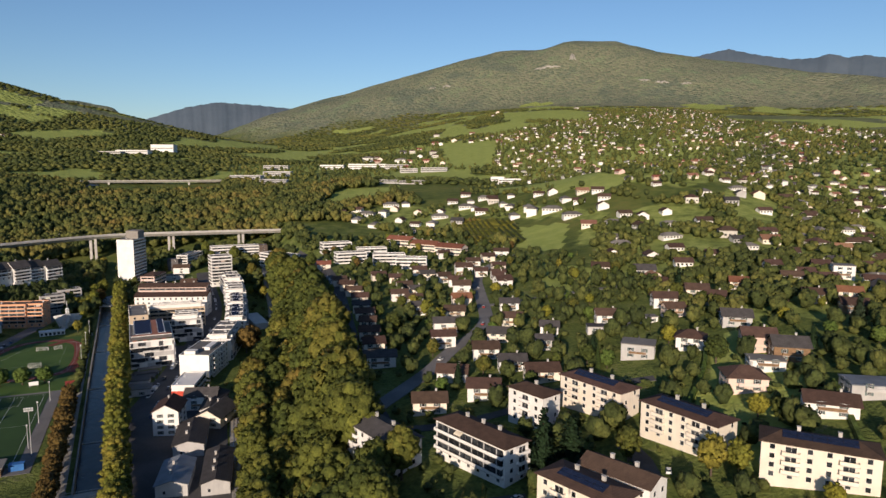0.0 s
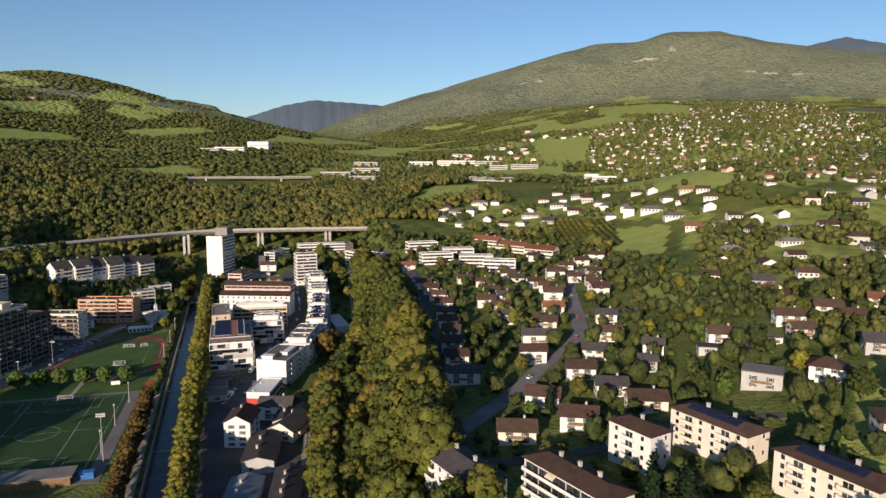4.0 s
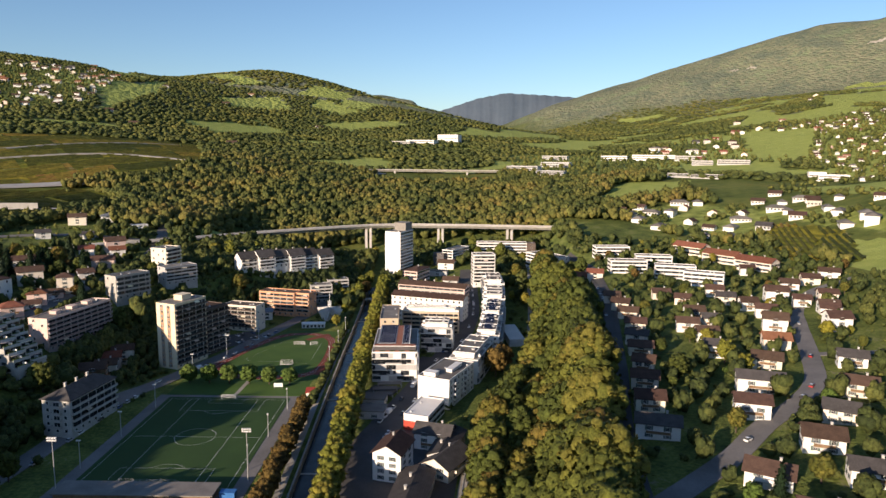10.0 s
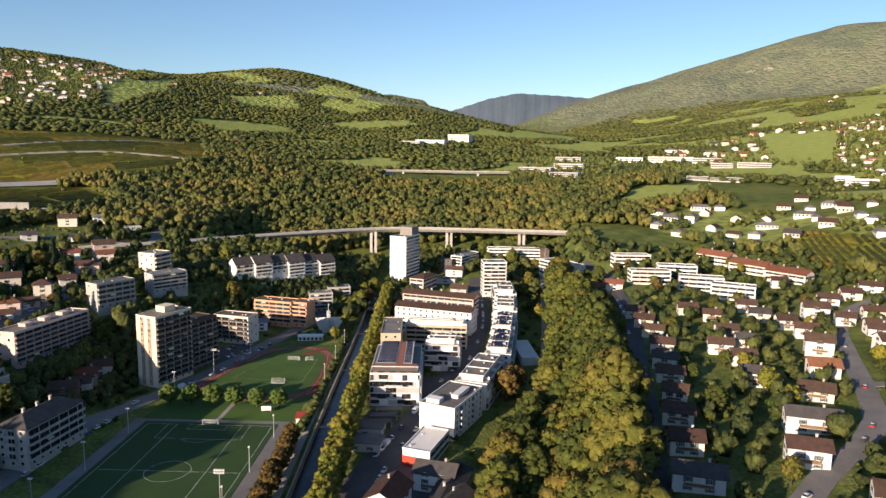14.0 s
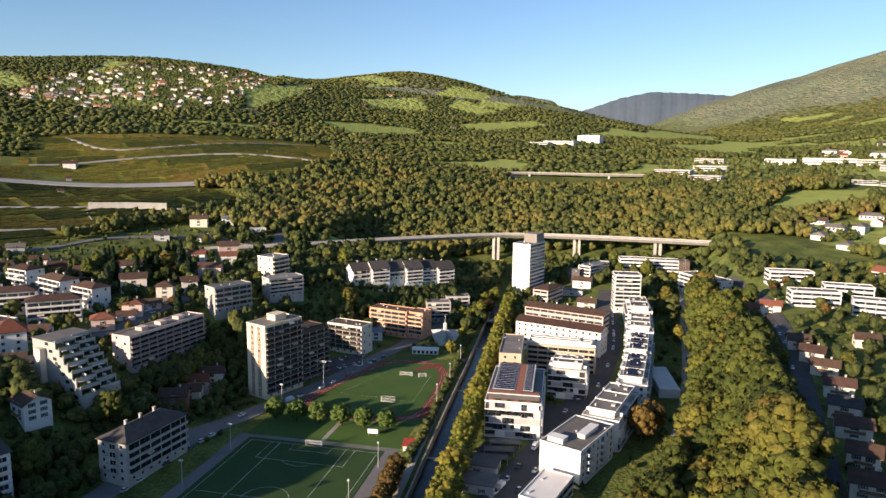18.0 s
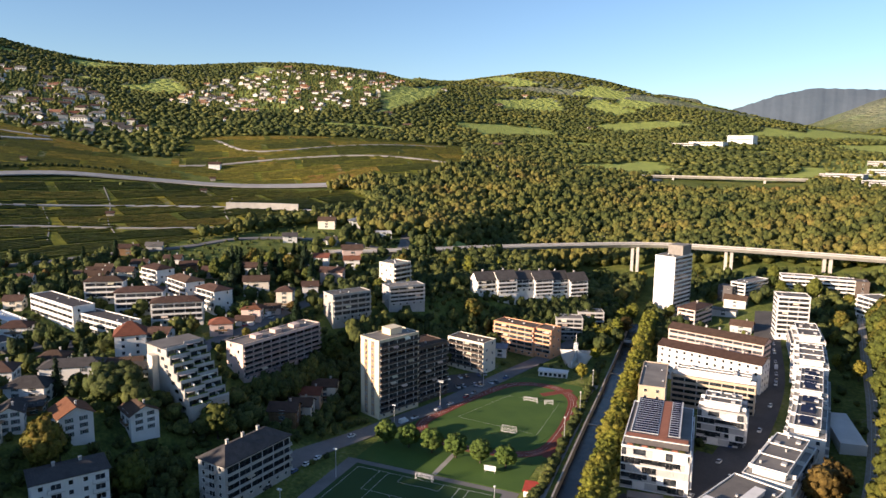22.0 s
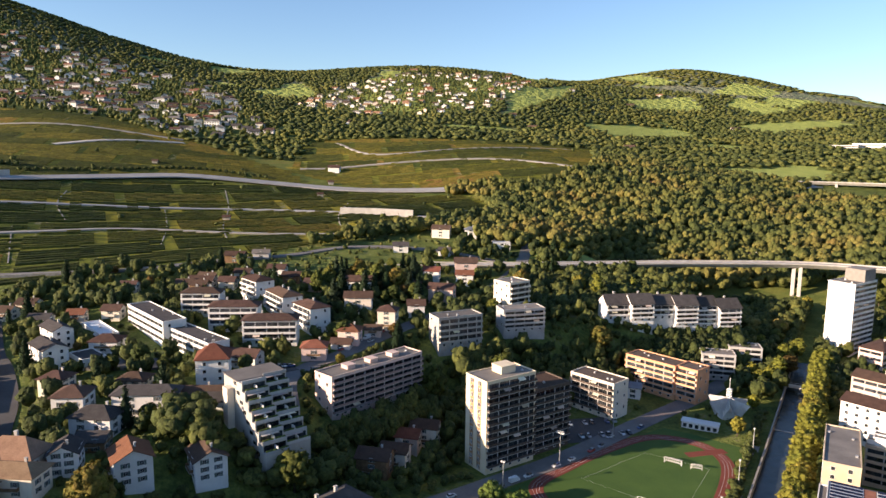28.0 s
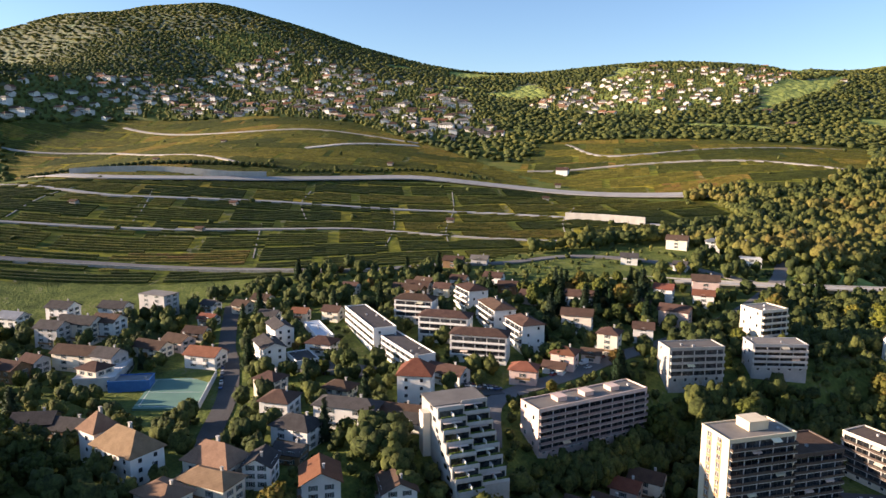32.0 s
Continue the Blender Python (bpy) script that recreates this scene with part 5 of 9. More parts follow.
def clumped(rng, centres, radii, flat, middle, level, quads, size):
    """A crown: uneven clumps of foliage, with leaf sprays standing off them; returns corners, faces and shading normals."""
    bv, bf = BALLS[level]
    vs, ts, ns, off = [], [], [], 0
    for c, r in zip(centres, radii):
        q = rng.uniform(0, 6.28, 6)
        bump = 1 + 0.16 * np.sin(3.1 * bv[:, 0] + q[0]) * np.sin(3.7 * bv[:, 1] + q[1]) + 0.12 * np.sin(6.3 * bv[:, 2] + q[2] + 4 * bv[:, 0]) + rng.uniform(-0.09, 0.09, len(bv))
        v = bv * (bump * r)[:, None] * np.array((1, 1, flat)) + c
        out = v - middle
        n = 0.6 * bv + 0.4 * out / (np.linalg.norm(out, axis=1)[:, None] + 1e-6)
        vs.append(v), ts.append(bf + off), ns.append(n)
        off += len(v)
    if quads:
        k = rng.integers(0, len(centres), quads)
        d = rng.normal(0, 1, (quads, 3))
        d[:, 2] += 0.3
        d /= np.linalg.norm(d, axis=1)[:, None]
        c = np.asarray(centres)[k] + d * (np.asarray(radii)[k] * rng.uniform(0.92, 1.32, quads))[:, None] * np.array((1, 1, flat))
        v, t = leaf_quads(rng, c, 1, size, 0.0)
        n = np.repeat(d, 4, 0)
        f = np.cross(v[t[:, 1]] - v[t[:, 0]], v[t[:, 2]] - v[t[:, 0]])
        t = np.where(((f * n[t[:, 0]]).sum(1) < 0)[:, None], t[:, ::-1], t)
        vs.append(v), ts.append(t + off), ns.append(n)
    n = np.concatenate(ns)
    return np.concatenate(vs), np.concatenate(ts), n / (np.linalg.norm(n, axis=1)[:, None] + 1e-9)


def broadleaf(seed, h, r, mat, shape="round", lumps=48, quads=460, size=0.3):
    """Trunk and crown meshes of one leafy tree."""
    rng = np.random.default_rng(seed)
    tv, tt = [], []
    fork = h * 0.26
    limb(tv, tt, (0, 0, -0.8), (0, 0, fork), 0.045 * r + 0.16, 0.035 * r + 0.1, 7)
    zc, rz = h * 0.58, h * 0.42
    centres, radii = [], []
    for k in range(lumps):
        # spread evenly over the crown, then shaken
        z = 1 - 2 * (k + 0.5) / lumps
        a = 2.39996 * k + seed
        u = np.array([math.cos(a) * math.sqrt(1 - z * z), math.sin(a) * math.sqrt(1 - z * z), z]) + rng.normal(0, 0.16, 3)
        u /= np.linalg.norm(u)
        q = rng.uniform(0.13, 0.27)
        rad = rng.uniform(0.9, 1.08) - q
        c = np.array([u[0] * r * rad, u[1] * r * rad, zc + u[2] * rz * rad])
        if shape == "tall":
            c[:2] *= 1 - 0.35 * abs(u[2])
        centres.append(c), radii.append(q * r)
    for k in range(7):
        limb(tv, tt, (0, 0, fork * rng.uniform(0.8, 1.0)), centres[k * 3 % lumps] * np.array((0.75, 0.75, 0.9)), 0.03 * r + 0.06, 0.05)
    centres += [np.array((0, 0, zc + e * rz)) for e in (-0.3, 0.25)]
    radii += [0.68 * r, 0.68 * r]
    v, t, nn = clumped(rng, centres, radii, min(1.1, rz / r), np.array((0, 0, zc - 0.15 * rz)), 0, quads, size)
    return mesh_from("trunk", np.array(tv), np.array(tt), M_BARK), mesh_from("crown", v, t, mat, None, nn)


def conifer(seed, h, r, mat, layers=15):
    rng = np.random.default_rng(seed)
    tv, tt = [], []
    limb(tv, tt, (0, 0, -0.8), (0, 0, h * 0.96), 0.3, 0.04, 6)
    centres, vs, ts, n = [], [], [], 0
    for k in range(layers):
        f = k / (layers - 1)
        z, rad = h * (0.1 + 0.86 * f), r * (1 - f) ** 0.85 + 0.15
        m = max(3, int(12 * (1 - f) + 3))
        for j in range(m):
            a = 2 * math.pi * (j + rng.uniform(-0.3, 0.3)) / m
            for s in (0.45, 0.85):
                centres.append((math.cos(a) * rad * s * rng.uniform(0.8, 1.15), math.sin(a) * rad * s, z - rad * s * 0.25))
    v, t = leaf_quads(rng, centres, 5, 0.46, 0.12 * r, 0.4)
    for k in range(5):
        f = k / 5
        bv, bf = blob(rng, np.array((r * 0.5 * (1 - f), r * 0.5 * (1 - f), h * 0.12)), (0, 0, h * (0.2 + 0.72 * f)))
        t = np.concatenate([t, bf + len(v)])
        v = np.concatenate([v, bv])
    axis_c = np.stack([0 * v[:, 0], 0 * v[:, 0], v[:, 2] - 0.25 * r], -1)
    t, nn = outward(v, t, axis_c, (1.0, 1.0, 1.0), 0.6)
    return mesh_from("trunk", np.array(tv), np.array(tt), M_BARK), mesh_from("crown", v, t, mat, None, nn)


KINDS = {
    "broad": [broadleaf(s, 12, 4.4, M_LEAF) for s in (1, 2, 3, 4)],
    "tall": [broadleaf(s, 17, 5.8, M_OLIVE, "tall", 80, 900, 0.32) for s in (5, 6, 7, 25)],
    "plane": [broadleaf(s, 13, 4.1, M_PLANE, "round", 48, 380, 0.29) for s in (8, 9, 10)],
    "rust": [broadleaf(s, 10, 3.9, M_RUST, "round", 42, 420, 0.28) for s in (11, 12)],
    "green": [broadleaf(s, 10, 4.4, M_GREENT, "round", 60, 520, 0.28) for s in (13, 14)],
    "yellow": [broadleaf(s, 9, 3.8, M_YELLOW, "round", 44, 420, 0.28) for s in (15,)],
    "poplar": [broadleaf(s, 16, 3.4, M_PLANE, "tall", 46, 360, 0.29) for s in (16, 17)],
    "fir": [conifer(s, 18, 3.9, M_CONIFER) for s in (18, 19)],
}
TREE_WORDS = {
    "broad": ("broadleaf_tree", "leafy garden tree with green to yellowing autumn leaves"),
    "tall": ("woodland_tree", "tall woodland tree with green and yellowing crown"),
    "plane": ("plane_tree", "yellow-green plane tree in the riverside row"),
    "rust": ("hornbeam_tree", "rust-brown autumn tree beside the river"),
    "green": ("lime_tree", "round clipped green tree beside the football pitch"),
    "yellow": ("maple_tree", "bright yellow autumn tree"),
    "poplar": ("poplar_tree", "tall slender tree with yellow-green leaves"),
    "fir": ("fir_tree", "dark green conifer with drooping branches"),
}
tree_rng = random.Random(5)


def tree(kind, x, y, size=1.0, wide=1.0, label="", group="", z=None):
    trunk, crown = tree_rng.choice(KINDS[kind])
    nm, words = TREE_WORDS[kind]
    th = new(nm)
    th.location = (x, y, land_at(x, y) if z is None else z)
    th.rotation_euler = (0, 0, tree_rng.uniform(0, 6.28))
    s = size * tree_rng.uniform(0.9, 1.1)
    th.scale = (s * wide, s * wide, s)
    share("trunk", trunk, th)
    share("crown", crown, th)
    return tagged(th, label or words, "tree", group)


def far_tree(seed, lumps=5, quads=0, level=0):
    """One simple tree of the distant woods, of unit height and width."""
    rng = np.random.default_rng(seed)
    centres, radii = [np.array((0, 0, 0.48))], [0.36]
    for k in range(lumps - 1):
        a = 2.4 * k + seed
        z = rng.uniform(-0.25, 0.9)
        q = rng.uniform(0.17, 0.26)
        e = math.sqrt(1 - z * z) * (0.52 - q)
        centres.append(np.array((math.cos(a) * e, math.sin(a) * e, 0.54 + z * (0.48 - q))))
        radii.append(q)
    return clumped(rng, centres, radii, 1.05, np.array((0, 0, 0.42)), level, quads, 0.06)


FAR_TREES = [far_tree(s, 6, 12) for s in range(31, 37)]
MID_TREES = [far_tree(s, 9, 26) for s in range(51, 57)]
FAR_SMALL = [far_tree(s, 2, 3) for s in range(41, 47)]
TINY = [far_tree(s, 1) for s in range(61, 67)]


def woods(name, pts, label, seed=1, tint=(0.0, 1.0), simple=False, patch=120.0):
    """Many trees as one mesh. pts: rows of x, y, height, width."""
    rng = np.random.default_rng(seed)
    pts = np.asarray(pts, float)
    if not len(pts):
        return
    z = land(pts[:, 0], pts[:, 1])
    kinds = {None: MID_TREES, False: FAR_TREES, True: FAR_SMALL, "tiny": TINY}[simple]
    pick = rng.integers(0, len(kinds), len(pts))
    turn = rng.uniform(0, 6.28, len(pts))
    grove = 0.5 + 0.5 * np.sin(pts[:, 0] / patch * 2.3 + 1.7 * np.sin(pts[:, 1] / patch * 1.9)) * np.sin(pts[:, 1] / patch * 2.1 + 1.3 * np.sin(pts[:, 0] / patch))
    tone = np.clip(tint[0] + (tint[1] - tint[0]) * (0.6 * grove + 0.4 * rng.beta(1.6, 2.2, len(pts))), 0, 1)
    vs, ts, tn, ns, off = [], [], [], [], 0
    for k, (v, t, nn) in enumerate(kinds):
        sel = np.where(pick == k)[0]
        if not len(sel):
            continue
        c, s = np.cos(turn[sel])[:, None], np.sin(turn[sel])[:, None]
        wd, ht = pts[sel, 3][:, None], pts[sel, 2][:, None]
        X = (v[None, :, 0] * c - v[None, :, 1] * s) * wd + pts[sel, 0][:, None]
        Y = (v[None, :, 0] * s + v[None, :, 1] * c) * wd + pts[sel, 1][:, None]
        Z = v[None, :, 2] * ht + z[sel][:, None] - 0.06 * ht
        vs.append(np.stack([X, Y, Z], -1).reshape(-1, 3))
        ns.append(np.stack([nn[None, :, 0] * c - nn[None, :, 1] * s, nn[None, :, 0] * s + nn[None, :, 1] * c, nn[None, :, 2] + 0 * c], -1).reshape(-1, 3))
        ts.append((t[None] + (np.arange(len(sel)) * len(v))[:, None, None] + off).reshape(-1, 3))
        tn.append(np.repeat(tone[sel], len(v)))
        off += len(sel) * len(v)
    me = mesh_from(name, np.concatenate(vs), np.concatenate(ts), M_WOODS, np.concatenate(tn), np.concatenate(ns))
    return tagged(new(name, me), label, "trees", kind="stuff")


def scatter(x0, x1, y0, y1, step, keep, seed, h=(9, 14), w=(7, 11), jitter=0.45):
    """Jittered rows of trees over a rectangle, where keep() allows."""
    rng = np.random.default_rng(seed)
    gx, gy = np.meshgrid(np.arange(x0, x1, step), np.arange(y0, y1, step))
    x = gx.ravel() + rng.uniform(-jitter, jitter, gx.size) * step
    y = gy.ravel() + rng.uniform(-jitter, jitter, gx.size) * step
    k = keep(x, y)
    x, y = x[k], y[k]
    return np.stack([x, y, rng.uniform(*h, len(x)), rng.uniform(*w, len(x))], -1)


# ---- river, bridges, roads ----
def river_line(off, y0, y1, n=24):
    return [(float(river_x(y)) + off, float(y)) for y in np.linspace(y0, y1, n)]


ribbon("river", river_line(0, -300, 655), 9.6, M_WATER, "shallow river in a straight walled channel", "river", lift=-2.4)
long_wall("embankment_wall", river_line(-5.2, -300, 655), 0.6, 0.7, M_STONE, "stone river wall", 4.5)
long_wall("embankment_wall", river_line(5.2, -300, 655), 0.6, 0.7, M_STONE, "stone river wall", 4.5)

ribbon("main_road", [(-150, 250), (-142, 320), (-136, 365), (-133, 394), (-121, 430), (-108, 465), (-92, 526), (-82, 562), (-72, 605), (-60, 640)], 9.5, M_ASPHL, "two-lane town road past the sports ground")
ribbon("hill_road", [(60, 235), (92, 262), (112, 280), (131, 301), (151, 319), (169, 341), (185, 376), (205, 425), (222, 462), (252, 500), (290, 520)], 8.0, M_ASPHL, "pale curving road climbing through the housing")
ribbon("wood_street", [(70, 200), (76, 260), (84, 311), (95, 360), (107, 421), (119, 484), (126, 542), (130, 600), (126, 680)], 8.0, M_ASPH, "shaded street beside the wood")
ribbon("west_road", [(-190, 395), (-212, 418), (-212, 456), (-213, 489), (-211, 527), (-212, 566), (-215, 598), (-226, 651), (-240, 690), (-258, 722), (-300, 745)], 8.5, M_ASPHL, "road climbing to the vineyard villages")
ribbon("school_street", [(-225, 308), (-254, 323), (-283, 339), (-320, 354), (-343, 361), (-400, 385)], 8.0, M_ASPH, "straight street with parked cars")
ribbon("railway", [(22, 240), (31, 330), (51, 395), (64, 442), (76, 517), (86, 608), (96, 700)], 4.5, M_STONE, "single railway track on ballast", "railway")
ribbon("quarter_street", [(-10, 230), (-12, 322), (-5, 359), (6, 398), (24, 470), (35, 544), (37, 620), (39, 686)], 15.0, M_ASPH, "street with parked cars between the apartment blocks")

# ---- motorway viaduct ----
VIA = [(-300, 590), (-221, 648), (-172, 693), (-112, 742), (-46, 782), (28, 786), (118, 780), (200, 775)]
deck = new("viaduct")
tagged(deck, "concrete motorway viaduct on tall paired piers", "bridge")
_line = path_points(VIA, 8.0)
LANES.extend((x, y, 12.0) for x, y in _line)


def viaduct_deck(line, z, width, thick, name, mat, parent, off=0.0):
    verts, faces = [], []
    for i, (x, y) in enumerate(line):
        a, b = line[max(0, i - 1)], line[min(len(line) - 1, i + 1)]
        q = math.hypot(b[0] - a[0], b[1] - a[1])
        nx, ny = -(b[1] - a[1]) / q, (b[0] - a[0]) / q
        for o, dz in ((-width / 2 + off, 0), (width / 2 + off, 0), (width / 4 + off, -thick), (-width / 4 + off, -thick)):
            verts.append((x + nx * o, y + ny * o, z + dz))
    for i in range(len(line) - 1):
        a, b = i * 4, i * 4 + 4
        for k in range(4):
            j = (k + 1) % 4
            faces.append((a + k, b + k, b + j, a + j))
    return mesh_obj(name, verts, faces, mat, parent)


viaduct_deck(_line, 42.0, 12.0, 2.6, "girder", M_CONC, deck)
viaduct_deck(_line, 43.0, 0.4, 1.0, "parapet", M_CONC, deck, -6.0)
viaduct_deck(_line, 43.0, 0.4, 1.0, "parapet", M_CONC, deck, 6.0)
for _x, _y in ((-62, 774), (12, 788), (84, 784)):
    for _o in (-2.2, 2.2):
        _z = land_at(_x, _y)
        part("pier", boxes((_x - 1.2 + _o, _x + 1.2 + _o, _y - 1.6, _y + 1.6, _z - 3, 40.0)), M_CONC, deck)


# ---- large buildings west of the river ----
B4, W4, MX, BD = ("balc", "few", "balc", "few"), ("win", "win", "win", "win"), ("mix", "few", "mix", "few"), ("band", "few", "band", "few")
block(-128.5, 447.5, -22, 13, 24, 36, 13, "tall beige apartment tower with dark balcony rows", M_BEIGE, sides=("strips", "balc", "few", "balc"), lift=((-1, 2, 6, 7, 3.0),), name="tower_block", rail=M_BROWNP)
block(-123, 471, -22, 15, 20, 27, 10, "brown apartment block behind the beige tower", M_BROWNP, sides=("balc", "balc", "few", "few"), roof_mat=M_TILE_B)
block(-116, 521.5, -14, 24, 12, 17, 6, "pale apartment block with balconies and brown roof", M_CREAM, roof_mat=M_BROWNP, sides=B4, rail=M_BROWNP)
block(-102, 565, -14.8, 28, 12, 17, 6, "orange rendered apartment block with balconies", M_ORANGE, roof_mat=M_BROWNP, sides=MX, rail=M_ORANGE)
block(-83, 562, -14.8, 11, 12, 17, 6, "orange rendered apartment block, narrow wing", M_ORANGE, roof_mat=M_BROWNP, sides=MX, rail=M_ORANGE)
block(-80, 603, 20, 17, 11, 14, 5, "grey apartment block with flat roof", M_GREYW, sides=MX)
block(-70, 622, 20, 17, 11, 14, 5, "grey apartment block with flat roof", M_GREYW, sides=MX)
block(-166, 537, 50, 23, 11, 12, 5, "grey slab of flats with long balcony rows", M_GREYW, sides=("balc", "few", "balc", "few"))
block(-184, 502, 60, 24, 11, 15, 5, "white block of flats with flat roof", M_PALEC, sides=("balc", "few", "balc", "few"))
block(-181, 555, 72, 15, 13, 20, 7, "pale block of flats with flat roof beside the road", M_CREAM, sides=("balc", "few", "balc", "few"))
block(-184, 436, 80, 49, 11, 17, 7, "long pinkish slab of flats with eight balcony rows", M_PINK, sides=("balc", "few", "balc", "few"), rail=M_MAUVE, lift=((-12, 0, 4, 4, 1.6), (0, 0, 4, 4, 1.6), (12, 0, 4, 4, 1.6)))
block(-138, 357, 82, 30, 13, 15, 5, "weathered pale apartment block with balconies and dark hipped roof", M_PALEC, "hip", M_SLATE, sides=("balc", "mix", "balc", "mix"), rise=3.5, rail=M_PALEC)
block(-170, 313, 58.7, 21, 12, 16, 5, "white apartment block with dark low roof and balconies", M_WHITE, "hip", M_SLATE, sides=MX, rise=1.6)
for _k in range(6):
    _x, _y = -134 + _k * 9.8 + (0.9 if _k % 2 else -0.9), 591 + _k * 9.2 - (0.9 if _k % 2 else -0.9)
    _h = 37 - _k * 0.6 + (0.0, 1.2, 0.4, 0.8, 0.2, -0.5)[_k] - land_at(_x, _y)
    block(_x, _y, 43, 13.4, 12, _h, round(_h / 2.8), "white stepped row house with dark brown roof and loggias", M_WHITE, "gable", M_SLATE, sides=("mix", "few", "few", "few"), rise=4.6, name="row_house", group="row houses on the bank")
block(-306, 418.5, -14.1, 48, 11, 10, 3, "long white school wing with dark metal roof", M_WHITE, roof_mat=M_SLATE, sides=BD, name="school_building")
block(-269, 413, -10, 45, 10, 9, 3, "long white school wing with dark metal roof", M_WHITE, roof_mat=M_SLATE, sides=BD, name="school_building")
block(-308.6, 368, -9, 18, 10, 9, 3, "white gabled school block with dark metal roof", M_WHITE, "gable", M_SLATE, sides=("few", "win", "few", "win"), rise=2.2, name="school_building")
block(-328.7, 382, -9, 17, 9, 9, 3, "white gabled school block with dark metal roof", M_WHITE, "gable", M_SLATE, sides=("few", "win", "few", "win"), rise=2.2, name="school_building")
for _x, _y, _r, _w in ((-308, 448, 36.5, 20), (-278, 444, 37.6, 24), (-249, 441, 39, 25), (-302, 480, -16, 18), (-273, 472, -22, 24), (-248, 467, -19, 19)):
    block(_x, _y, _r, _w, 11, 12, 4, "white apartment house with balconies and brown hipped roof", M_WHITE, "hip", M_TILE_B, sides=B4, rise=2.2, group="apartment houses on the terrace")
block(-230, 393, 46, 12.5, 12, 12.5, 4, "tall white house with steep orange hipped roof", M_WHITE, "hip", M_TILE_O, sides=W4, rise=5, name="villa")

# ---- large buildings east of the wood ----
block(143, 196.5, -74.7, 27, 10.5, 10.5, 4, "cream apartment house with brown roof and solar panels", M_CREAM, "hip", sides=MX, rise=1.9, solar=1, group="cream apartment houses")
block(149, 158.8, -77, 27, 10.5, 10.5, 4, "cream apartment house with brown roof and solar panels", M_CREAM, "hip", sides=MX, rise=1.9, solar=1, group="cream apartment houses")
block(161, 122.7, -48, 28, 11, 10.5, 4, "cream apartment house with brown roof and solar panels", M_CREAM, "hip", sides=MX, rise=1.9, solar=1, group="cream apartment houses")
block(90, 184, -72, 31, 10, 12, 4, "white apartment house with long balconies and brown roof", M_WHITE, "hip", sides=("balc", "mix", "balc", "few"), rise=1.9)
block(119.6, 202, -72, 16, 9, 12, 4, "white apartment house with balconies and brown roof", M_WHITE, "hip", sides=MX, rise=1.9)
block(99, 139.6, -70.8, 24, 11, 12, 4, "cream apartment house with brown roof and solar panels", M_CREAM, "hip", sides=MX, rise=1.7, solar=1)
block(111, 141, -68, 21, 9, 11, 3, "white apartment house with brown gabled roof", M_WHITE, "gable", sides=W4, rise=2.0)
block(65, 207, -74, 28, 12, 12, 4, "white apartment house with dark roof at the wood's edge", M_WHITE, "hip", M_SLATE, sides=MX, rise=2.5)

# ---- the quarter between river and railway ----
block(-23.5, 681, -22, 15, 26, 41, 14, "tall white residential tower with balconies on one side", M_WHITE, sides=("", "win", "few", ""), lift=((1, 6, 11, 13, 7.0),), hut=M_BROWNG, name="tower_block")
block(-6, 652, -22, 12, 26, 13, 4, "pale pink annex with brown hipped roof", M_PINK, "hip", sides=W4, rise=2)
block(8, 541, -18, 52, 13, 16, 5, "long white apartment block with brown roof", M_WHITE, "gable", sides=W4, rise=2.2)
block(10, 578, -18, 52, 13, 16, 5, "long pink-white apartment block with brown roof", M_PINK, "gable", sides=W4, rise=2.2)
block(-7, 434.5, 2, 23, 46, 15, 5, "white and grey panelled residence with solar panels and boarded roof terrace", M_WHITE, sides=("patch", "patch", "win", "win"), crown=3)
block(-15, 488, 3, 11, 36, 18, 6, "brown-grey residence wing with flat roof", M_SAND, sides=W4, crown=0)
block(14.5, 469, -3, 18, 17, 14, 5, "grey residence block with flat roof", M_GREYW, sides=("patch", "patch", "", ""), crown=1)
block(10, 505, -4, 36, 12, 14, 5, "brown residence block with terrace roof", M_SAND, sides=BD, crown=1)
block(20.5, 391, -24, 16, 30, 13.5, 5, "white residence with blank end wall and flat roof", M_WHITE, sides=("", "mix", "", "mix"), lift=((-3, -11, 6, 4, 1.8), (3, 2, 3, 12, 1.6)))
block(34, 427, -16, 15, 38, 12, 4, "stepped residence with roof terraces", M_WHITE, sides=("win", "patch", "", "mix"), crown=1)
block(46, 471, -7, 13, 42, 12, 4, "long residence with roof terraces and solar panels", M_WHITE, sides=("win", "balc", "", "mix"), crown=1, solar=1)
block(50.5, 512, -6, 13, 38, 12, 4, "long residence with roof terraces and solar panels", M_WHITE, sides=("win", "balc", "", "mix"), crown=1, solar=1)
block(54, 556, -4, 15, 36, 12, 4, "white residence with roof terraces", M_WHITE, sides=("win", "patch", "", "mix"), crown=1)
block(55.5, 596, 0, 15, 34, 13, 5, "white residence with roof terraces", M_WHITE, sides=("win", "patch", "", "mix"), crown=1)
block(49.4, 633.6, 6, 18, 14, 26, 9, "white residential block with balconies", M_WHITE, sides=("balc", "win", "", "win"))
shop = block(11, 362, -18, 11, 22, 6.5, 2, "low white workshop with pale flat roof and red front", M_WHITE, roof_mat=M_FLATL, sides=("", "band", "", "band"), name="workshop")
part("red_front", boxes((-5.55, 5.55, -11.12, -11.02, 0.4, 4.6)), M_RED, shop, "red painted front wall")
block(27.8, 724.4, 62, 34, 11, 11, 4, "dark-clad row of flats with white balconies", M_WHITE, sides=W4)
block(59.4, 735.2, 4, 22, 12, 12, 4, "white row of flats", M_WHITE, sides=W4)
block(82.8, 729.4, 0, 26, 12, 12, 4, "white row of flats", M_WHITE, sides=W4)
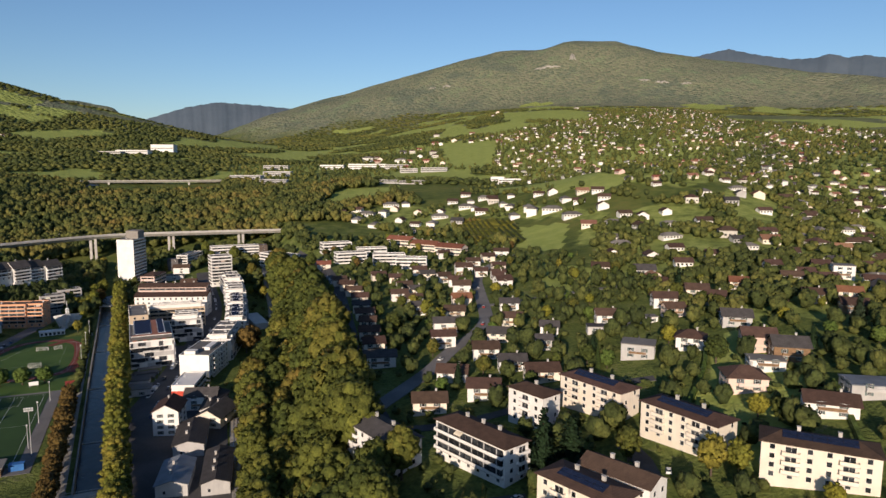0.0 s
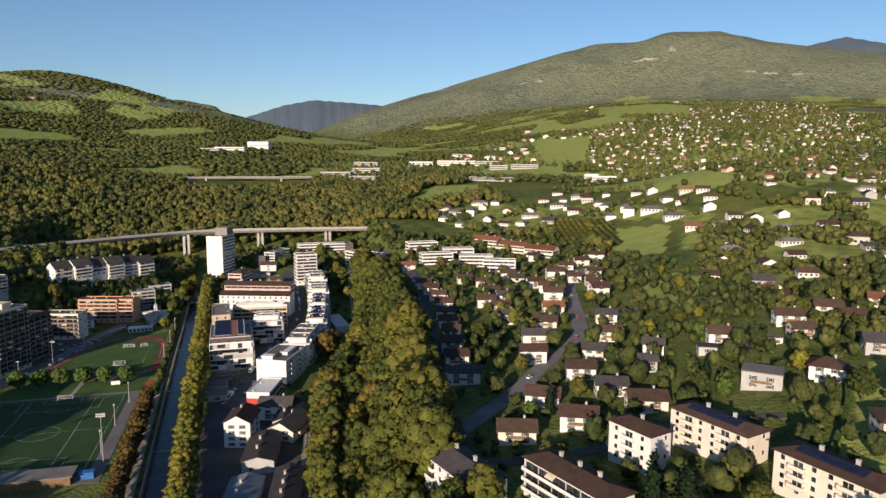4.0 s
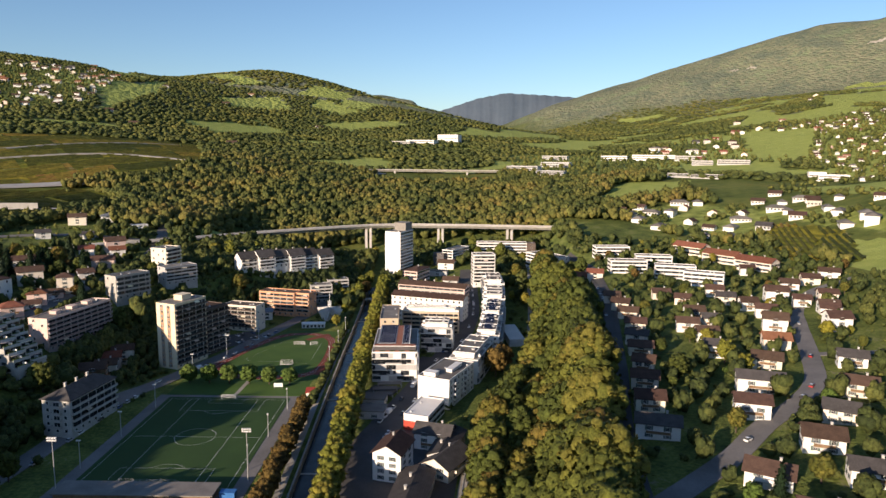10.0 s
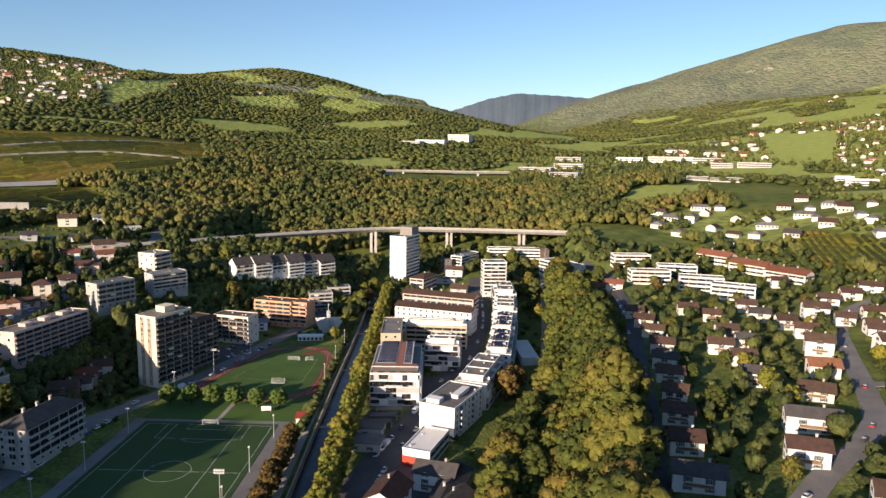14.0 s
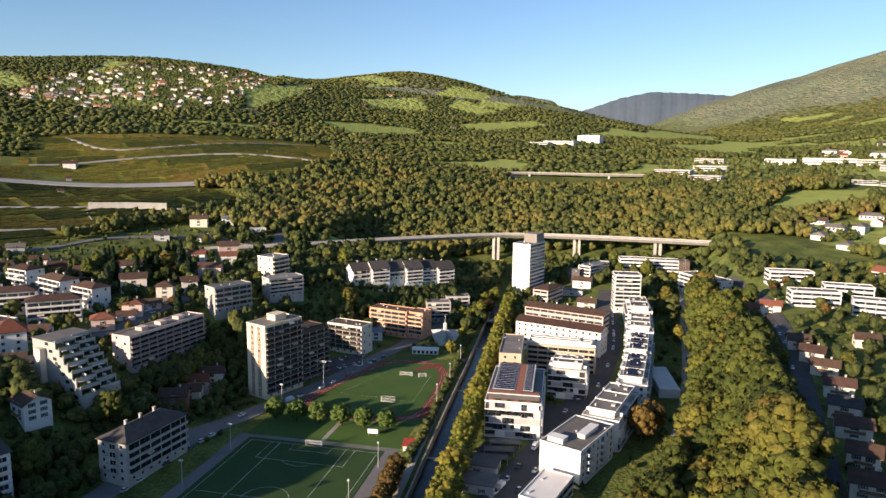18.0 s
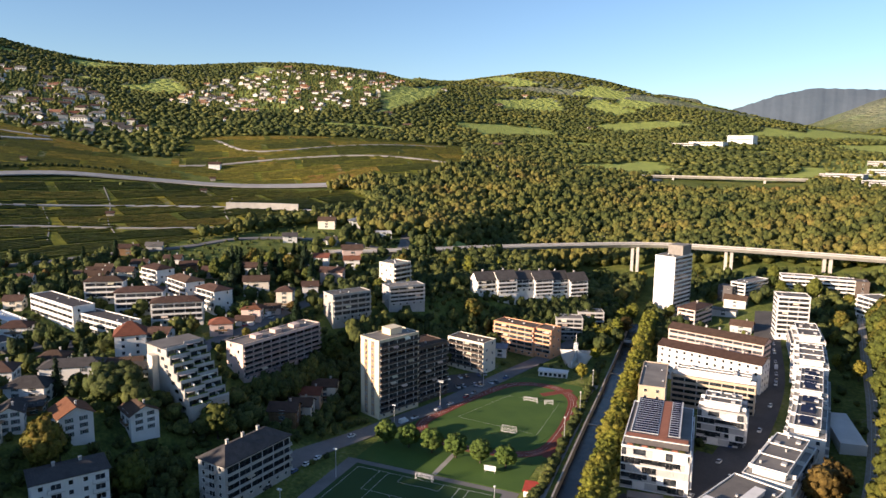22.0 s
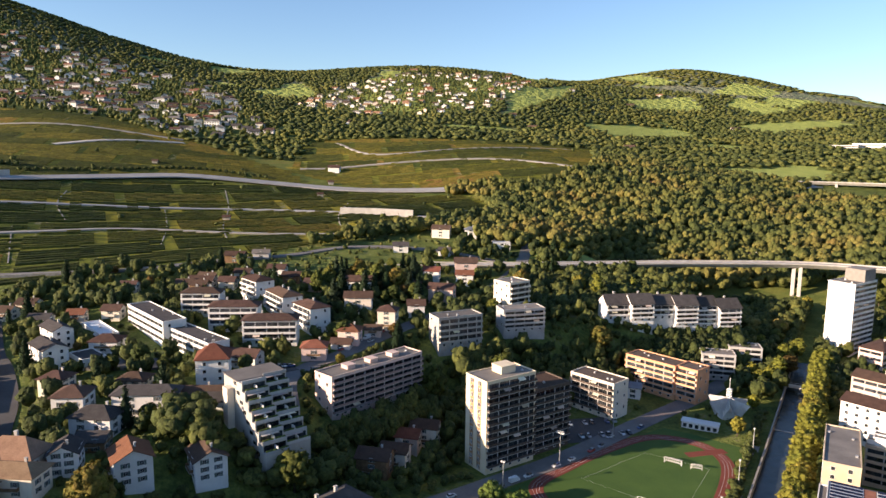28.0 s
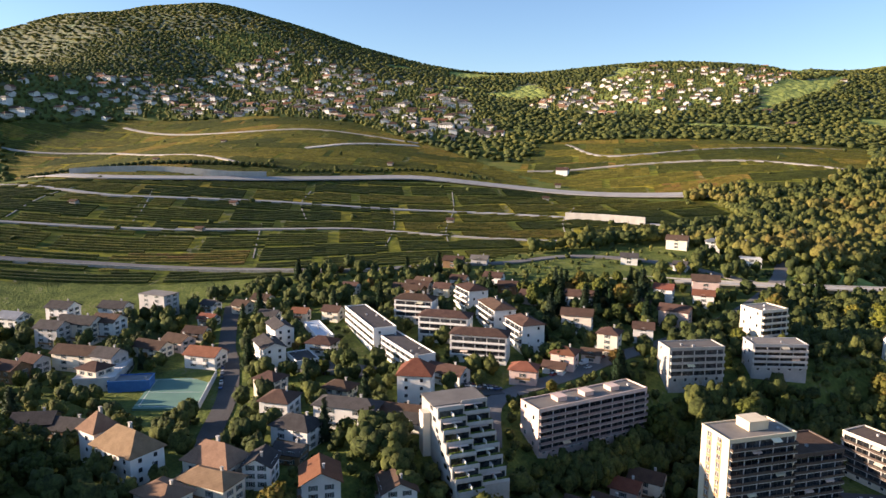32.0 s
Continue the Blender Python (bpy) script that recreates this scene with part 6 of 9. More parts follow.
block(99.5, 725.6, 0, 8, 12, 12, 4, "brown brick end house of the row", M_BROWNP, sides=("few", "few", "", ""))
block(13.2, 710.4, 62, 8, 11, 11, 4, "dark brick end house of the row", M_DARKW, sides=("few", "few", "", "few"))
block(107.9, 670.0, -60, 40, 16, 15, 5, "white curved block of flats with long balconies", M_WHITE, sides=B4)
for _x, _y, _r, _w in ((154.4, 632.6, 4, 28), (154.2, 579.0, 0, 27), (179.2, 599.0, -8, 27), (184.0, 561.9, -14, 28), (195.7, 536.5, -25, 26)):
    block(_x, _y, _r, _w, 11, 9, 3, "white flat-roofed row of flats", M_WHITE, sides=("band", "win", "", "win"), group="flat-roofed white blocks")
for _x, _y in ((228.1, 654.6), (240.3, 617.9), (251.9, 582.5)):
    block(_x, _y, -52, 28, 13, 7, 2, "row of houses with orange tiled roof", M_CREAM, "gable", M_TILE_O, sides=W4, rise=3.2, name="row_house", group="orange-roofed rows")

# houses along the wood street and the hill road
house(122, 490, -7, 9.3, 8.1, M_CREAM, M_TILE_B, 5.0, 2, "gable", "cream rendered house with a brown tiled gabled roof")
house(123, 471, -23, 9.8, 8.1, M_CREAM, M_TILE_B, 5.4, 2, "gable", "cream rendered house with a brown tiled gabled roof")
house(123, 454, -20, 10.6, 7.7, M_CREAM, M_TILE_B, 4.6, 2, "gable", "cream rendered house with a brown tiled gabled roof")
house(120, 428, -14, 10.4, 8.0, M_CREAM, M_TILE_B, 5.4, 2, "gable", "cream rendered house with a brown tiled gabled roof")
house(115, 406, -20, 10.2, 7.6, M_CREAM, M_SLATE, 5.4, 2, "gable", "cream rendered house with a dark slate gabled roof")
house(112, 389, -11, 10.8, 7.9, M_CREAM, M_TILE_B, 4.6, 2, "gable", "cream rendered house with a brown tiled gabled roof")
house(107, 365, -22, 8.9, 8.3, M_CREAM, M_TILE_B, 5.4, 2, "gable", "cream rendered house with a brown tiled gabled roof")
house(102, 346, -14, 10.5, 8.4, M_CREAM, M_TILE_B, 5.0, 2, "gable", "cream rendered house with a brown tiled gabled roof")
house(97, 322, -9, 10.4, 8.5, M_CREAM, M_TILE_B, 5.4, 2, "gable", "cream rendered house with a brown tiled gabled roof")
house(93, 298, -15, 14.4, 8.1, M_WHITE, M_SLATE, 5.6, 2, "gable", "white rendered house with a dark slate gabled roof")
house(155, 499, -7, 10.4, 8.1, M_CREAM, M_TILE_B, 4.6, 2, "gable", "cream rendered house with a brown tiled gabled roof")
house(164, 485, -18, 9.0, 7.6, M_CREAM, M_TILE_B, 4.6, 2, "gable", "cream rendered house with a brown tiled gabled roof")
house(191, 505, -15, 10.3, 8.3, M_WHITE, M_TILE_B, 5.0, 2, "gable", "white rendered house with a brown tiled gabled roof")
house(189, 483, -12, 10.6, 8.1, M_CREAM, M_SLATE, 5.4, 2, "gable", "cream rendered house with a dark slate gabled roof")
house(159, 451, -7, 10.1, 8.5, M_WHITE, M_TILE_B, 5.4, 2, "gable", "white rendered house with a brown tiled gabled roof")
house(162, 434, -11, 8.9, 7.7, M_CREAM, M_SLATE, 5.4, 2, "gable", "cream rendered house with a dark slate gabled roof")
house(196, 467, -7, 9.2, 8.4, M_WHITE, M_TILE_B, 5.4, 2, "gable", "white rendered house with a brown tiled gabled roof")
house(220, 484, -13, 12.6, 9.9, M_WHITE, M_TILE_B, 7.0, 3, "gable", "white rendered house with a brown tiled gabled roof")
house(198, 449, -18, 10.4, 7.7, M_WHITE, M_TILE_B, 5.4, 2, "gable", "white rendered house with a brown tiled gabled roof")
house(190, 421, -21, 11.7, 9.9, M_WHITE, M_TILE_B, 7.0, 3, "gable", "white rendered house with a brown tiled gabled roof")
house(176, 390, -14, 11.7, 9.0, M_CREAM, M_TILE_O, 5.5, 2, "gable", "cream rendered house with a orange tiled gabled roof")
house(151, 410, -9, 10.2, 8.0, M_WHITE, M_TILE_B, 5.0, 2, "gable", "white rendered house with a brown tiled gabled roof")
house(145, 383, -16, 9.9, 8.1, M_WHITE, M_SLATE, 6.0, 2, "gable", "white rendered house with a dark slate gabled roof")
house(160, 364, -23, 11.7, 9.0, M_CREAM, M_TILE_B, 4.6, 2, "gable", "cream rendered house with a brown tiled gabled roof")
house(144, 335, -15, 17.1, 8.1, M_WHITE, M_SLATE, 6.0, 2, "gable", "white rendered house with a dark slate gabled roof")
house(130, 310, -16, 11.7, 8.1, M_WHITE, M_TILE_B, 6.5, 2, "gable", "white rendered house with a brown tiled gabled roof")
house(278, 532, -22, 12.6, 8.1, M_WHITE, M_TILE_B, 4.6, 2, "gable", "white rendered house with a brown tiled gabled roof")
house(245, 473, -12, 10.2, 7.5, M_CREAM, M_TILE_B, 5.4, 2, "gable", "cream rendered house with a brown tiled gabled roof")
house(232, 448, -14, 10.0, 8.5, M_WHITE, M_TILE_B, 5.0, 2, "gable", "white rendered house with a brown tiled gabled roof")
house(218, 414, -5, 10.8, 9.9, M_WHITE, M_TILE_B, 7.0, 3, "gable", "white rendered house with a brown tiled gabled roof")
house(238, 567, -13, 9.5, 7.5, M_WHITE, M_TILE_B, 5.4, 2, "gable", "white rendered house with a brown tiled gabled roof")
house(259, 520, -12, 10.9, 8.6, M_CREAM, M_TILE_B, 5.0, 2, "gable", "cream rendered house with a brown tiled gabled roof")
house(227, 467, -17, 9.1, 7.5, M_WHITE, M_TILE_B, 5.0, 2, "gable", "white rendered house with a brown tiled gabled roof")
house(241, 511, -16, 10.9, 8.5, M_WHITE, M_TILE_B, 5.0, 2, "gable", "white rendered house with a brown tiled gabled roof")
house(147, 427, -11, 10.7, 7.9, M_WHITE, M_TILE_B, 5.4, 2, "gable", "white rendered house with a brown tiled gabled roof")

# houses east of the hill road
house(228, 439, -26, 9.0, 8.6, M_WHITE, M_TILE_B, 5.4, 2, "gable", "white rendered house with a brown tiled gabled roof")
house(192, 356, -22, 10.8, 8.1, M_WHITE, M_SLATE, 5.0, 2, "gable", "white rendered house with a dark slate gabled roof")
house(175, 322, -25, 11.7, 8.1, M_CREAM, M_TILE_B, 5.4, 2, "gable", "cream rendered house with a brown tiled gabled roof")
house(156, 300, -31, 10.5, 8.6, M_CREAM, M_SLATE, 5.0, 2, "gable", "cream rendered house with a dark slate gabled roof")
house(139, 280, -20, 11.7, 9.0, M_WHITE, M_TILE_B, 5.4, 2, "gable", "white rendered house with a brown tiled gabled roof")
house(114, 261, -30, 12.6, 9.0, M_WHITE, M_TILE_B, 4.6, 2, "gable", "white rendered house with a brown tiled gabled roof")
house(116, 235, -25, 12.6, 9.0, M_WHITE, M_TILE_B, 5.4, 2, "gable", "white rendered house with a brown tiled gabled roof")
house(93, 235, -19, 12.6, 9.0, M_CREAM, M_TILE_B, 5.0, 2, "gable", "cream rendered house with a brown tiled gabled roof")
house(140, 256, -20, 11.7, 8.1, M_WHITE, M_SLATE, 5.0, 2, "gable", "white rendered house with a dark slate gabled roof")
house(143, 236, -18, 13.5, 9.0, M_CREAM, M_TILE_B, 5.0, 2, "gable", "cream rendered house with a brown tiled gabled roof")
house(179, 289, -31, 8.8, 7.5, M_WHITE, M_SLATE, 5.4, 2, "gable", "white rendered house with a dark slate gabled roof")
house(210, 283, -26, 12.6, 9.0, M_WHITE, M_TILE_B, 5.0, 2, "gable", "white rendered house with a brown tiled gabled roof")
house(248, 286, -26, 12.6, 9.0, M_WHITE, M_TILE_B, 5.0, 2, "gable", "white rendered house with a brown tiled gabled roof")
house(165, 271, -25, 7.2, 6.3, M_GREYW, M_SLATE, 5.4, 2, "gable", "grey rendered house with a dark slate gabled roof")
house(236, 265, -16, 9.6, 7.8, M_PINK, M_TILE_B, 5.0, 2, "gable", "pinkish rendered house with a brown tiled gabled roof")
house(198, 273, -26, 12.6, 6.3, M_GREYW, M_SLATE, 3.0, 1, "flat", "grey rendered house with a dark slate roof")
house(222, 267, -17, 8.1, 5.4, M_WHITE, M_FLAT, 3.0, 1, "flat", "white rendered house with a flat gravel roof")

# villas above the cream apartment houses
house(269, 285, -34, 11.7, 9.0, M_CREAM, M_TILE_B, 5.4, 2, "gable", "cream rendered house with a brown tiled gabled roof")
house(265, 267, -43, 9.5, 7.7, M_CREAM, M_TILE_B, 5.0, 2, "gable", "cream rendered house with a brown tiled gabled roof")
house(243, 232, -35, 12.6, 9.9, M_GREYW, M_SLATE, 4.6, 2, "gable", "grey rendered house with a dark slate gabled roof")
house(223, 201, -35, 12.6, 9.9, M_PINK, M_TILE_B, 6.5, 2, "gable", "pinkish rendered house with a brown tiled gabled roof")
house(208, 222, -45, 11.7, 9.9, M_WHITE, M_TILE_B, 5.0, 2, "hip", "white rendered house with a brown tiled hipped roof")
house(223, 186, -36, 12.6, 10.8, M_WOOD, M_SLATE, 6.0, 2, "gable", "dark timber-clad house with a dark slate gabled roof")
house(191, 177, -30, 13.5, 11.7, M_PINK, M_TILE_B, 5.0, 2, "hip", "pinkish rendered house with a brown tiled hipped roof")
house(209, 184, -35, 12.6, 8.1, M_WHITE, M_FLAT, 4.0, 2, "flat", "white rendered house with a flat gravel roof")
house(195, 146, -43, 15.3, 9.0, M_WHITE, M_TILE_B, 4.5, 2, "gable", "white rendered house with a brown tiled gabled roof")
house(217, 147, -32, 18.0, 10.8, M_GREYW, M_METAL, 4.0, 2, "flat", "grey rendered house with a grey metal roof")
house(187, 230, -43, 13.5, 10.8, M_GREYW, M_FLAT, 6.0, 2, "flat", "grey rendered house with a flat gravel roof")
house(298, 284, -41, 9.1, 8.0, M_CREAM, M_TILE_O, 4.6, 2, "gable", "cream rendered house with a orange tiled gabled roof")
house(299, 237, -41, 10.6, 8.1, M_CREAM, M_TILE_B, 5.0, 2, "gable", "cream rendered house with a brown tiled gabled roof")
house(316, 231, -41, 10.6, 7.5, M_CREAM, M_TILE_O, 5.4, 2, "gable", "cream rendered house with a orange tiled gabled roof")
house(295, 213, -39, 10.8, 9.0, M_WOOD, M_TILE_B, 4.6, 2, "gable", "dark timber-clad house with a brown tiled gabled roof")
house(377, 281, -38, 11.7, 9.0, M_WHITE, M_FLAT, 8.0, 3, "flat", "white rendered house with a flat gravel roof")
house(328, 275, -39, 10.7, 8.0, M_WHITE, M_TILE_B, 5.4, 2, "gable", "white rendered house with a brown tiled gabled roof")
house(371, 257, -44, 9.7, 7.9, M_WHITE, M_TILE_B, 5.0, 2, "gable", "white rendered house with a brown tiled gabled roof")
house(350, 308, -29, 8.8, 8.5, M_CREAM, M_TILE_B, 5.4, 2, "gable", "cream rendered house with a brown tiled gabled roof")
house(382, 300, -43, 9.8, 8.5, M_CREAM, M_TILE_B, 5.4, 2, "gable", "cream rendered house with a brown tiled gabled roof")

# west terrace, lower town
house(-330, 301, 30, 10.8, 9.0, M_CREAM, M_TILE_B, 8.0, 3, "hip", "cream rendered house with a brown tiled hipped roof")
house(-283, 274, 60, 12.6, 9.0, M_WOOD, M_SLATE, 6.0, 2, "gable", "dark timber-clad house with a dark slate gabled roof")
house(-274, 283, 40, 14.4, 9.0, M_WOOD, M_SLATE, 5.0, 2, "gable", "dark timber-clad house with a dark slate gabled roof")
house(-432, 305, 39, 13.5, 9.9, M_WHITE, M_SLATE, 8.0, 3, "gable", "white rendered house with a dark slate gabled roof")
house(-418, 328, 41, 14.4, 9.9, M_WHITE, M_SLATE, 8.0, 3, "gable", "white rendered house with a dark slate gabled roof")
house(-413, 349, 30, 18.0, 10.8, M_GREYW, M_FLAT, 12.0, 5, "flat", "grey rendered apartment house with a flat gravel roof")
house(-429, 282, 38, 12.6, 9.0, M_WHITE, M_METAL, 7.0, 3, "gable", "white rendered house with a grey metal gabled roof")
house(-395, 295, 40, 12.6, 9.9, M_GREYW, M_SLATE, 10.0, 4, "gable", "grey rendered apartment house with a dark slate gabled roof")
house(-396, 307, 40, 19.8, 10.8, M_CREAM, M_SLATE, 10.0, 4, "gable", "cream rendered apartment house with a dark slate gabled roof")
house(-391, 319, 40, 12.6, 10.8, M_WHITE, M_TILE_B, 10.0, 4, "gable", "white rendered apartment house with a brown tiled gabled roof")
house(-356, 300, 40, 21.6, 9.9, M_CREAM, M_TILE_B, 8.0, 3, "gable", "cream rendered house with a brown tiled gabled roof")
house(-342, 309, 35, 10.8, 9.9, M_GREYW, M_SLATE, 9.0, 3, "gable", "grey rendered apartment house with a dark slate gabled roof")
house(-362, 283, 31, 9.0, 8.1, M_GREYW, M_TILE_B, 6.0, 2, "gable", "grey rendered house with a brown tiled gabled roof")
house(-357, 274, 32, 10.8, 9.0, M_WOOD, M_TILE_B, 6.0, 2, "gable", "dark timber-clad house with a brown tiled gabled roof")
house(-354, 330, 30, 16.2, 9.0, M_CREAM, M_TILE_B, 5.0, 2, "gable", "cream rendered house with a brown tiled gabled roof")
house(-355, 342, 27, 12.6, 9.0, M_PINK, M_TILE_B, 5.0, 2, "gable", "pinkish rendered house with a brown tiled gabled roof")
house(-325, 345, 37, 15.3, 9.9, M_WHITE, M_TILE_O, 6.0, 2, "gable", "white rendered house with a orange tiled gabled roof")
house(-380, 365, 31, 9.0, 7.2, M_CREAM, M_TILE_O, 4.0, 2, "gable", "cream rendered house with a orange tiled gabled roof")
house(-400, 373, 27, 9.0, 7.2, M_WHITE, M_SLATE, 4.6, 2, "gable", "white rendered house with a dark slate gabled roof")
house(-362, 353, 42, 10.8, 8.2, M_CREAM, M_TILE_B, 4.6, 2, "gable", "cream rendered house with a brown tiled gabled roof")
house(-351, 404, 42, 8.1, 7.2, M_CREAM, M_TILE_O, 5.0, 2, "gable", "cream rendered house with a orange tiled gabled roof")
house(-304, 392, 36, 12.6, 9.9, M_WHITE, M_TILE_B, 5.0, 2, "hip", "white rendered house with a brown tiled hipped roof")
house(-275, 354, 26, 9.9, 9.0, M_CREAM, M_TILE_B, 7.0, 3, "hip", "cream rendered house with a brown tiled hipped roof")
house(-248, 346, 39, 10.8, 10.8, M_WHITE, M_TILE_B, 9.0, 3, "hip", "white rendered apartment house with a brown tiled hipped roof")
house(-227, 343, 29, 14.4, 10.8, M_WHITE, M_SLATE, 7.0, 3, "hip", "white rendered house with a dark slate hipped roof")
house(-253, 373, 31, 10.8, 9.0, M_CREAM, M_TILE_B, 5.0, 2, "hip", "cream rendered house with a brown tiled hipped roof")
house(-229, 363, 38, 22.5, 9.0, M_WHITE, M_SLATE, 8.0, 3, "hip", "white rendered house with a dark slate hipped roof")
house(-218, 377, 38, 16.2, 9.0, M_PINK, M_TILE_B, 5.0, 2, "gable", "pinkish rendered house with a brown tiled gabled roof")
house(-208, 322, -40, 9.0, 8.1, M_WHITE, M_SLATE, 7.0, 3, "gable", "white rendered house with a dark slate gabled roof")
house(-194, 334, -25, 11.7, 10.8, M_WHITE, M_TILE_O, 8.0, 3, "gable", "white rendered house with a orange tiled gabled roof")
house(-183, 353, -25, 11.7, 9.9, M_WHITE, M_TILE_B, 7.0, 3, "gable", "white rendered house with a brown tiled gabled roof")
house(-207, 307, 30, 16.2, 9.0, M_CREAM, M_TILE_T, 6.0, 2, "hip", "cream rendered house with a old tan tiled hipped roof")
house(-216, 335, 38, 9.0, 7.2, M_WOOD, M_SLATE, 4.0, 2, "gable", "dark timber-clad house with a dark slate gabled roof")
house(-207, 378, 35, 12.6, 7.2, M_WHITE, M_SLATE, 4.0, 2, "gable", "white rendered house with a dark slate gabled roof")

# west terrace, upper town
house(-219, 463, 28, 9.9, 9.0, M_PINK, M_TILE_O, 7.0, 3, "hip", "pinkish rendered house with a orange tiled hipped roof")
house(-219, 439, 38, 10.8, 9.0, M_PINK, M_TILE_O, 6.0, 2, "hip", "pinkish rendered house with a orange tiled hipped roof")
house(-217, 478, 32, 8.1, 6.3, M_PINK, M_TILE_B, 4.0, 2, "gable", "pinkish rendered house with a brown tiled gabled roof")
house(-218, 456, 27, 9.0, 6.3, M_WHITE, M_TILE_B, 3.0, 1, "gable", "white rendered house with a brown tiled gabled roof")
house(-218, 491, 26, 9.0, 9.0, M_CREAM, M_TILE_B, 10.0, 4, "hip", "cream rendered apartment house with a brown tiled hipped roof")
house(-219, 517, 37, 9.0, 8.1, M_WHITE, M_TILE_B, 7.0, 3, "gable", "white rendered house with a brown tiled gabled roof")
house(-265, 524, 30, 14.4, 9.0, M_WHITE, M_TILE_B, 9.0, 3, "gable", "white rendered apartment house with a brown tiled gabled roof")
house(-246, 501, 35, 14.4, 9.0, M_CREAM, M_TILE_B, 9.0, 3, "gable", "cream rendered apartment house with a brown tiled gabled roof")
house(-289, 513, 27, 12.6, 8.1, M_PINK, M_TILE_B, 5.0, 2, "gable", "pinkish rendered house with a brown tiled gabled roof")
house(-222, 547, 20, 14.4, 9.0, M_PINK, M_TILE_B, 9.0, 3, "gable", "pinkish rendered apartment house with a brown tiled gabled roof")
house(-249, 576, 25, 9.9, 8.1, M_WHITE, M_TILE_O, 8.0, 3, "gable", "white rendered house with a orange tiled gabled roof")
house(-232, 588, 31, 10.8, 8.1, M_WHITE, M_TILE_O, 7.0, 3, "gable", "white rendered house with a orange tiled gabled roof")
house(-243, 607, 36, 14.4, 9.9, M_PINK, M_TILE_B, 9.0, 3, "gable", "pinkish rendered apartment house with a brown tiled gabled roof")
house(-313, 683, 24, 14.4, 9.9, M_CREAM, M_TILE_B, 7.0, 3, "gable", "cream rendered house with a brown tiled gabled roof")
house(-292, 694, 35, 9.0, 8.1, M_WHITE, M_METAL, 7.0, 3, "hip", "white rendered house with a grey metal hipped roof")
house(-274, 702, 38, 9.0, 8.1, M_WHITE, M_SLATE, 7.0, 3, "hip", "white rendered house with a dark slate hipped roof")
house(-310, 624, 36, 10.8, 8.1, M_WHITE, M_SLATE, 5.0, 2, "gable", "white rendered house with a dark slate gabled roof")
house(-257, 682, 36, 12.6, 9.9, M_WHITE, M_FLATL, 5.0, 2, "flat", "white rendered house with a flat pale roof")
house(-280, 638, 21, 8.1, 7.2, M_WHITE, M_SLATE, 4.0, 2, "gable", "white rendered house with a dark slate gabled roof")
house(-373, 524, 32, 12.6, 8.1, M_WOOD, M_TILE_B, 5.0, 2, "gable", "dark timber-clad house with a brown tiled gabled roof")
house(-368, 542, 37, 10.8, 7.2, M_GREYW, M_FLAT, 4.0, 2, "gable", "grey rendered house with a flat gravel gabled roof")
house(-350, 484, 22, 10.8, 7.2, M_WHITE, M_TILE_B, 4.0, 2, "gable", "white rendered house with a brown tiled gabled roof")
house(-336, 499, 30, 9.4, 7.7, M_WHITE, M_TILE_B, 5.4, 2, "gable", "white rendered house with a brown tiled gabled roof")
house(-329, 520, 30, 10.8, 8.1, M_WHITE, M_TILE_B, 4.6, 2, "gable", "white rendered house with a brown tiled gabled roof")
house(-311, 515, 35, 10.5, 7.4, M_WOOD, M_TILE_B, 4.6, 2, "gable", "dark timber-clad house with a brown tiled gabled roof")
house(-239, 415, 22, 16.2, 9.0, M_WHITE, M_TILE_B, 5.0, 2, "gable", "white rendered house with a brown tiled gabled roof")
house(-348, 466, 36, 8.9, 8.0, M_CREAM, M_TILE_B, 4.6, 2, "gable", "cream rendered house with a brown tiled gabled roof")
house(-338, 469, 24, 9.0, 8.0, M_WOOD, M_TILE_B, 5.0, 2, "gable", "dark timber-clad house with a brown tiled gabled roof")
house(-331, 483, 32, 9.0, 7.9, M_CREAM, M_TILE_B, 5.0, 2, "gable", "cream rendered house with a brown tiled gabled roof")
house(-247, 554, 27, 8.1, 7.2, M_CREAM, M_TILE_B, 4.0, 2, "gable", "cream rendered house with a brown tiled gabled roof")

# old town at the foot of the terrace
house(-206, 294, 20, 12.6, 9.0, M_CREAM, M_TILE_T, 6.0, 2, "hip", "cream rendered house with a old tan tiled hipped roof")
house(-340, 417, 34, 9.1, 8.1, M_CREAM, M_TILE_B, 5.4, 2, "gable", "cream rendered house with a brown tiled gabled roof")
house(-387, 398, 32, 10.1, 8.3, M_CREAM, M_TILE_B, 5.0, 2, "gable", "cream rendered house with a brown tiled gabled roof")
house(-386, 386, 28, 8.9, 8.5, M_CREAM, M_TILE_B, 4.6, 2, "gable", "cream rendered house with a brown tiled gabled roof")
house(-359, 390, 38, 9.9, 8.2, M_WHITE, M_SLATE, 5.0, 2, "gable", "white rendered house with a dark slate gabled roof")
house(-344, 475, 29, 14.4, 8.1, M_WHITE, M_TILE_B, 5.0, 2, "gable", "white rendered house with a brown tiled gabled roof")
house(-370, 445, 34, 8.8, 7.7, M_CREAM, M_TILE_B, 5.0, 2, "gable", "cream rendered house with a brown tiled gabled roof")

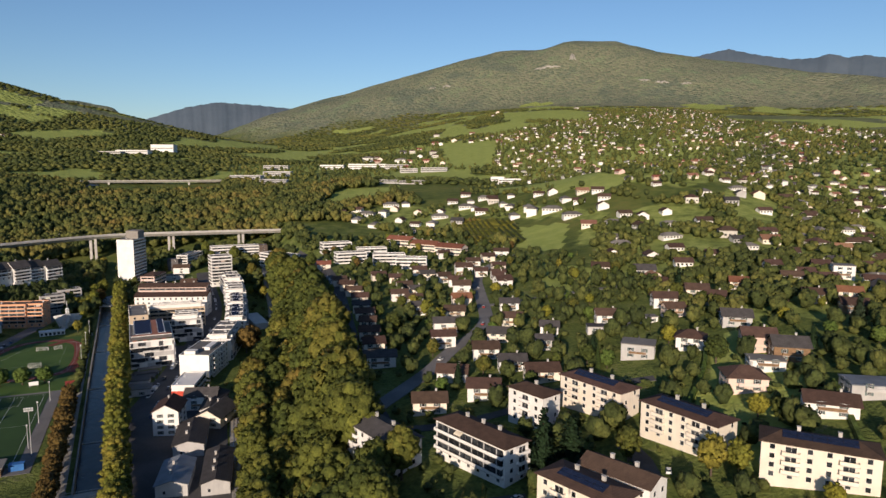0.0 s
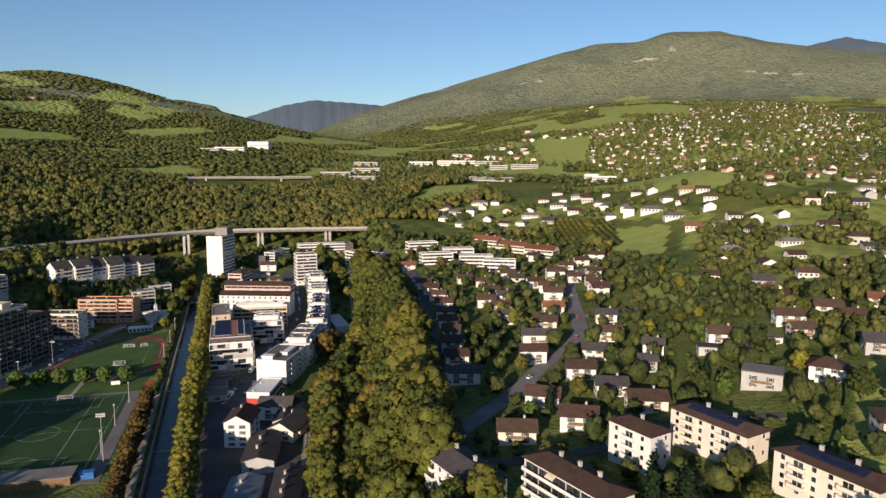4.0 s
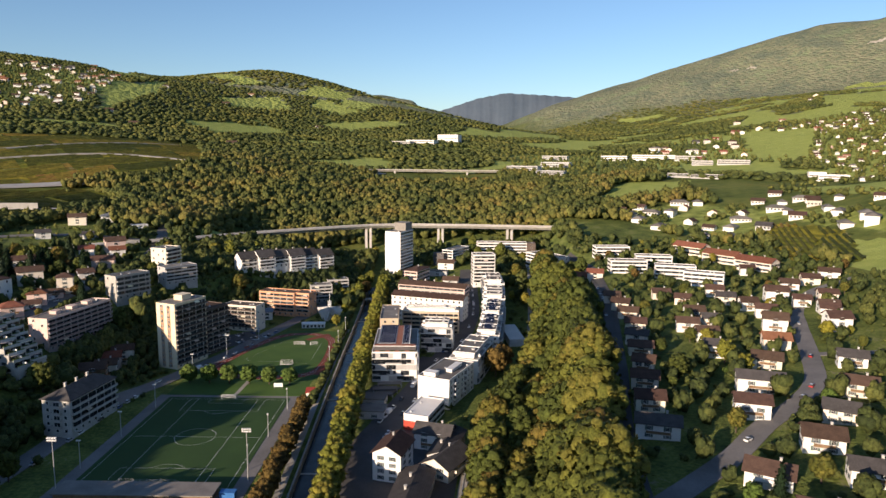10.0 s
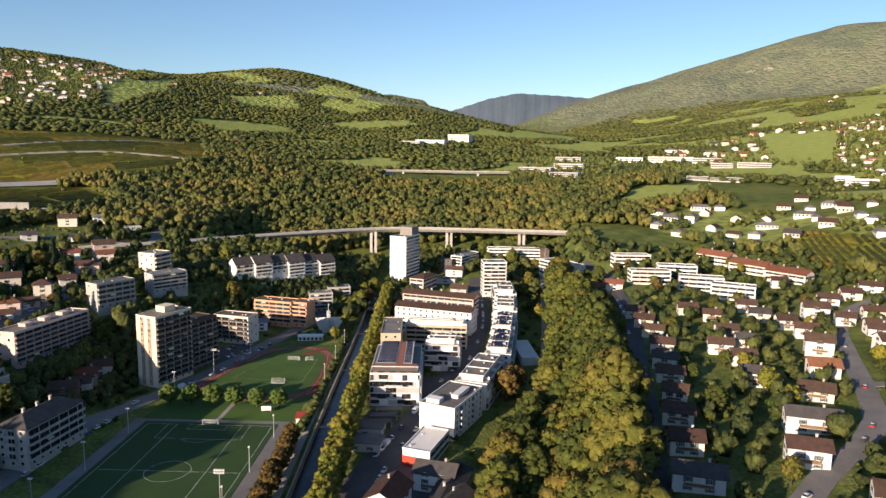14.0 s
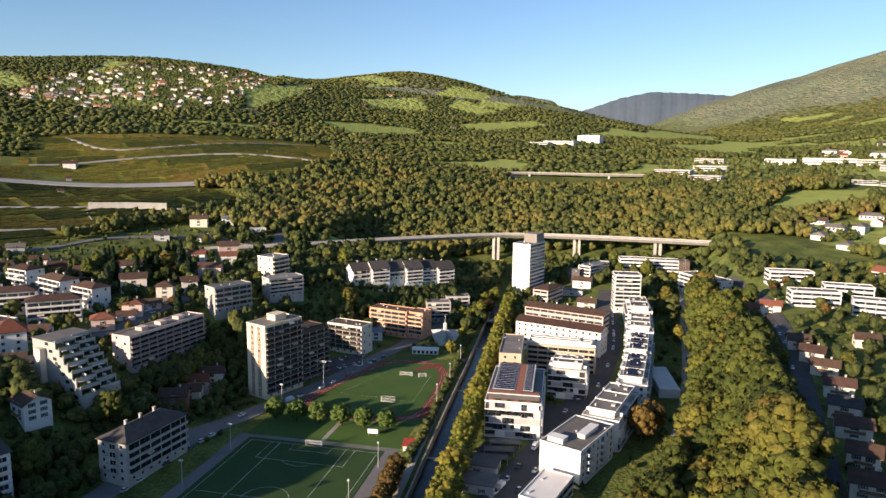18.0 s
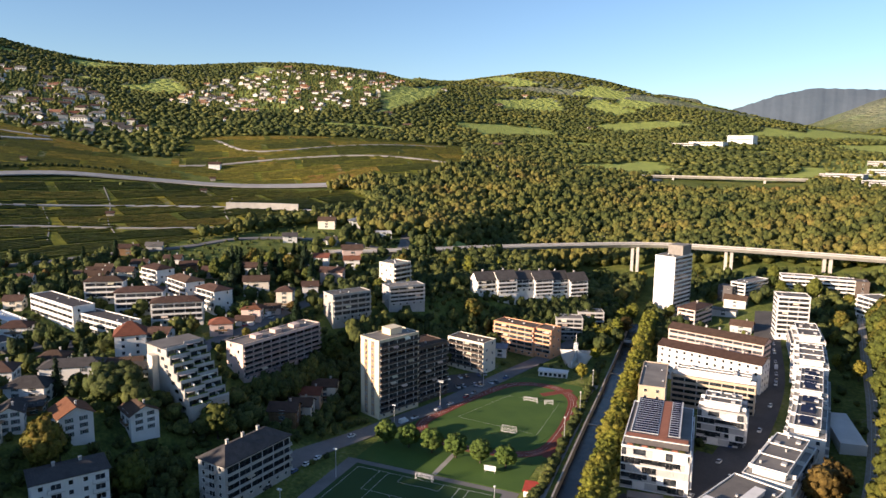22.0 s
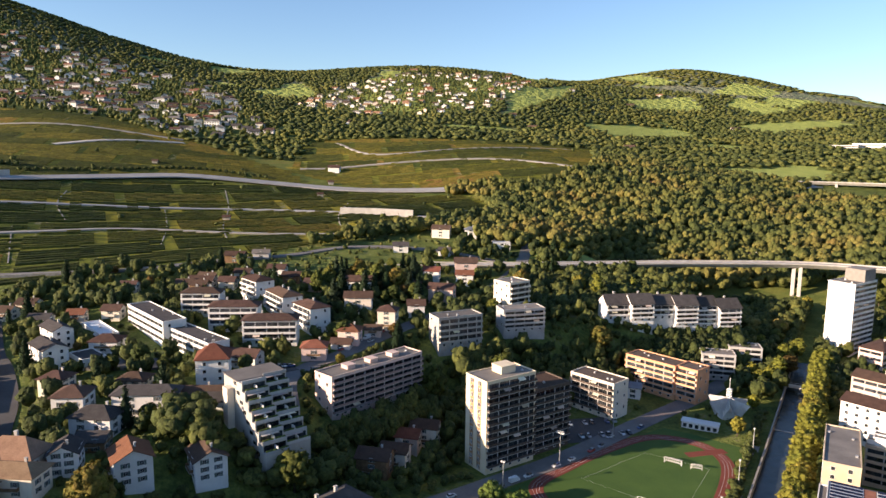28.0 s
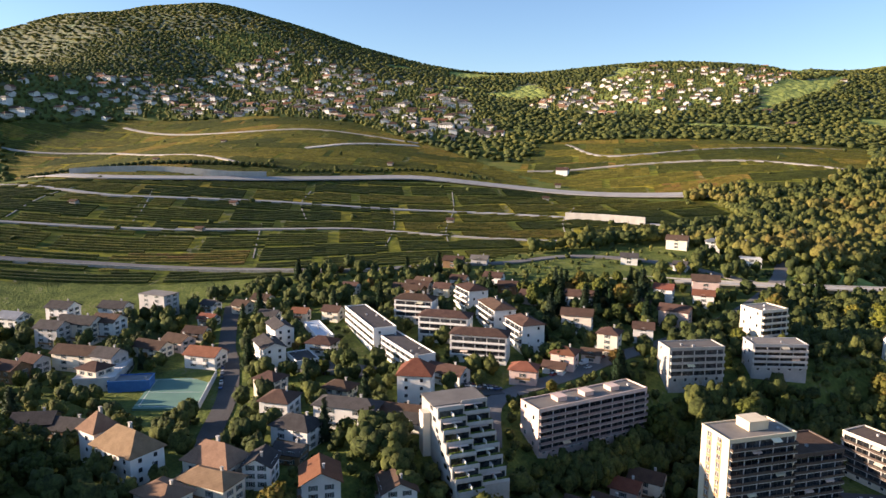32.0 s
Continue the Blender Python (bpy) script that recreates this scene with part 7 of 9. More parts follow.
# houses below the bank
house(-159, 408, 20, 11.7, 9.0, M_WOOD, M_TILE_B, 7.0, 3, "gable", "dark timber-clad house with a brown tiled gabled roof")
house(-158, 419, 20, 9.9, 8.1, M_CREAM, M_TILE_B, 7.0, 3, "gable", "cream rendered house with a brown tiled gabled roof")
house(-162, 433, 20, 9.0, 8.1, M_PINK, M_TILE_O, 6.0, 2, "gable", "pinkish rendered house with a orange tiled gabled roof")
house(-160, 442, 20, 10.8, 8.1, M_CREAM, M_TILE_B, 8.0, 3, "gable", "cream rendered house with a brown tiled gabled roof")
house(-108, 549, 12, 7.2, 6.3, M_WHITE, M_METAL, 6.0, 2, "gable", "white rendered house with a grey metal gabled roof")

# buildings beside the quarter street
house(1, 315, 75, 14.4, 10.8, M_WHITE, M_TILE_B, 11.0, 4, "gable", "white rendered apartment house with a brown tiled gabled roof")
house(16, 338, -15, 14.4, 9.9, M_WHITE, M_SLATE, 7.0, 3, "gable", "white rendered house with a dark slate gabled roof")
house(21, 318, 60, 18.0, 11.7, M_CREAM, M_SLATE, 5.0, 2, "gable", "cream rendered house with a dark slate gabled roof")
house(-102, 838, -2, 9.7, 7.9, M_WHITE, M_TILE_B, 4.6, 2, "gable", "white rendered house with a brown tiled gabled roof")
house(-15, 382, -5, 14.4, 9.0, M_GREYW, M_FLAT, 3.5, 1, "flat", "grey rendered house with a flat gravel roof")
house(-14, 368, -5, 14.4, 9.0, M_GREYW, M_FLAT, 3.5, 1, "flat", "grey rendered house with a flat gravel roof")
house(19, 696, -10, 14.4, 9.0, M_WHITE, M_TILE_B, 6.0, 2, "gable", "white rendered house with a brown tiled gabled roof")
house(12, 676, -10, 16.2, 8.1, M_GREYW, M_FLAT, 4.0, 2, "flat", "grey rendered house with a flat gravel roof")
house(23, 640, -10, 12.6, 9.0, M_GREYW, M_TILE_B, 5.0, 2, "gable", "grey rendered house with a brown tiled gabled roof")
house(120, 576, -10, 14.4, 9.9, M_WHITE, M_TILE_O, 6.0, 2, "gable", "white rendered house with a orange tiled gabled roof")
house(127, 563, -12, 10.8, 8.1, M_CREAM, M_TILE_O, 5.0, 2, "gable", "cream rendered house with a orange tiled gabled roof")


# ---- sports ground ----
def slab(name, pts, z, mat, label, category, thick=0.5, parent=None, kind="structure"):
    """A flat sheet with an edge, from its outline in the plan."""
    n = len(pts)
    verts = [(x, y, z) for x, y in pts] + [(x, y, z - thick) for x, y in pts]
    faces = [tuple(range(n)), tuple(range(2 * n - 1, n - 1, -1))] + [(i, i + n, (i + 1) % n + n, (i + 1) % n) for i in range(n)]
    ob = mesh_obj(name, verts, faces, mat, parent)
    return tagged(ob, label, category, kind=kind) if parent is None else ob


def rect(x0, x1, y0, y1):
    return [(x0, y0), (x1, y0), (x1, y1), (x0, y1)]


def line_strip(parent, pts, z, wd=0.11, closed=False):
    verts, faces = [], []
    q = list(pts) + ([pts[0]] if closed else [])
    for (x0, y0), (x1, y1) in zip(q, q[1:]):
        L = math.hypot(x1 - x0, y1 - y0)
        nx, ny = -(y1 - y0) / L * wd / 2, (x1 - x0) / L * wd / 2
        b = len(verts)
        verts += [(x0 + nx, y0 + ny, z), (x0 - nx, y0 - ny, z), (x1 - nx, y1 - ny, z), (x1 + nx, y1 + ny, z)]
        faces.append((b, b + 1, b + 2, b + 3))
    return mesh_obj("marking", verts, faces, M_LINE, parent)


def arc(cx, cy, r, a0, a1, n=28):
    return [(cx + r * math.cos(radians(a0 + (a1 - a0) * i / n)), cy + r * math.sin(radians(a0 + (a1 - a0) * i / n))) for i in range(n + 1)]


slab("pitch_surround", rect(-120, -50, 292, 396), 0.12, M_ASPHL, "paved surround of the football pitch", "pavement")
pitch = slab("football_pitch", rect(-114.5, -55.5, 300, 393), 0.22, M_TURF, "dark green artificial football pitch with white lines", "pitch")
PX0, PX1, PY0, PY1 = -112.3, -57.7, 303.5, 390.5
_mx, _my, _z = (PX0 + PX1) / 2, (PY0 + PY1) / 2, 0.235
line_strip(pitch, rect(PX0, PX1, PY0, PY1), _z, closed=True)
line_strip(pitch, [(PX0, _my), (PX1, _my)], _z)
line_strip(pitch, arc(_mx, _my, 8.3, 0, 360, 40), _z)
for _y, _s in ((PY0, 1), (PY1, -1)):
    line_strip(pitch, [(_mx - 18, _y), (_mx - 18, _y + _s * 14.7), (_mx + 18, _y + _s * 14.7), (_mx + 18, _y)], _z)
    line_strip(pitch, [(_mx - 8.2, _y), (_mx - 8.2, _y + _s * 5), (_mx + 8.2, _y + _s * 5), (_mx + 8.2, _y)], _z)
    line_strip(pitch, arc(_mx, _y + _s * 9.8, 8.3, 37 * _s, 143 * _s, 14), _z)
for _x in (PX0 + 13, PX1 - 13):
    line_strip(pitch, [(_x, PY0), (_x, PY1)], _z, 0.12)


def goal(x, y, z, turn, wide=6.5, high=2.2, deep=1.8):
    """A football goal with posts, crossbar and a net of thin cords."""
    th = new("football_goal")
    th.location, th.rotation_euler = (x, y, z), (0, 0, radians(turn))
    tagged(th, "white football goal with net", "goal")
    part("goal_frame", boxes((-wide / 2 - 0.08, -wide / 2 + 0.08, -0.05, 0.05, 0, high), (wide / 2 - 0.08, wide / 2 + 0.08, -0.05, 0.05, 0, high), (-wide / 2, wide / 2, -0.05, 0.05, high - 0.05, high + 0.05),
                             (-wide / 2 - 0.05, -wide / 2 + 0.05, 0, deep, 0, 0.1), (wide / 2 - 0.05, wide / 2 + 0.05, 0, deep, 0, 0.1), (-wide / 2, wide / 2, deep - 0.05, deep + 0.05, 0, 0.1)), M_LINE, th)
    rows = [(-wide / 2, wide / 2, deep - 0.02, deep + 0.02, q, q + 0.03) for q in np.arange(0.2, high * 0.8, 0.3)]
    rows += [(q, q + 0.03, deep - 0.02, deep + 0.02, 0, high * 0.8) for q in np.arange(-wide / 2, wide / 2, 0.35)]
    rows += [(q, q + 0.03, 0.0, deep, high * 0.8, high * 0.83) for q in np.arange(-wide / 2, wide / 2, 0.35)]
    part("net", boxes(*rows), M_FRAME, th)


goal(_mx, PY1 + 0.2, 0.22, 0)
goal(_mx, PY0 - 0.2, 0.22, 180)

# upper field with its red track
slab("field_verge", [(-116, 420), (-110, 448), (-96, 492), (-84, 518), (-52, 518), (-46, 500), (-44, 420)], 0.10, M_LAWN, "rough grass verge round the running track", "grass")
TRACK = [(-107, 436), (-104, 458), (-97, 482), (-88, 502), (-77, 509), (-64, 508), (-54, 498), (-50, 480), (-49, 450), (-53, 431), (-68, 424), (-90, 424)]


def ring(name, pts, width, z, mat, label):
    line = path_points([pts[-1]] + pts + [pts[0], pts[1]], 3.0)
    k0 = min(range(len(line)), key=lambda i: math.dist(line[i], pts[0]))
    k1 = max(i for i in range(len(line)) if math.dist(line[i], pts[0]) < 1.6)
    line = line[k0:k1]
    verts, faces, n = [], [], len(line)
    for i, (x, y) in enumerate(line):
        a, b = line[i - 1], line[(i + 1) % n]
        q = math.hypot(b[0] - a[0], b[1] - a[1])
        nx, ny = -(b[1] - a[1]) / q, (b[0] - a[0]) / q
        for o, dz in ((-width / 2, -0.3), (-width / 2, 0), (width / 2, 0), (width / 2, -0.3)):
            verts.append((x + nx * o, y + ny * o, z + dz))
    for i in range(n):
        a, b = i * 4, (i + 1) % n * 4
        for k in range(3):
            faces.append((a + k, a + k + 1, b + k + 1, b + k))
    return tagged(mesh_obj(name, verts, faces, mat), label, "track", kind="structure"), line


track, _tl = ring("running_track", TRACK, 5.4, 0.16, M_TRACK, "red running track round the upper field")
for _o in (-1.3, 0.0, 1.3):
    _pts = []
    for _i, (_x, _y) in enumerate(_tl):
        _a, _b = _tl[_i - 1], _tl[(_i + 1) % len(_tl)]
        _q = math.hypot(_b[0] - _a[0], _b[1] - _a[1])
        _pts.append((_x - (_b[1] - _a[1]) / _q * _o, _y + (_b[0] - _a[0]) / _q * _o))
    line_strip(track, _pts, 0.17, 0.08, True)
slab("run_up", [(-70, 497), (-58, 510), (-55, 507), (-67, 494)], 0.19, M_TRACK, "red jumping run-up lane", "track")
slab("sprint_lane", [(-50.5, 428), (-46.2, 428), (-44.8, 508), (-49, 508)], 0.175, M_TRACK, "straight red sprint lane beside the river hedge", "track")
field = slab("grass_field", [(-104, 440), (-101, 458), (-94.5, 481), (-86, 499.5), (-77, 505), (-65, 504.5), (-57, 496), (-53, 480), (-52.5, 450), (-56, 434), (-69, 427.5), (-89, 427.5)], 0.15, M_LAWN, "mown green grass field inside the track", "pitch")
line_strip(field, [(-96, 452), (-83, 488), (-58, 488), (-58, 448)], 0.165, 0.06, True)
goal(-71, 484, 0.15, 0)
goal(-62, 484, 0.15, 20, 4.0)
goal(-70, 447, 0.15, 180)
slab("lime_lawn", rect(-117, -50, 396.5, 419.5), 0.14, M_LAWN, "strip of lawn under the clipped trees", "grass")
slab("lawn_path", [(-84.5, 396.6), (-82.5, 396.6), (-82.0, 419), (-84.0, 419)], 0.17, M_PAVE, "narrow gravel path across the lawn", "path")
for _k in range(6):
    tree("green", -112.5 + _k * 10.4, 413.5 - 0.2 * _k, 0.95, 1.1, group="six clipped trees")


def street_lamp(x, y, h, heads=1, label="slender grey floodlight mast", z=None):
    th = new("floodlight_mast")
    th.location = (x, y, land_at(x, y) if z is None else z)
    tagged(th, label, "lamp post", "masts of the sports ground")
    bm = bmesh.new()
    bmesh.ops.create_cone(bm, cap_ends=True, segments=8, radius1=0.22, radius2=0.12, depth=h, matrix=Matrix.Translation((0, 0, h / 2)))
    part("mast", bm, M_STEEL, th)
    if heads > 2:
        part("crossbar", boxes((-1.6, 1.6, -0.1, 0.1, h - 0.2, h), (-1.6, 1.6, -0.1, 0.1, h + 0.7, h + 0.9)), M_STEEL, th)
    for k in range(heads):
        qx, qz = (k % 4 - (min(heads, 4) - 1) / 2) * 0.9, h + (0.9 if k >= 4 else 0)
        part("lamp_head", boxes((qx - 0.3, qx + 0.3, -0.55, 0.15, qz, qz + 0.45)), M_FRAME, th)
    return th


for _x, _y, _h, _n in ((-115.7, 379.6, 11, 2), (-115.9, 346.3, 11, 2), (-117.8, 317.6, 11, 2), (-117, 299.8, 19, 8), (-51.8, 309.7, 19, 8), (-54.5, 348.2, 10, 1), (-54.2, 318, 10, 1), (-53.7, 379, 10, 1), (-98.8, 493.8, 13, 2), (-107.5, 458, 13, 4), (-115.9, 427.3, 11, 2), (-45.8, 477.7, 11, 1), (-46.5, 511.7, 11, 1), (-45.5, 445, 11, 1)):
    street_lamp(_x, _y, _h, _n)

# clubhouse, stand roof and small sheds by the pitch
th = new("clubhouse")
th.location = (-86.5, 296, 0.1)
tagged(th, "long low clubhouse with timber front and brown flat roof", "building")
part("wall", boxes((-27, 27, -4, 4, 0, 3.2)), M_WOOD, th)
part("roof", boxes((-27.8, 27.8, -4.6, 5.2, 3.2, 3.6)), M_FLAT, th)
for _k in range(14):
    share("window", window_mesh(2.2, 1.5), th, (-24 + _k * 3.7, 4.02, 0.9), math.pi)
th = new("ball_fence")
th.location = (-85.5, 302, 0.2)
tagged(th, "tall ball-stop net behind the goal", "fence")
for _k in range(9):
    part("post", boxes((-10 + _k * 2.5 - 0.05, -10 + _k * 2.5 + 0.05, -0.05, 0.05, 0, 4)), M_STEEL, th)
part("net", boxes(*[(-10, 10, -0.012, 0.012, q, q + 0.03) for q in np.arange(0.2, 4, 0.4)]), M_STEEL, th)
th = new("container")
th.location = (-55, 297, 0.1)
tagged(th, "blue tarpaulin-covered container beside the clubhouse", "container")
part("body", boxes((-2.6, 2.6, -1.4, 1.4, 0, 2.5)), M_BLUE, th)
part("lid", boxes((-2.7, 2.7, -1.5, 1.5, 2.5, 2.65)), M_BLUE, th)
th = new("score_board")
th.location, th.rotation_euler = (-64.7, 406.3, 0.1), (0, 0, radians(5))
tagged(th, "plain white board on two posts at the lawn", "sign")
part("panel", boxes((-2.2, 2.2, -0.12, 0.12, 1.0, 3.0)), M_LINE, th)
part("post", boxes((-1.9, -1.75, -0.06, 0.06, 0, 1.0)), M_STEEL, th)
part("post", boxes((1.75, 1.9, -0.06, 0.06, 0, 1.0)), M_STEEL, th)
th = new("shed")
th.location, th.rotation_euler = (-46, 398, 0.0), (0, 0, radians(8))
tagged(th, "small white shed with red metal roof", "shed")
part("wall", boxes((-2.6, 2.6, -3.5, 3.5, 0, 2.6)), M_WHITE, th)
part("roof", boxes((-3, 3, -4, 4, 2.6, 2.85)), M_RED, th)
th = new("changing_rooms")
th.location, th.rotation_euler = (-70.5, 526.5, 0.2), (0, 0, radians(6))
tagged(th, "low white changing-room building with dark openings", "building")
part("wall", boxes((-7.6, 7.6, -2.4, 2.4, 0, 2.9)), M_WHITE, th)
part("roof", boxes((-8, 8, -2.9, 2.9, 2.9, 3.15)), M_FLATL, th)
for _k in range(6):
    share("window", window_mesh(1.6, 1.7), th, (-6.2 + _k * 2.5, -2.42, 0.5), 0)

# church: a white folded star roof with a pierced spire
church = new("church")
church.location, church.rotation_euler = (-63, 547, land_at(-63, 547)), (0, 0, radians(-15))
tagged(church, "modern white church with folded star-shaped roof and open spire", "church")
bm = bmesh.new()
N, RO, RI = 6, 10.0, 5.4
tip = bm.verts.new((0, 0, 9.8))
rim = []
for _k in range(2 * N):
    _a = math.pi * _k / N
    rim.append(bm.verts.new((math.cos(_a) * (RO if _k % 2 == 0 else RI), math.sin(_a) * (RO if _k % 2 == 0 else RI), 8.2 if _k % 2 == 0 else 0.2)))
for _k in range(2 * N):
    bm.faces.new([rim[_k], rim[(_k + 1) % (2 * N)], tip])
bmesh.ops.solidify(bm, geom=bm.faces[:], thickness=0.25)
part("roof", bm, M_LINE, church)
bm = bmesh.new()
bmesh.ops.create_cone(bm, cap_ends=True, segments=12, radius1=4.4, radius2=4.4, depth=4.2, matrix=Matrix.Translation((0, 0, 2.1)))
part("wall", bm, M_WHITE, church)
part("spire", boxes(*[(sx * 0.75 - 0.15, sx * 0.75 + 0.15, sy * 0.75 - 0.15, sy * 0.75 + 0.15, 8.0, 13.5) for sx in (-1, 1) for sy in (-1, 1)], *[(-0.9, 0.9, -0.9, 0.9, q, q + 0.3) for q in (9.6, 11.0, 12.2, 13.5)]), M_LINE, church)
part("needle", boxes((-0.12, 0.12, -0.12, 0.12, 13.5, 19.0)), M_STEEL, church)


# ---- stepped terrace flats on the bank ----
th = new("terrace_flats")
th.location, th.rotation_euler = (-190, 381, 25.3), (0, 0, radians(-17))
tagged(th, "white stepped terrace flats climbing the wooded bank", "building")
FOOT.extend([(-194, 379, 8), (-183, 379, 8), (-173, 379, 8)])
for _h, _y0, _y1, _lag in ((0, -9.0, -0.2, 0.0), (1, 0.2, 9.0, 3.4)):
    for _k in range(8):
        _z0, _x1 = _k * 2.75 - 5.5, 24 - _k * 2.5 - _lag
        _z1 = _z0 + 2.75
        part("storey", boxes((-9, _x1, _y0, _y1, _z0 if _k else -15, _z1 - 0.02)), M_PALEC, th)
        part("terrace_rail", boxes((_x1 - 0.2, _x1 + 0.02, _y0, _y1, _z1, _z1 + 0.9)), M_GREYW, th)
        if _k < 7:
            part("window_wall", boxes((_x1 - 2.48, _x1 - 2.40, _y0 + 0.5, _y1 - 0.5, _z1 + 0.1, _z1 + 2.3)), M_GLASS, th)
            part("divider", boxes((_x1 - 2.45, _x1 - 0.2, (_y0 + _y1) / 2 - 0.15, (_y0 + _y1) / 2 + 0.15, _z1, _z1 + 1.9)), M_WHITE, th)
            part("planter", boxes((_x1 - 0.9, _x1 - 0.25, _y0 + 0.4, _y1 - 0.4, _z1, _z1 + 1.2)), M_GREENT, th)
            if (_k + _h) % 2:
                part("awning", boxes((_x1 - 2.45, _x1 - 1.2, _y0 + 0.6, _y1 - 2, _z1 + 2.35, _z1 + 2.45)), M_AWNING, th)
        part("side_window", boxes((_x1 - 7, _x1 - 4.5, -9.04 if _h == 0 else 9.0, -9.0 if _h == 0 else 9.04, _z0 + 0.9, _z0 + 2.2)), M_GLASS, th)
part("roof", boxes((-9.4, 3.0, -9.4, 9.4, 16.5, 16.75)), M_FLAT, th)
part("stair_tower", boxes((-4, 0, -11.6, -9.1, -6, 13.5)), M_CREAM, th)

# manor house and its outbuildings in the old town
block(-235, 292, 20.7, 19, 11, 9, 3, "white manor house with steep old tiled hipped roof", M_WHITE, "hip", M_TILE_T, sides=W4, rise=5.5, name="manor_house")
block(-217, 312, 30.8, 16, 10, 7, 2, "large outbuilding with weathered tan tiled roof", M_CREAM, "hip", M_TILE_T, sides=W4, rise=5.0, name="barn")
th = block(-249, 287, 20.7, 8, 8, 11, 3, "square white corner tower with pyramid roof", M_WHITE, "hip", M_TILE_T, sides=W4, rise=5, name="manor_tower")

# works yard beside the quarter street
ribbon("works_yard", [(4, 225), (6, 290), (12, 352)], 34, M_ASPH, "asphalt works yard with parked cars", "yard", 0.16, across=6)
for _x, _y, _r, _w, _d, _h, _m, _t in ((9, 296, -8, 12, 26, 5.0, M_SLATE, "long grey workshop shed with sheet roof"), (2, 262, -10, 11, 22, 4.5, M_METAL, "low workshop with grey metal roof"), (17, 262, -8, 10, 30, 4.5, M_SLATE, "long dark workshop shed by the railway"), (21, 330, -14, 9, 26, 5.5, M_SLATE, "dark-roofed storage shed beside the railway")):
    block(_x, _y, _r + 90, _d, _w, _h, 1, _t, M_GREYW, "gable", _m, sides=("few", "few", "few", "few"), rise=1.6, name="workshop")
ribbon("car_park", [(-13, 392), (-9, 404)], 14, M_ASPH, "small car park with shelters", "car park", 0.32)
for _k in range(3):
    th = new("car_shelter")
    th.location, th.rotation_euler = (-11 + _k * 1.5, 388 + _k * 7.5, land_at(-11, 392)), (0, 0, radians(8))
    tagged(th, "open car shelter with pale flat roof", "shelter")
    part("roof", boxes((-6, 6, -2.4, 2.4, 2.4, 2.6)), M_FLAT, th)
    for _sx in (-5.7, 5.7):
        for _sy in (-2.1, 2.1):
            part("post", boxes((_sx - 0.1, _sx + 0.1, _sy - 0.1, _sy + 0.1, 0, 2.4)), M_STEEL, th)

# school yard, sports court and hall
slab("school_yard", [(-262, 392), (-290, 372), (-300, 386), (-272, 408)], land_at(-280, 390) + 0.5, M_ASPHL, "grey asphalt school yard", "yard", 3.0)
slab("car_park", [(-222, 408), (-236, 412), (-230, 430), (-214, 424)], land_at(-225, 418) + 0.45, M_ASPH, "small asphalt car park", "car park", 3.0)
court = slab("sports_court", [(-292, 306), (-277, 326), (-309, 343), (-322, 322)], land_at(-300, 324) + 0.6, M_COURT, "green sports court with white lines", "court", 4.0)
_cz = land_at(-300, 324) + 0.62
line_strip(court, [(-293, 308.5), (-279, 326), (-308, 341), (-320, 322.5)], _cz, 0.18, True)
line_strip(court, [(-306.5, 315.5), (-293.5, 333.5)], _cz, 0.18)
long_wall("court_fence", [(-277, 326), (-309, 344)], 3.0, 0.25, M_FRAME, "white boards along the sports court", 0.8, None, "fence")
block(-334, 305, -28, 26, 16, 5, 1, "sports hall with pale sheet roof", M_GREYW, roof_mat=M_FLATL, sides=BD, name="sports_hall")
block(-318, 312, -28, 9, 16, 4, 1, "low annex with blue metal roof", M_BLUE, roof_mat=M_METAL, sides=("", "", "", ""), name="annex")

block(-322, 399, -14, 30, 8, 4.5, 1, "low school hall with pale blue sheet roof", M_WHITE, roof_mat=M_PALEB, sides=BD, name="school_hall")
block(-296, 378, -9, 15, 10, 4, 1, "low school annex with dark flat roof", M_WHITE, roof_mat=M_SLATE, sides=BD, name="school_hall")

# parking by the flats, small sheds
ribbon("parking_lot", [(-122, 486), (-102, 506)], 24, M_ASPH, "car park between the apartment blocks", "car park", 0.2)
ribbon("parking_lot", [(18, 385), (5, 420), (12, 450)], 12, M_ASPH, "car park beside the residences", "car park")
ribbon("parking_lot", [(78, 148), (84, 165)], 20, M_ASPH, "car park in front of the white flats", "car park")
ribbon("lane", [(60, 235), (86, 220), (118, 216), (136, 222), (175, 205)], 5, M_ASPH, "lane between the apartment houses", "road")
ribbon("lane", [(104, 120), (128, 150), (134, 170)], 6, M_ASPH, "drive in front of the cream apartment houses", "road")
ribbon("lane", [(185, 376), (205, 372), (240, 360), (300, 330)], 5, M_ASPHL, "lane climbing between gardens", "road")
ribbon("lane", [(190, 230), (215, 275), (230, 310)], 4, M_ASPHL, "lane climbing between gardens", "road")
ribbon("river_path", river_line(-9.0, 250, 520), 3.0, M_PAVE, "gravel footpath along the river", "path", 0.2)
slab("pool_cover", [(57.5, 469), (67, 470.5), (64, 505), (54.5, 503.5)], land_at(60, 484) + 4.2, M_FLATL, "pale flat roof of a low hall beside the railway", "roof", 5.0)

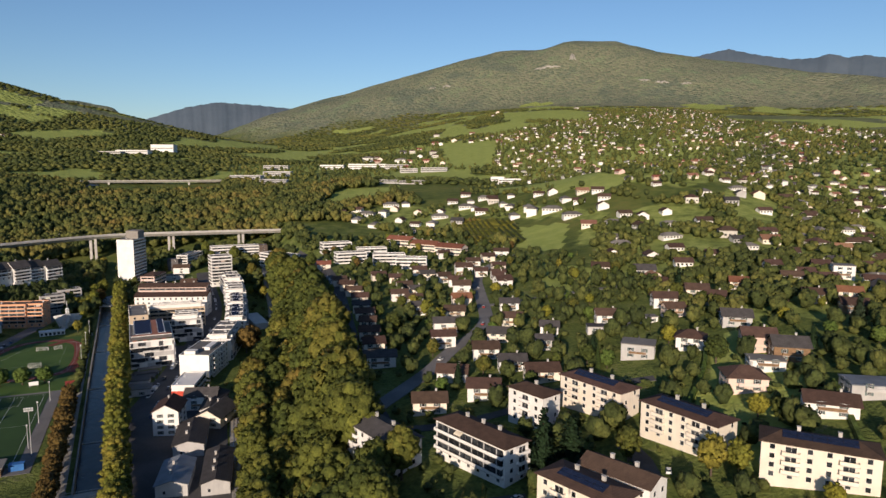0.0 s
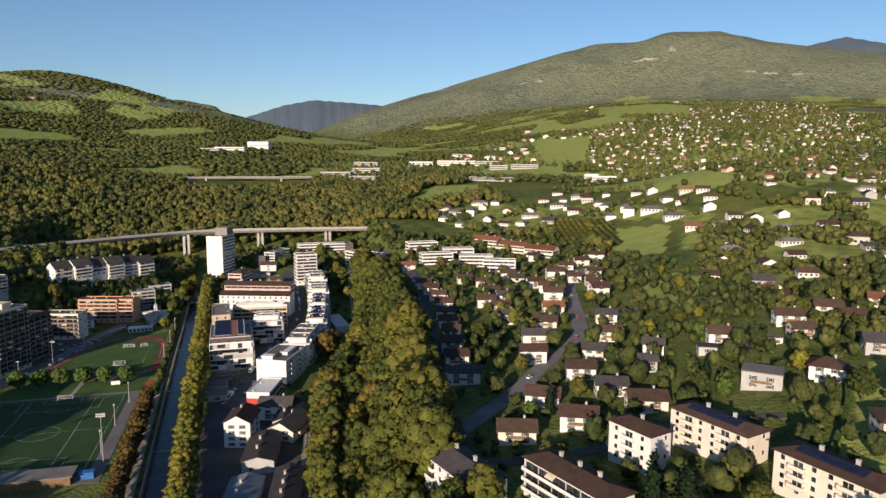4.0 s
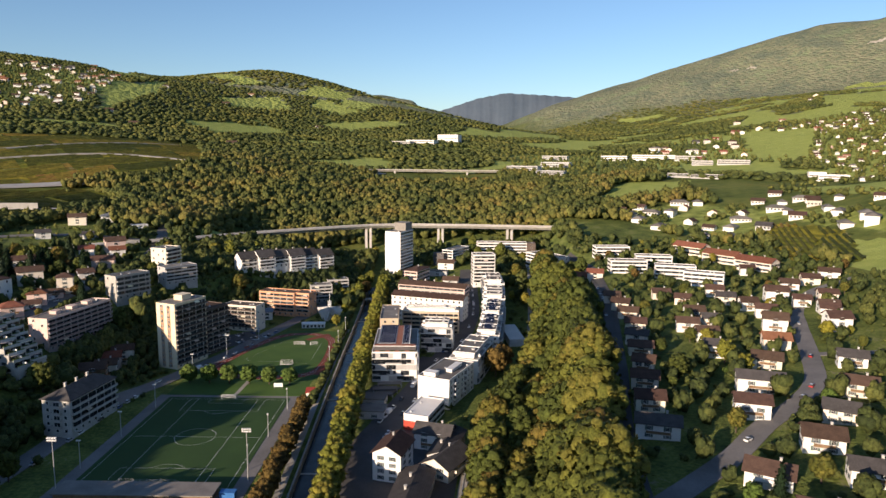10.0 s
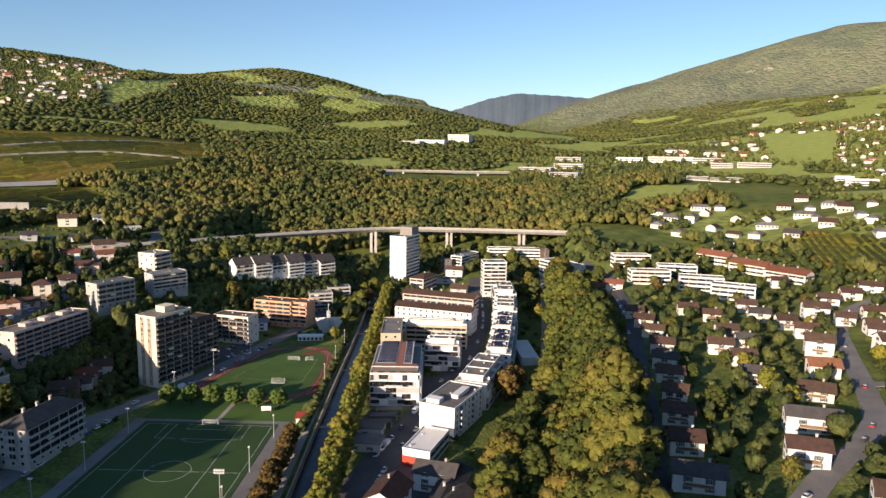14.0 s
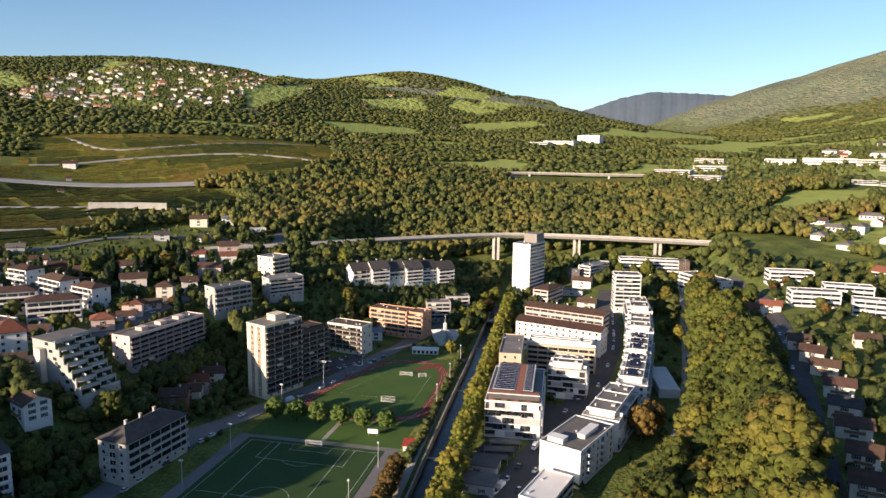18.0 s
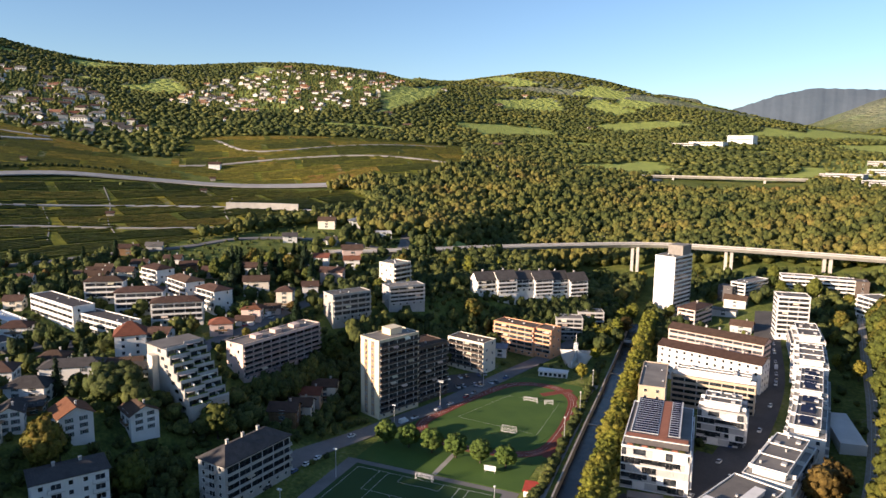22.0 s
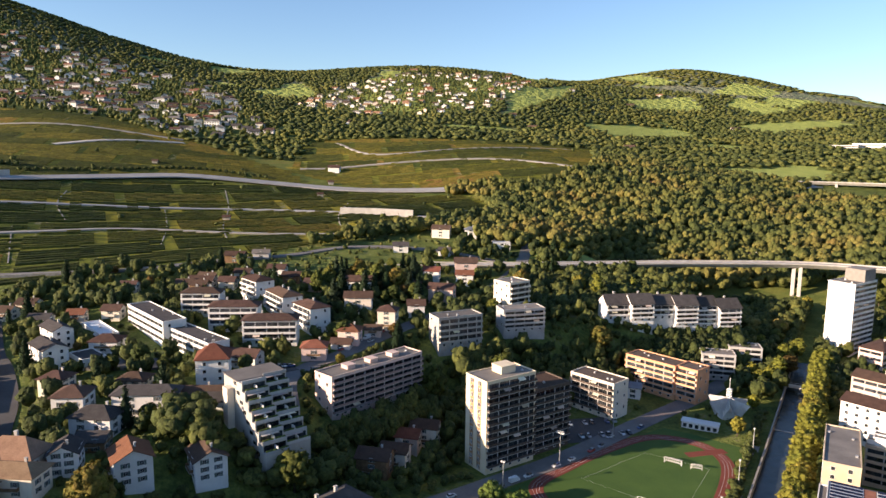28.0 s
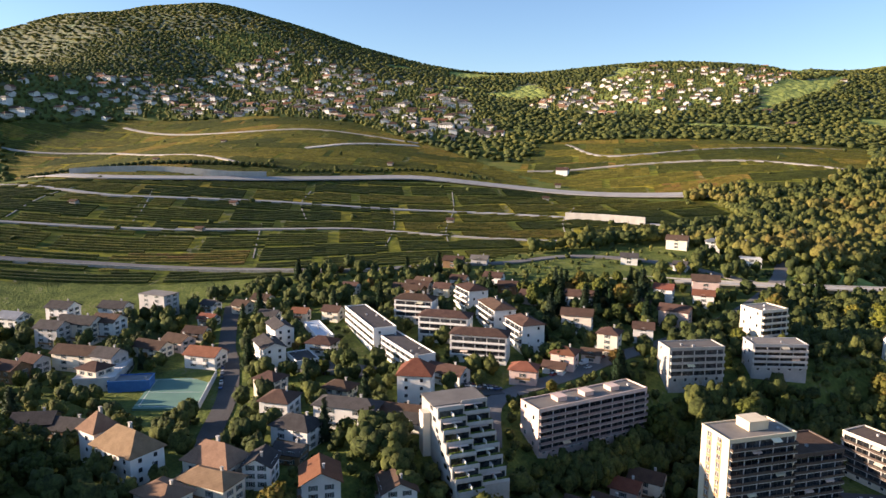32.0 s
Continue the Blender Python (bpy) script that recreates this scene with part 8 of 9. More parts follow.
# weirs and footbridges on the river
for _y in (318, 392, 470, 548):
    _x = float(river_x(_y))
    th = new("river_weir")
    th.location = (_x, _y, land_at(_x, _y) - 3.0)
    tagged(th, "low concrete weir across the river", "weir")
    part("sill", boxes((-4.8, 4.8, -0.5, 0.5, 0, 0.75)), M_CONC, th)
for _y in (262, 606):
    _x = float(river_x(_y))
    th = new("footbridge")
    th.location = (_x, _y, land_at(_x, _y) + 0.4)
    tagged(th, "concrete bridge over the river channel", "bridge")
    part("deck", boxes((-9, 9, -2.2, 2.2, -0.3, 0.3)), M_CONC, th)
    for _s in (-1, 1):
        part("railing", boxes((-9, 9, _s * 2.1 - 0.06, _s * 2.1 + 0.06, 1.1, 1.2), *[(q - 0.05, q + 0.05, _s * 2.1 - 0.05, _s * 2.1 + 0.05, 0.3, 1.1) for q in range(-9, 10, 2)]), M_STEEL, th)

# railway rails
for _o in (-0.72, 0.72):
    ribbon("rail", [(22 + _o, 240), (31 + _o, 330), (51 + _o, 395), (64 + _o, 442), (76 + _o, 517), (86 + _o, 608), (96 + _o, 700)], 0.16, M_STEEL, "steel rail", "railway", 0.5, across=1)
for _k, (_x, _y) in enumerate(path_points([(25, 240), (34, 330), (54, 395), (67, 442), (79, 517), (89, 608)], 38.0)):
    th = new("catenary_mast")
    th.location = (_x, _y, land_at(_x, _y))
    tagged(th, "grey railway mast with a bracket arm", "mast")
    part("pole", boxes((-0.12, 0.12, -0.12, 0.12, 0, 7.5)), M_STEEL, th)
    part("arm", boxes((-3.2, 0.1, -0.06, 0.06, 6.6, 6.75)), M_STEEL, th)

# ---- vineyard roads and walls, motorway on the slope ----
ribbon("motorway", [(-1150, 340), (-900, 345), (-765, 385), (-712, 496), (-688, 614), (-660, 690), (-587, 768), (-530, 806), (-438, 866), (-370, 905), (-280, 960), (-180, 1080), (-91, 1200)], 21, M_ROADP, "motorway cut into the vineyard slope", "motorway", 1.4, step=20.0)
long_wall("retaining_wall", [(-812, 372), (-772, 440), (-724, 500), (-712, 540)], 6.5, 2.0, M_CONC, "pale concrete retaining wall above the motorway", 3.0)
ribbon("vineyard_road", [(-800, 290), (-691, 368), (-657, 425), (-612, 523), (-534, 648), (-471, 698), (-388, 737), (-330, 752)], 5.0, M_ROADP, "narrow road across the vineyards", "road", 1.0, step=14.0)
long_wall("retaining_wall", [(-443, 706), (-414, 722), (-380, 736)], 6.5, 2.0, M_CONC, "pale retaining wall of the vineyard road", 2.0)
ribbon("vineyard_track", [(-640, 270), (-577, 393), (-537, 478), (-505, 538), (-430, 601), (-378, 645)], 4.0, M_PAVE, "pale track between the vine terraces", "path", 1.0, step=12.0)
ribbon("vineyard_road", [(-600, 180), (-550, 287), (-516, 347), (-455, 420), (-406, 473), (-381, 519), (-358, 558), (-345, 607), (-300, 640), (-226, 651)], 6.0, M_ASPHL, "road at the foot of the vineyards", "road", 0.9, step=10.0)
long_wall("vineyard_wall", [(-592, 180), (-542, 290), (-508, 350), (-447, 424), (-398, 478)], 1.8, 0.8, M_STONE, "dry-stone wall at the foot of the vineyards")
ribbon("vineyard_track", [(-1319, 355), (-1179, 490), (-960, 520), (-796, 541)], 5.0, M_PAVE, "pale track in the upper vineyards", "path", 1.6, step=20.0)
ribbon("vineyard_track", [(-1317, 540), (-1065, 644), (-950, 740), (-850, 833)], 6.0, M_PAVE, "pale road below the village", "path", 1.8, step=20.0)
ribbon("vineyard_track", [(-848, 652), (-839, 731), (-829, 818)], 9.0, M_CONC, "pale concrete terrace in the vineyards", "path", 1.6, step=16.0)
ribbon("vineyard_track", [(-640, 850), (-560, 930), (-450, 1010), (-350, 1040)], 4.5, M_PAVE, "pale track in the vineyards", "path", 1.4, step=16.0)
ribbon("vineyard_track", [(-700, 985), (-600, 960), (-500, 1080), (-420, 1200)], 4.0, M_PAVE, "pale track in the vineyards", "path", 1.4, step=16.0)
for _k, _p in enumerate(([(-690, 420), (-640, 400), (-600, 380)], [(-560, 470), (-520, 450), (-480, 430)], [(-560, 600), (-500, 560), (-450, 520)], [(-600, 700), (-540, 655), (-480, 600), (-425, 560)], [(-480, 760), (-440, 700), (-400, 660)], [(-650, 560), (-610, 530), (-560, 510)], [(-720, 360), (-690, 330), (-640, 300)])):
    ribbon("vineyard_track", _p, 0.8, M_STONE, "stone steps up the vine terraces", "path", 0.35, step=12.0)
for _x, _y in ((-660, 350), (-560, 420), (-500, 620), (-620, 470), (-720, 700), (-560, 820), (-900, 480), (-1000, 600), (-520, 760)):
    house(_x, _y, 40, 6, 5, M_STONE, M_TILE_B, 3.0, 1, "gable", "small stone vineyard hut", windows=False, chimney=False, name="vineyard_hut")
house(-600, 870, 30, 14, 10, M_WHITE, M_TILE_B, 6, 2, "gable", "white house alone among the vineyards", windows=False)

# far motorway bridge
deck2 = new("far_viaduct")
tagged(deck2, "distant concrete motorway bridge", "bridge")
_l2 = path_points([(-200, 1180), (-91, 1215), (-26, 1220), (69, 1220), (180, 1235)], 15.0)
viaduct_deck(_l2, 86.0, 13.0, 3.0, "girder", M_CONC, deck2)
viaduct_deck(_l2, 87.2, 0.5, 1.2, "parapet", M_CONC, deck2, -6.5)
for _x, _y in ((-70, 1217), (50, 1220)):
    _z = land_at(_x, _y)
    part("pier", boxes((_x - 1.5, _x + 1.5, _y - 4, _y + 4, _z - 3, 84)), M_CONC, deck2)
for _x, _y, _w, _d, _h, _m in ((150, 1270, 64, 40, 8, M_METAL), (215, 1330, 60, 40, 9, M_FLATL), (184, 1180, 52, 34, 7, M_METAL), (356, 1480, 60, 30, 11, M_FLATL), (424, 1440, 95, 34, 11, M_FLATL), (240, 1500, 60, 36, 9, M_FLAT), (-42, 1640, 80, 34, 12, M_METAL), (20, 1730, 60, 34, 24, M_FLATL), (-85, 1610, 56, 30, 9, M_METAL), (470, 1370, 62, 28, 9, M_FLATL), (545, 1018, 44, 22, 10, M_FLATL), (530, 1032, 26, 18, 14, M_FLATL), (398, 1085, 54, 24, 6, M_FLAT), (360, 1100, 40, 20, 6, M_FLATL), (501, 1245, 60, 22, 9, M_FLAT), (455, 1262, 40, 20, 9, M_FLATL)):
    block(_x, _y, -20, _w * 0.85, _d * 0.8, _h * 0.8, 2, "large pale commercial hall with flat roof", M_WHITE if _h > 9 else M_GREYW, roof_mat=_m, sides=BD, name="commercial_hall")


# ---- parked and driving cars ----
def car_paint():
    m, nt, p = nodes_of("car_paint")
    info = nt.nodes.new("ShaderNodeObjectInfo")
    r = ramp(nt, info.outputs["Random"], ((0.0, (0.72, 0.72, 0.70)), (0.3, (0.30, 0.31, 0.33)), (0.5, (0.03, 0.03, 0.035)), (0.68, (0.04, 0.08, 0.2)), (0.78, (0.65, 0.65, 0.64)), (0.92, (0.35, 0.03, 0.03)), (0.97, (0.5, 0.5, 0.5))))
    r.node.color_ramp.interpolation = "CONSTANT"
    link(nt, r, p.inputs["Base Color"])
    p.inputs["Roughness"].default_value, p.inputs["Coat Weight"].default_value = 0.35, 0.6
    return m


M_CAR = car_paint()
M_TYRE = surface("tyre_rubber", (0.02, 0.02, 0.02), (0.035, 0.035, 0.035), 4.0)


def loft(sections):
    """A body from cross sections: rows of x, half width, z low, z high."""
    bm = bmesh.new()
    rings = [[bm.verts.new(q) for q in ((x, -w, z0), (x, w, z0), (x, w, z0 + (z1 - z0) * 0.6), (x, w * 0.88, z1), (x, -w * 0.88, z1), (x, -w, z0 + (z1 - z0) * 0.6))] for x, w, z0, z1 in sections]
    for a, b in zip(rings, rings[1:]):
        for i in range(6):
            j = (i + 1) % 6
            bm.faces.new([a[i], b[i], b[j], a[j]])
    bm.faces.new(rings[0])
    bm.faces.new(rings[-1][::-1])
    bmesh.ops.recalc_face_normals(bm, faces=bm.faces)
    return bm


def first_car(van=False):
    th = new("van" if van else "car")
    tagged(th, "white delivery van with dark windscreen" if van else "small parked car with dark windows", "vehicle", "parked cars")
    if van:
        part("body", loft([(-2.3, 0.82, 0.3, 1.9), (-2.2, 0.86, 0.25, 2.05), (1.1, 0.86, 0.25, 2.05), (1.6, 0.85, 0.25, 1.3), (2.2, 0.8, 0.25, 1.05), (2.3, 0.76, 0.3, 0.8)]), M_LINE, th)
        part("windscreen", loft([(1.12, 0.78, 1.3, 2.0), (1.6, 0.8, 1.25, 1.33)]), M_GLASS, th)
    else:
        part("body", loft([(-1.9, 0.72, 0.3, 0.75), (-1.8, 0.78, 0.22, 0.88), (0.9, 0.78, 0.22, 0.9), (1.7, 0.76, 0.22, 0.75), (1.85, 0.7, 0.3, 0.6)]), M_CAR, th)
        part("cabin", loft([(-1.65, 0.66, 0.85, 0.92), (-1.3, 0.66, 0.85, 1.3), (0.1, 0.66, 0.85, 1.33), (0.85, 0.66, 0.85, 0.92)]), M_GLASS, th)
        part("roof_panel", boxes((-1.2, 0.05, -0.55, 0.55, 1.32, 1.36)), M_CAR, th)
    for sx in (-1.2, 1.2):
        for sy in (-0.74, 0.74):
            bm = bmesh.new()
            bmesh.ops.create_cone(bm, cap_ends=True, segments=12, radius1=0.29, radius2=0.29, depth=0.2, matrix=Matrix.Translation((sx, sy, 0.29)) @ Matrix.Rotation(math.pi / 2, 4, "X"))
            part("wheel", bm, M_TYRE, th)
    return th




def park(x, y, heading, van=False, lift=0.33):
    key = "van" if van else "car"
    m = pose(x, y, land_at(x, y) + lift, 0, 0, heading)
    if key not in CACHE:
        CACHE[key] = first_car(van)
        CACHE[key].matrix_basis = m
    else:
        copy_thing(CACHE[key], m)


def park_along(pts, off, gap, seed, fill=0.7):
    rng = random.Random(seed)
    line = path_points(pts, gap)
    for a, b in zip(line, line[1:]):
        if rng.random() < fill:
            q = math.hypot(b[0] - a[0], b[1] - a[1])
            h = math.degrees(math.atan2(b[1] - a[1], b[0] - a[0]))
            park(a[0] - (b[1] - a[1]) / q * off, a[1] + (b[0] - a[0]) / q * off, h + rng.choice((0, 180)), rng.random() < 0.1)


park_along([(-5, 359), (6, 398), (24, 470), (35, 544), (37, 620)], 3.4, 5.2, 1, 0.5)
park_along([(-12, 322), (-5, 359), (6, 398), (24, 470), (35, 544), (37, 620)], -3.4, 5.2, 2, 0.42)
park_along([(-140, 320), (-134, 365), (-131, 394)], -3.5, 6.0, 3, 0.6)
park_along([(-121, 430), (-108, 465), (-92, 526)], -3.3, 7.0, 4, 0.5)
park_along([(-262, 328), (-283, 339), (-320, 354)], 3.0, 5.0, 5, 0.6)
park_along([(95, 360), (107, 421), (119, 484), (126, 542)], 2.8, 12.0, 6, 0.5)
for _k in range(8):
    if _k not in (2, 5):
        park(-122 + _k * 2.5, 494 + _k * 2.5, -45)
        park(-110 + _k * 2.2, 487 + _k * 2.2, -45)
park_along([(-212, 440), (-213, 489), (-211, 520)], 3.2, 6.0, 8, 0.6)
for _k in range(9):
    park(-234 + _k * 1.9, 414 + _k * 1.3, 60, lift=0.5)
for _x, _y, _h in ((155, 323, 42), (164, 334, 50), (183, 372, 66), (206, 428, 70), (120, 289, 40), (-128, 412, 70), (-100, 494, 66), (-212, 470, 90), (-214, 560, 88), (90, 160, 15), (84, 156, 15), (79, 152, 15), (140, 185, 20), (142, 190, 20), (133, 148, 50)):
    park(_x, _y, _h)


# ---- distant houses ----
def far_house_meshes(w, d, h, wall, roof_mat, hip=False):
    bm = wall_block(w, d, -4, h, 0 if hip else d * 0.27)
    n = max(2, int(w / 3))
    for f in range(max(1, int(h / 2.8))):
        for s in (-1, 1):
            for i in range(n):
                u = (i - (n - 1) / 2) * w / n
                z = 1.0 + f * 2.8
                q = [(u - 0.8, s * (d / 2 + 0.03), z), (u + 0.8, s * (d / 2 + 0.03), z), (u + 0.8, s * (d / 2 + 0.03), z + 1.4), (u - 0.8, s * (d / 2 + 0.03), z + 1.4)]
                poly_bm(bm, q if s < 0 else q[::-1], 1)
    body = bpy.data.meshes.new("house")
    bm.to_mesh(body)
    bm.free()
    body.materials.append(wall)
    body.materials.append(M_GLASS)
    bm = roof_hip(w, d, h + 0.15, d * 0.27, 1.0) if hip else roof_gable(w, d, h, d * 0.27, 1.0)
    roof = bpy.data.meshes.new("roof")
    bm.to_mesh(roof)
    bm.free()
    roof.materials.append(roof_mat)
    return body, roof


M_PALEW = surface("weathered_pale_render", (0.44, 0.42, 0.37), (0.58, 0.55, 0.49), 0.2, streak=0.15, dv=0.12)
M_TILE_R = tiled("faded_red_tiles", (0.20, 0.105, 0.065), (0.30, 0.165, 0.105), 0.2)
FAR_KINDS = [
    (far_house_meshes(13, 10, 3.6, M_WHITE, M_TILE_B), "distant white house with brown tiled roof"),
    (far_house_meshes(14, 11, 3.8, M_CREAM, M_TILE_R), "distant cream house with faded red tiled roof"),
    (far_house_meshes(12, 10, 3.6, M_GREYW, M_SLATE), "distant grey house with dark roof"),
    (far_house_meshes(13, 11, 3.8, M_PINK, M_TILE_O), "distant pinkish house with orange tiled roof"),
    (far_house_meshes(13, 11, 5.0, M_PALEW, M_TILE_B, True), "distant pale villa with hipped roof"),
    (far_house_meshes(20, 11, 6.5, M_WHITE, M_FLAT, True), "distant white block of flats"),
    (far_house_meshes(18, 10, 3.0, M_WHITE, M_FLAT, True), "long low white terraced house with flat grey roof"),
]


def village(poly, step, seed, group, mix=(3, 2, 2, 1, 2, 1, 0), keep=0.75, size=1.0, rot0=0, joined=None):
    rng = random.Random(seed)
    xs, ys = [p[0] for p in poly], [p[1] for p in poly]
    y = min(ys)
    while y < max(ys):
        x = min(xs)
        while x < max(xs):
            px, py = x + rng.uniform(-0.5, 0.5) * step, y + rng.uniform(-0.5, 0.5) * step
            if rng.random() < keep * (1.25 if math.sin(px / 61 + 2 * math.sin(py / 83)) + math.sin(py / 47 + 1.3 * math.sin(px / 70)) > -0.35 else 0.4) and bool(inside(poly, np.array([px]), np.array([py]))[0]) and all(math.hypot(px - a, py - b) > r + 9 for a, b, r in FOOT) and not any(bool(inside(q, np.array([px]), np.array([py]))[0]) for q in MEADOWS):
                (body, roof), words = rng.choices(FAR_KINDS, mix)[0]
                if joined is not None:
                    joined.append((FAR_KINDS.index(((body, roof), words)), px, py, size * rng.uniform(0.85, 1.15), radians(rot0 + rng.choice((0, 0, 90)) + rng.uniform(-14, 14))))
                    FOOT.append((px, py, 8 * size))
                    x += step
                    continue
                ob = new("house", body)
                ob.location = (px, py, land_at(px, py))
                ob.rotation_euler = (0, 0, radians(rot0 + rng.choice((0, 0, 90)) + rng.uniform(-14, 14)))
                s = size * rng.uniform(0.85, 1.15)
                ob.scale = (s, s, s)
                tagged(ob, words, "house", group)
                share("roof", roof, ob)
                FOOT.append((px, py, 8 * s))
            x += step
        y += step


def join_houses(name, rows, label):
    """The houses of a far village as one mesh."""
    mats, vs, fs, ix, off = [], [], [], [], 0
    for (body, roof), _ in FAR_KINDS:
        for me in (body, roof):
            for mm in me.materials:
                if mm not in mats:
                    mats.append(mm)
    for k, px, py, s, a in rows:
        c, q, z = math.cos(a) * s, math.sin(a) * s, land_at(px, py)
        for me in FAR_KINDS[k][0]:
            vs += [(v.co.x * c - v.co.y * q + px, v.co.x * q + v.co.y * c + py, v.co.z * s + z) for v in me.vertices]
            fs += [tuple(i + off for i in p.vertices) for p in me.polygons]
            ix += [mats.index(me.materials[p.material_index]) for p in me.polygons]
            off += len(me.vertices)
    return tagged(mesh_obj(name, vs, fs, mats, None, False, ix), label, "houses", kind="stuff")


HILLSIDE, RIDGE, EASTERN = [], [], []
village(VILLAGES[0], 29, 1, "houses of the hillside village", (7, 2, 4, 1, 2, 2, 3), 0.74, 1.2, 40, HILLSIDE)
village(VILLAGES[1], 60, 2, "houses of the hillside village", (3, 1, 3, 1, 2, 1, 0), 0.45, 1.0, 40, HILLSIDE)
village(VILLAGES[2], 30, 3, "houses of the ridge village", (6, 3, 3, 2, 2, 1, 1), 0.7, 1.0, 20, RIDGE)
village(VILLAGES[3], 25, 4, "white houses on the eastern slope", (3, 1, 1, 0, 0, 1, 9), 0.8, 1.0, -30)
village(VILLAGES[4], 27, 5, "houses in the eastern gardens", (8, 2, 2, 0, 1, 0, 4), 0.66, 0.92, -25)
village(VILLAGES[5], 29, 6, "houses of the large eastern village", (6, 4, 2, 2, 2, 1, 3), 0.74, 0.72, -20, EASTERN)
village(VILLAGES[6], 50, 7, "houses of the eastern hamlet", (4, 3, 1, 3, 2, 1, 0), 0.55, 1.1, -20, EASTERN)
village([(322, 800), (400, 930), (436, 840), (448, 640), (446, 552), (402, 548), (398, 745), (345, 770)], 25, 12, "houses on the upper eastern slope", (8, 2, 1, 0, 1, 0, 3), 0.7, 0.95, -30)
_spread = [(-900, 1100), (-300, 1300), (-200, 2000), (-700, 2300), (-1000, 2200), (-1300, 1700)]
village(_spread, 130, 8, "farmhouses on the green ridge", (3, 3, 1, 1, 2, 0, 0), 0.35, 1.2, 20, RIDGE)
village([(-330, 950), (-250, 920), (-120, 1000), (-60, 1120), (-200, 1150), (-330, 1050)], 42, 9, "houses above the woodland", (3, 2, 2, 1, 2, 1, 0), 0.4, 1.0, 20)
village([(700, 1900), (1300, 2500), (1900, 2200), (1850, 1950), (1500, 2050), (900, 1720)], 100, 10, "upper houses below the mountain", (4, 3, 1, 1, 2, 0, 0), 0.35, 1.2, -20, EASTERN)
join_houses("village_houses", HILLSIDE, "houses of the village on the hillside above the vineyards")
join_houses("village_houses", RIDGE, "houses of the village and farms on the ridge")
join_houses("village_houses", EASTERN, "houses of the large village below the mountain")


# ---- pale cliffs on the mountain ----
def rock_face(x, y, wide, high, seed):
    """A ragged limestone cliff set into the slope, facing the valley."""
    rng = np.random.default_rng(seed)
    d = np.array((x, y), float)
    d /= np.linalg.norm(d)
    side = np.array((-d[1], d[0]))
    verts, faces, n = [], [], 12
    for i in range(n + 1):
        u = (i / n - 0.5) * wide
        env = max(0.1, 1 - (2 * u / wide) ** 2)
        p = np.array((x, y)) + side * u + d * rng.uniform(-8, 8)
        top = p + d * high * 0.9 * env
        z0, z1 = land_at(*p) - 5, land_at(*top) + high * env * rng.uniform(0.1, 0.3) + 3
        mid = p + d * high * 0.3 * env + side * rng.uniform(-4, 4)
        verts += [(*p, z0), (*mid, z0 + (z1 - z0) * rng.uniform(0.45, 0.7)), (*top, z1), (*(top + d * 30), z1 - 40)]
    for i in range(n):
        for k in range(3):
            a = i * 4 + k
            faces.append((a, a + 4, a + 5, a + 1))
    return tagged(mesh_obj("rock_face", verts, faces, M_ROCK), "pale limestone cliff on the wooded mountain", "cliff")


for _k, (_x, _y, _w, _h) in enumerate(((1910, 2934, 30, 46), (1770, 2939, 120, 12), (2095, 2494, 60, 9), (2050, 2560, 50, 8), (2166, 2418, 45, 8), (1335, 3159, 45, 8), (1275, 3197, 36, 8))):
    rock_face(_x, _y, _w, _h, _k)


# ---- trees of the town ----
FIELDS = [(-122, -44, 290, 530), (-330, -270, 300, 350)]


def is_clear(x, y, r):
    if any(a < x < b and c < y < d for a, b, c, d in FIELDS):
        return False
    if abs(x - float(river_x(y))) < 6 + r * 0.4:
        return False
    return all((x - a) ** 2 + (y - b) ** 2 > (q + r) ** 2 for a, b, q in FOOT) and all((x - a) ** 2 + (y - b) ** 2 > (q + 0.6 * r) ** 2 for a, b, q in LANES)


TREES = []
THICK = []     # trees of the dense groves: x, y, height, width


def plant(kind, x, y, size=1.0, wide=1.0, **kw):
    TREES.append((x, y))
    tree(kind, x, y, size, wide, **kw)


# plane trees along the river, rusty trees on the other bank
for _y in np.arange(232, 640, 5.6):
    plant("plane", float(river_x(_y)) + 9.6 + tree_rng.uniform(-0.6, 0.6), float(_y), tree_rng.uniform(0.95, 1.1), 1.28, group="plane trees along the river")
for _y in np.arange(240, 374, 5.2):
    plant("rust", float(river_x(_y)) - 12.5 + tree_rng.uniform(-1.2, 1.2), float(_y), tree_rng.uniform(0.85, 1.05), 1.05, group="rusty trees along the river")
for _y in np.arange(382, 560, 3.5):
    THICK.append((float(river_x(_y)) - 10.5 + tree_rng.uniform(-0.8, 0.8), float(_y), tree_rng.uniform(3, 5), tree_rng.uniform(4, 6)))
# the wood between railway and street
for _y in np.arange(196, 640, 9.2):
    _xr = float(np.interp(_y, (196, 240, 330, 395, 442, 517, 608, 640), (20, 24, 35, 55, 68, 80, 90, 93)))
    _xs = float(np.interp(_y, (196, 260, 311, 360, 421, 484, 542, 640), (62, 68, 77, 86, 94, 101, 104, 104)))
    _n = max(1, int((_xs - _xr) / 8.8))
    for _k in range(_n):
        _x = _xr + (_k + 0.5) / _n * (_xs - _xr) + tree_rng.uniform(-1.8, 1.8)
        if all(math.hypot(_x - a, _y - b) > q + 1 for a, b, q in FOOT):
            plant("tall", _x, float(_y) + tree_rng.uniform(-2, 2), tree_rng.uniform(1.05, 1.45) + (0.55 if _k == _n - 1 else 0.25 if _k == _n - 2 else 0.0), 1.1, group="wood by the railway")
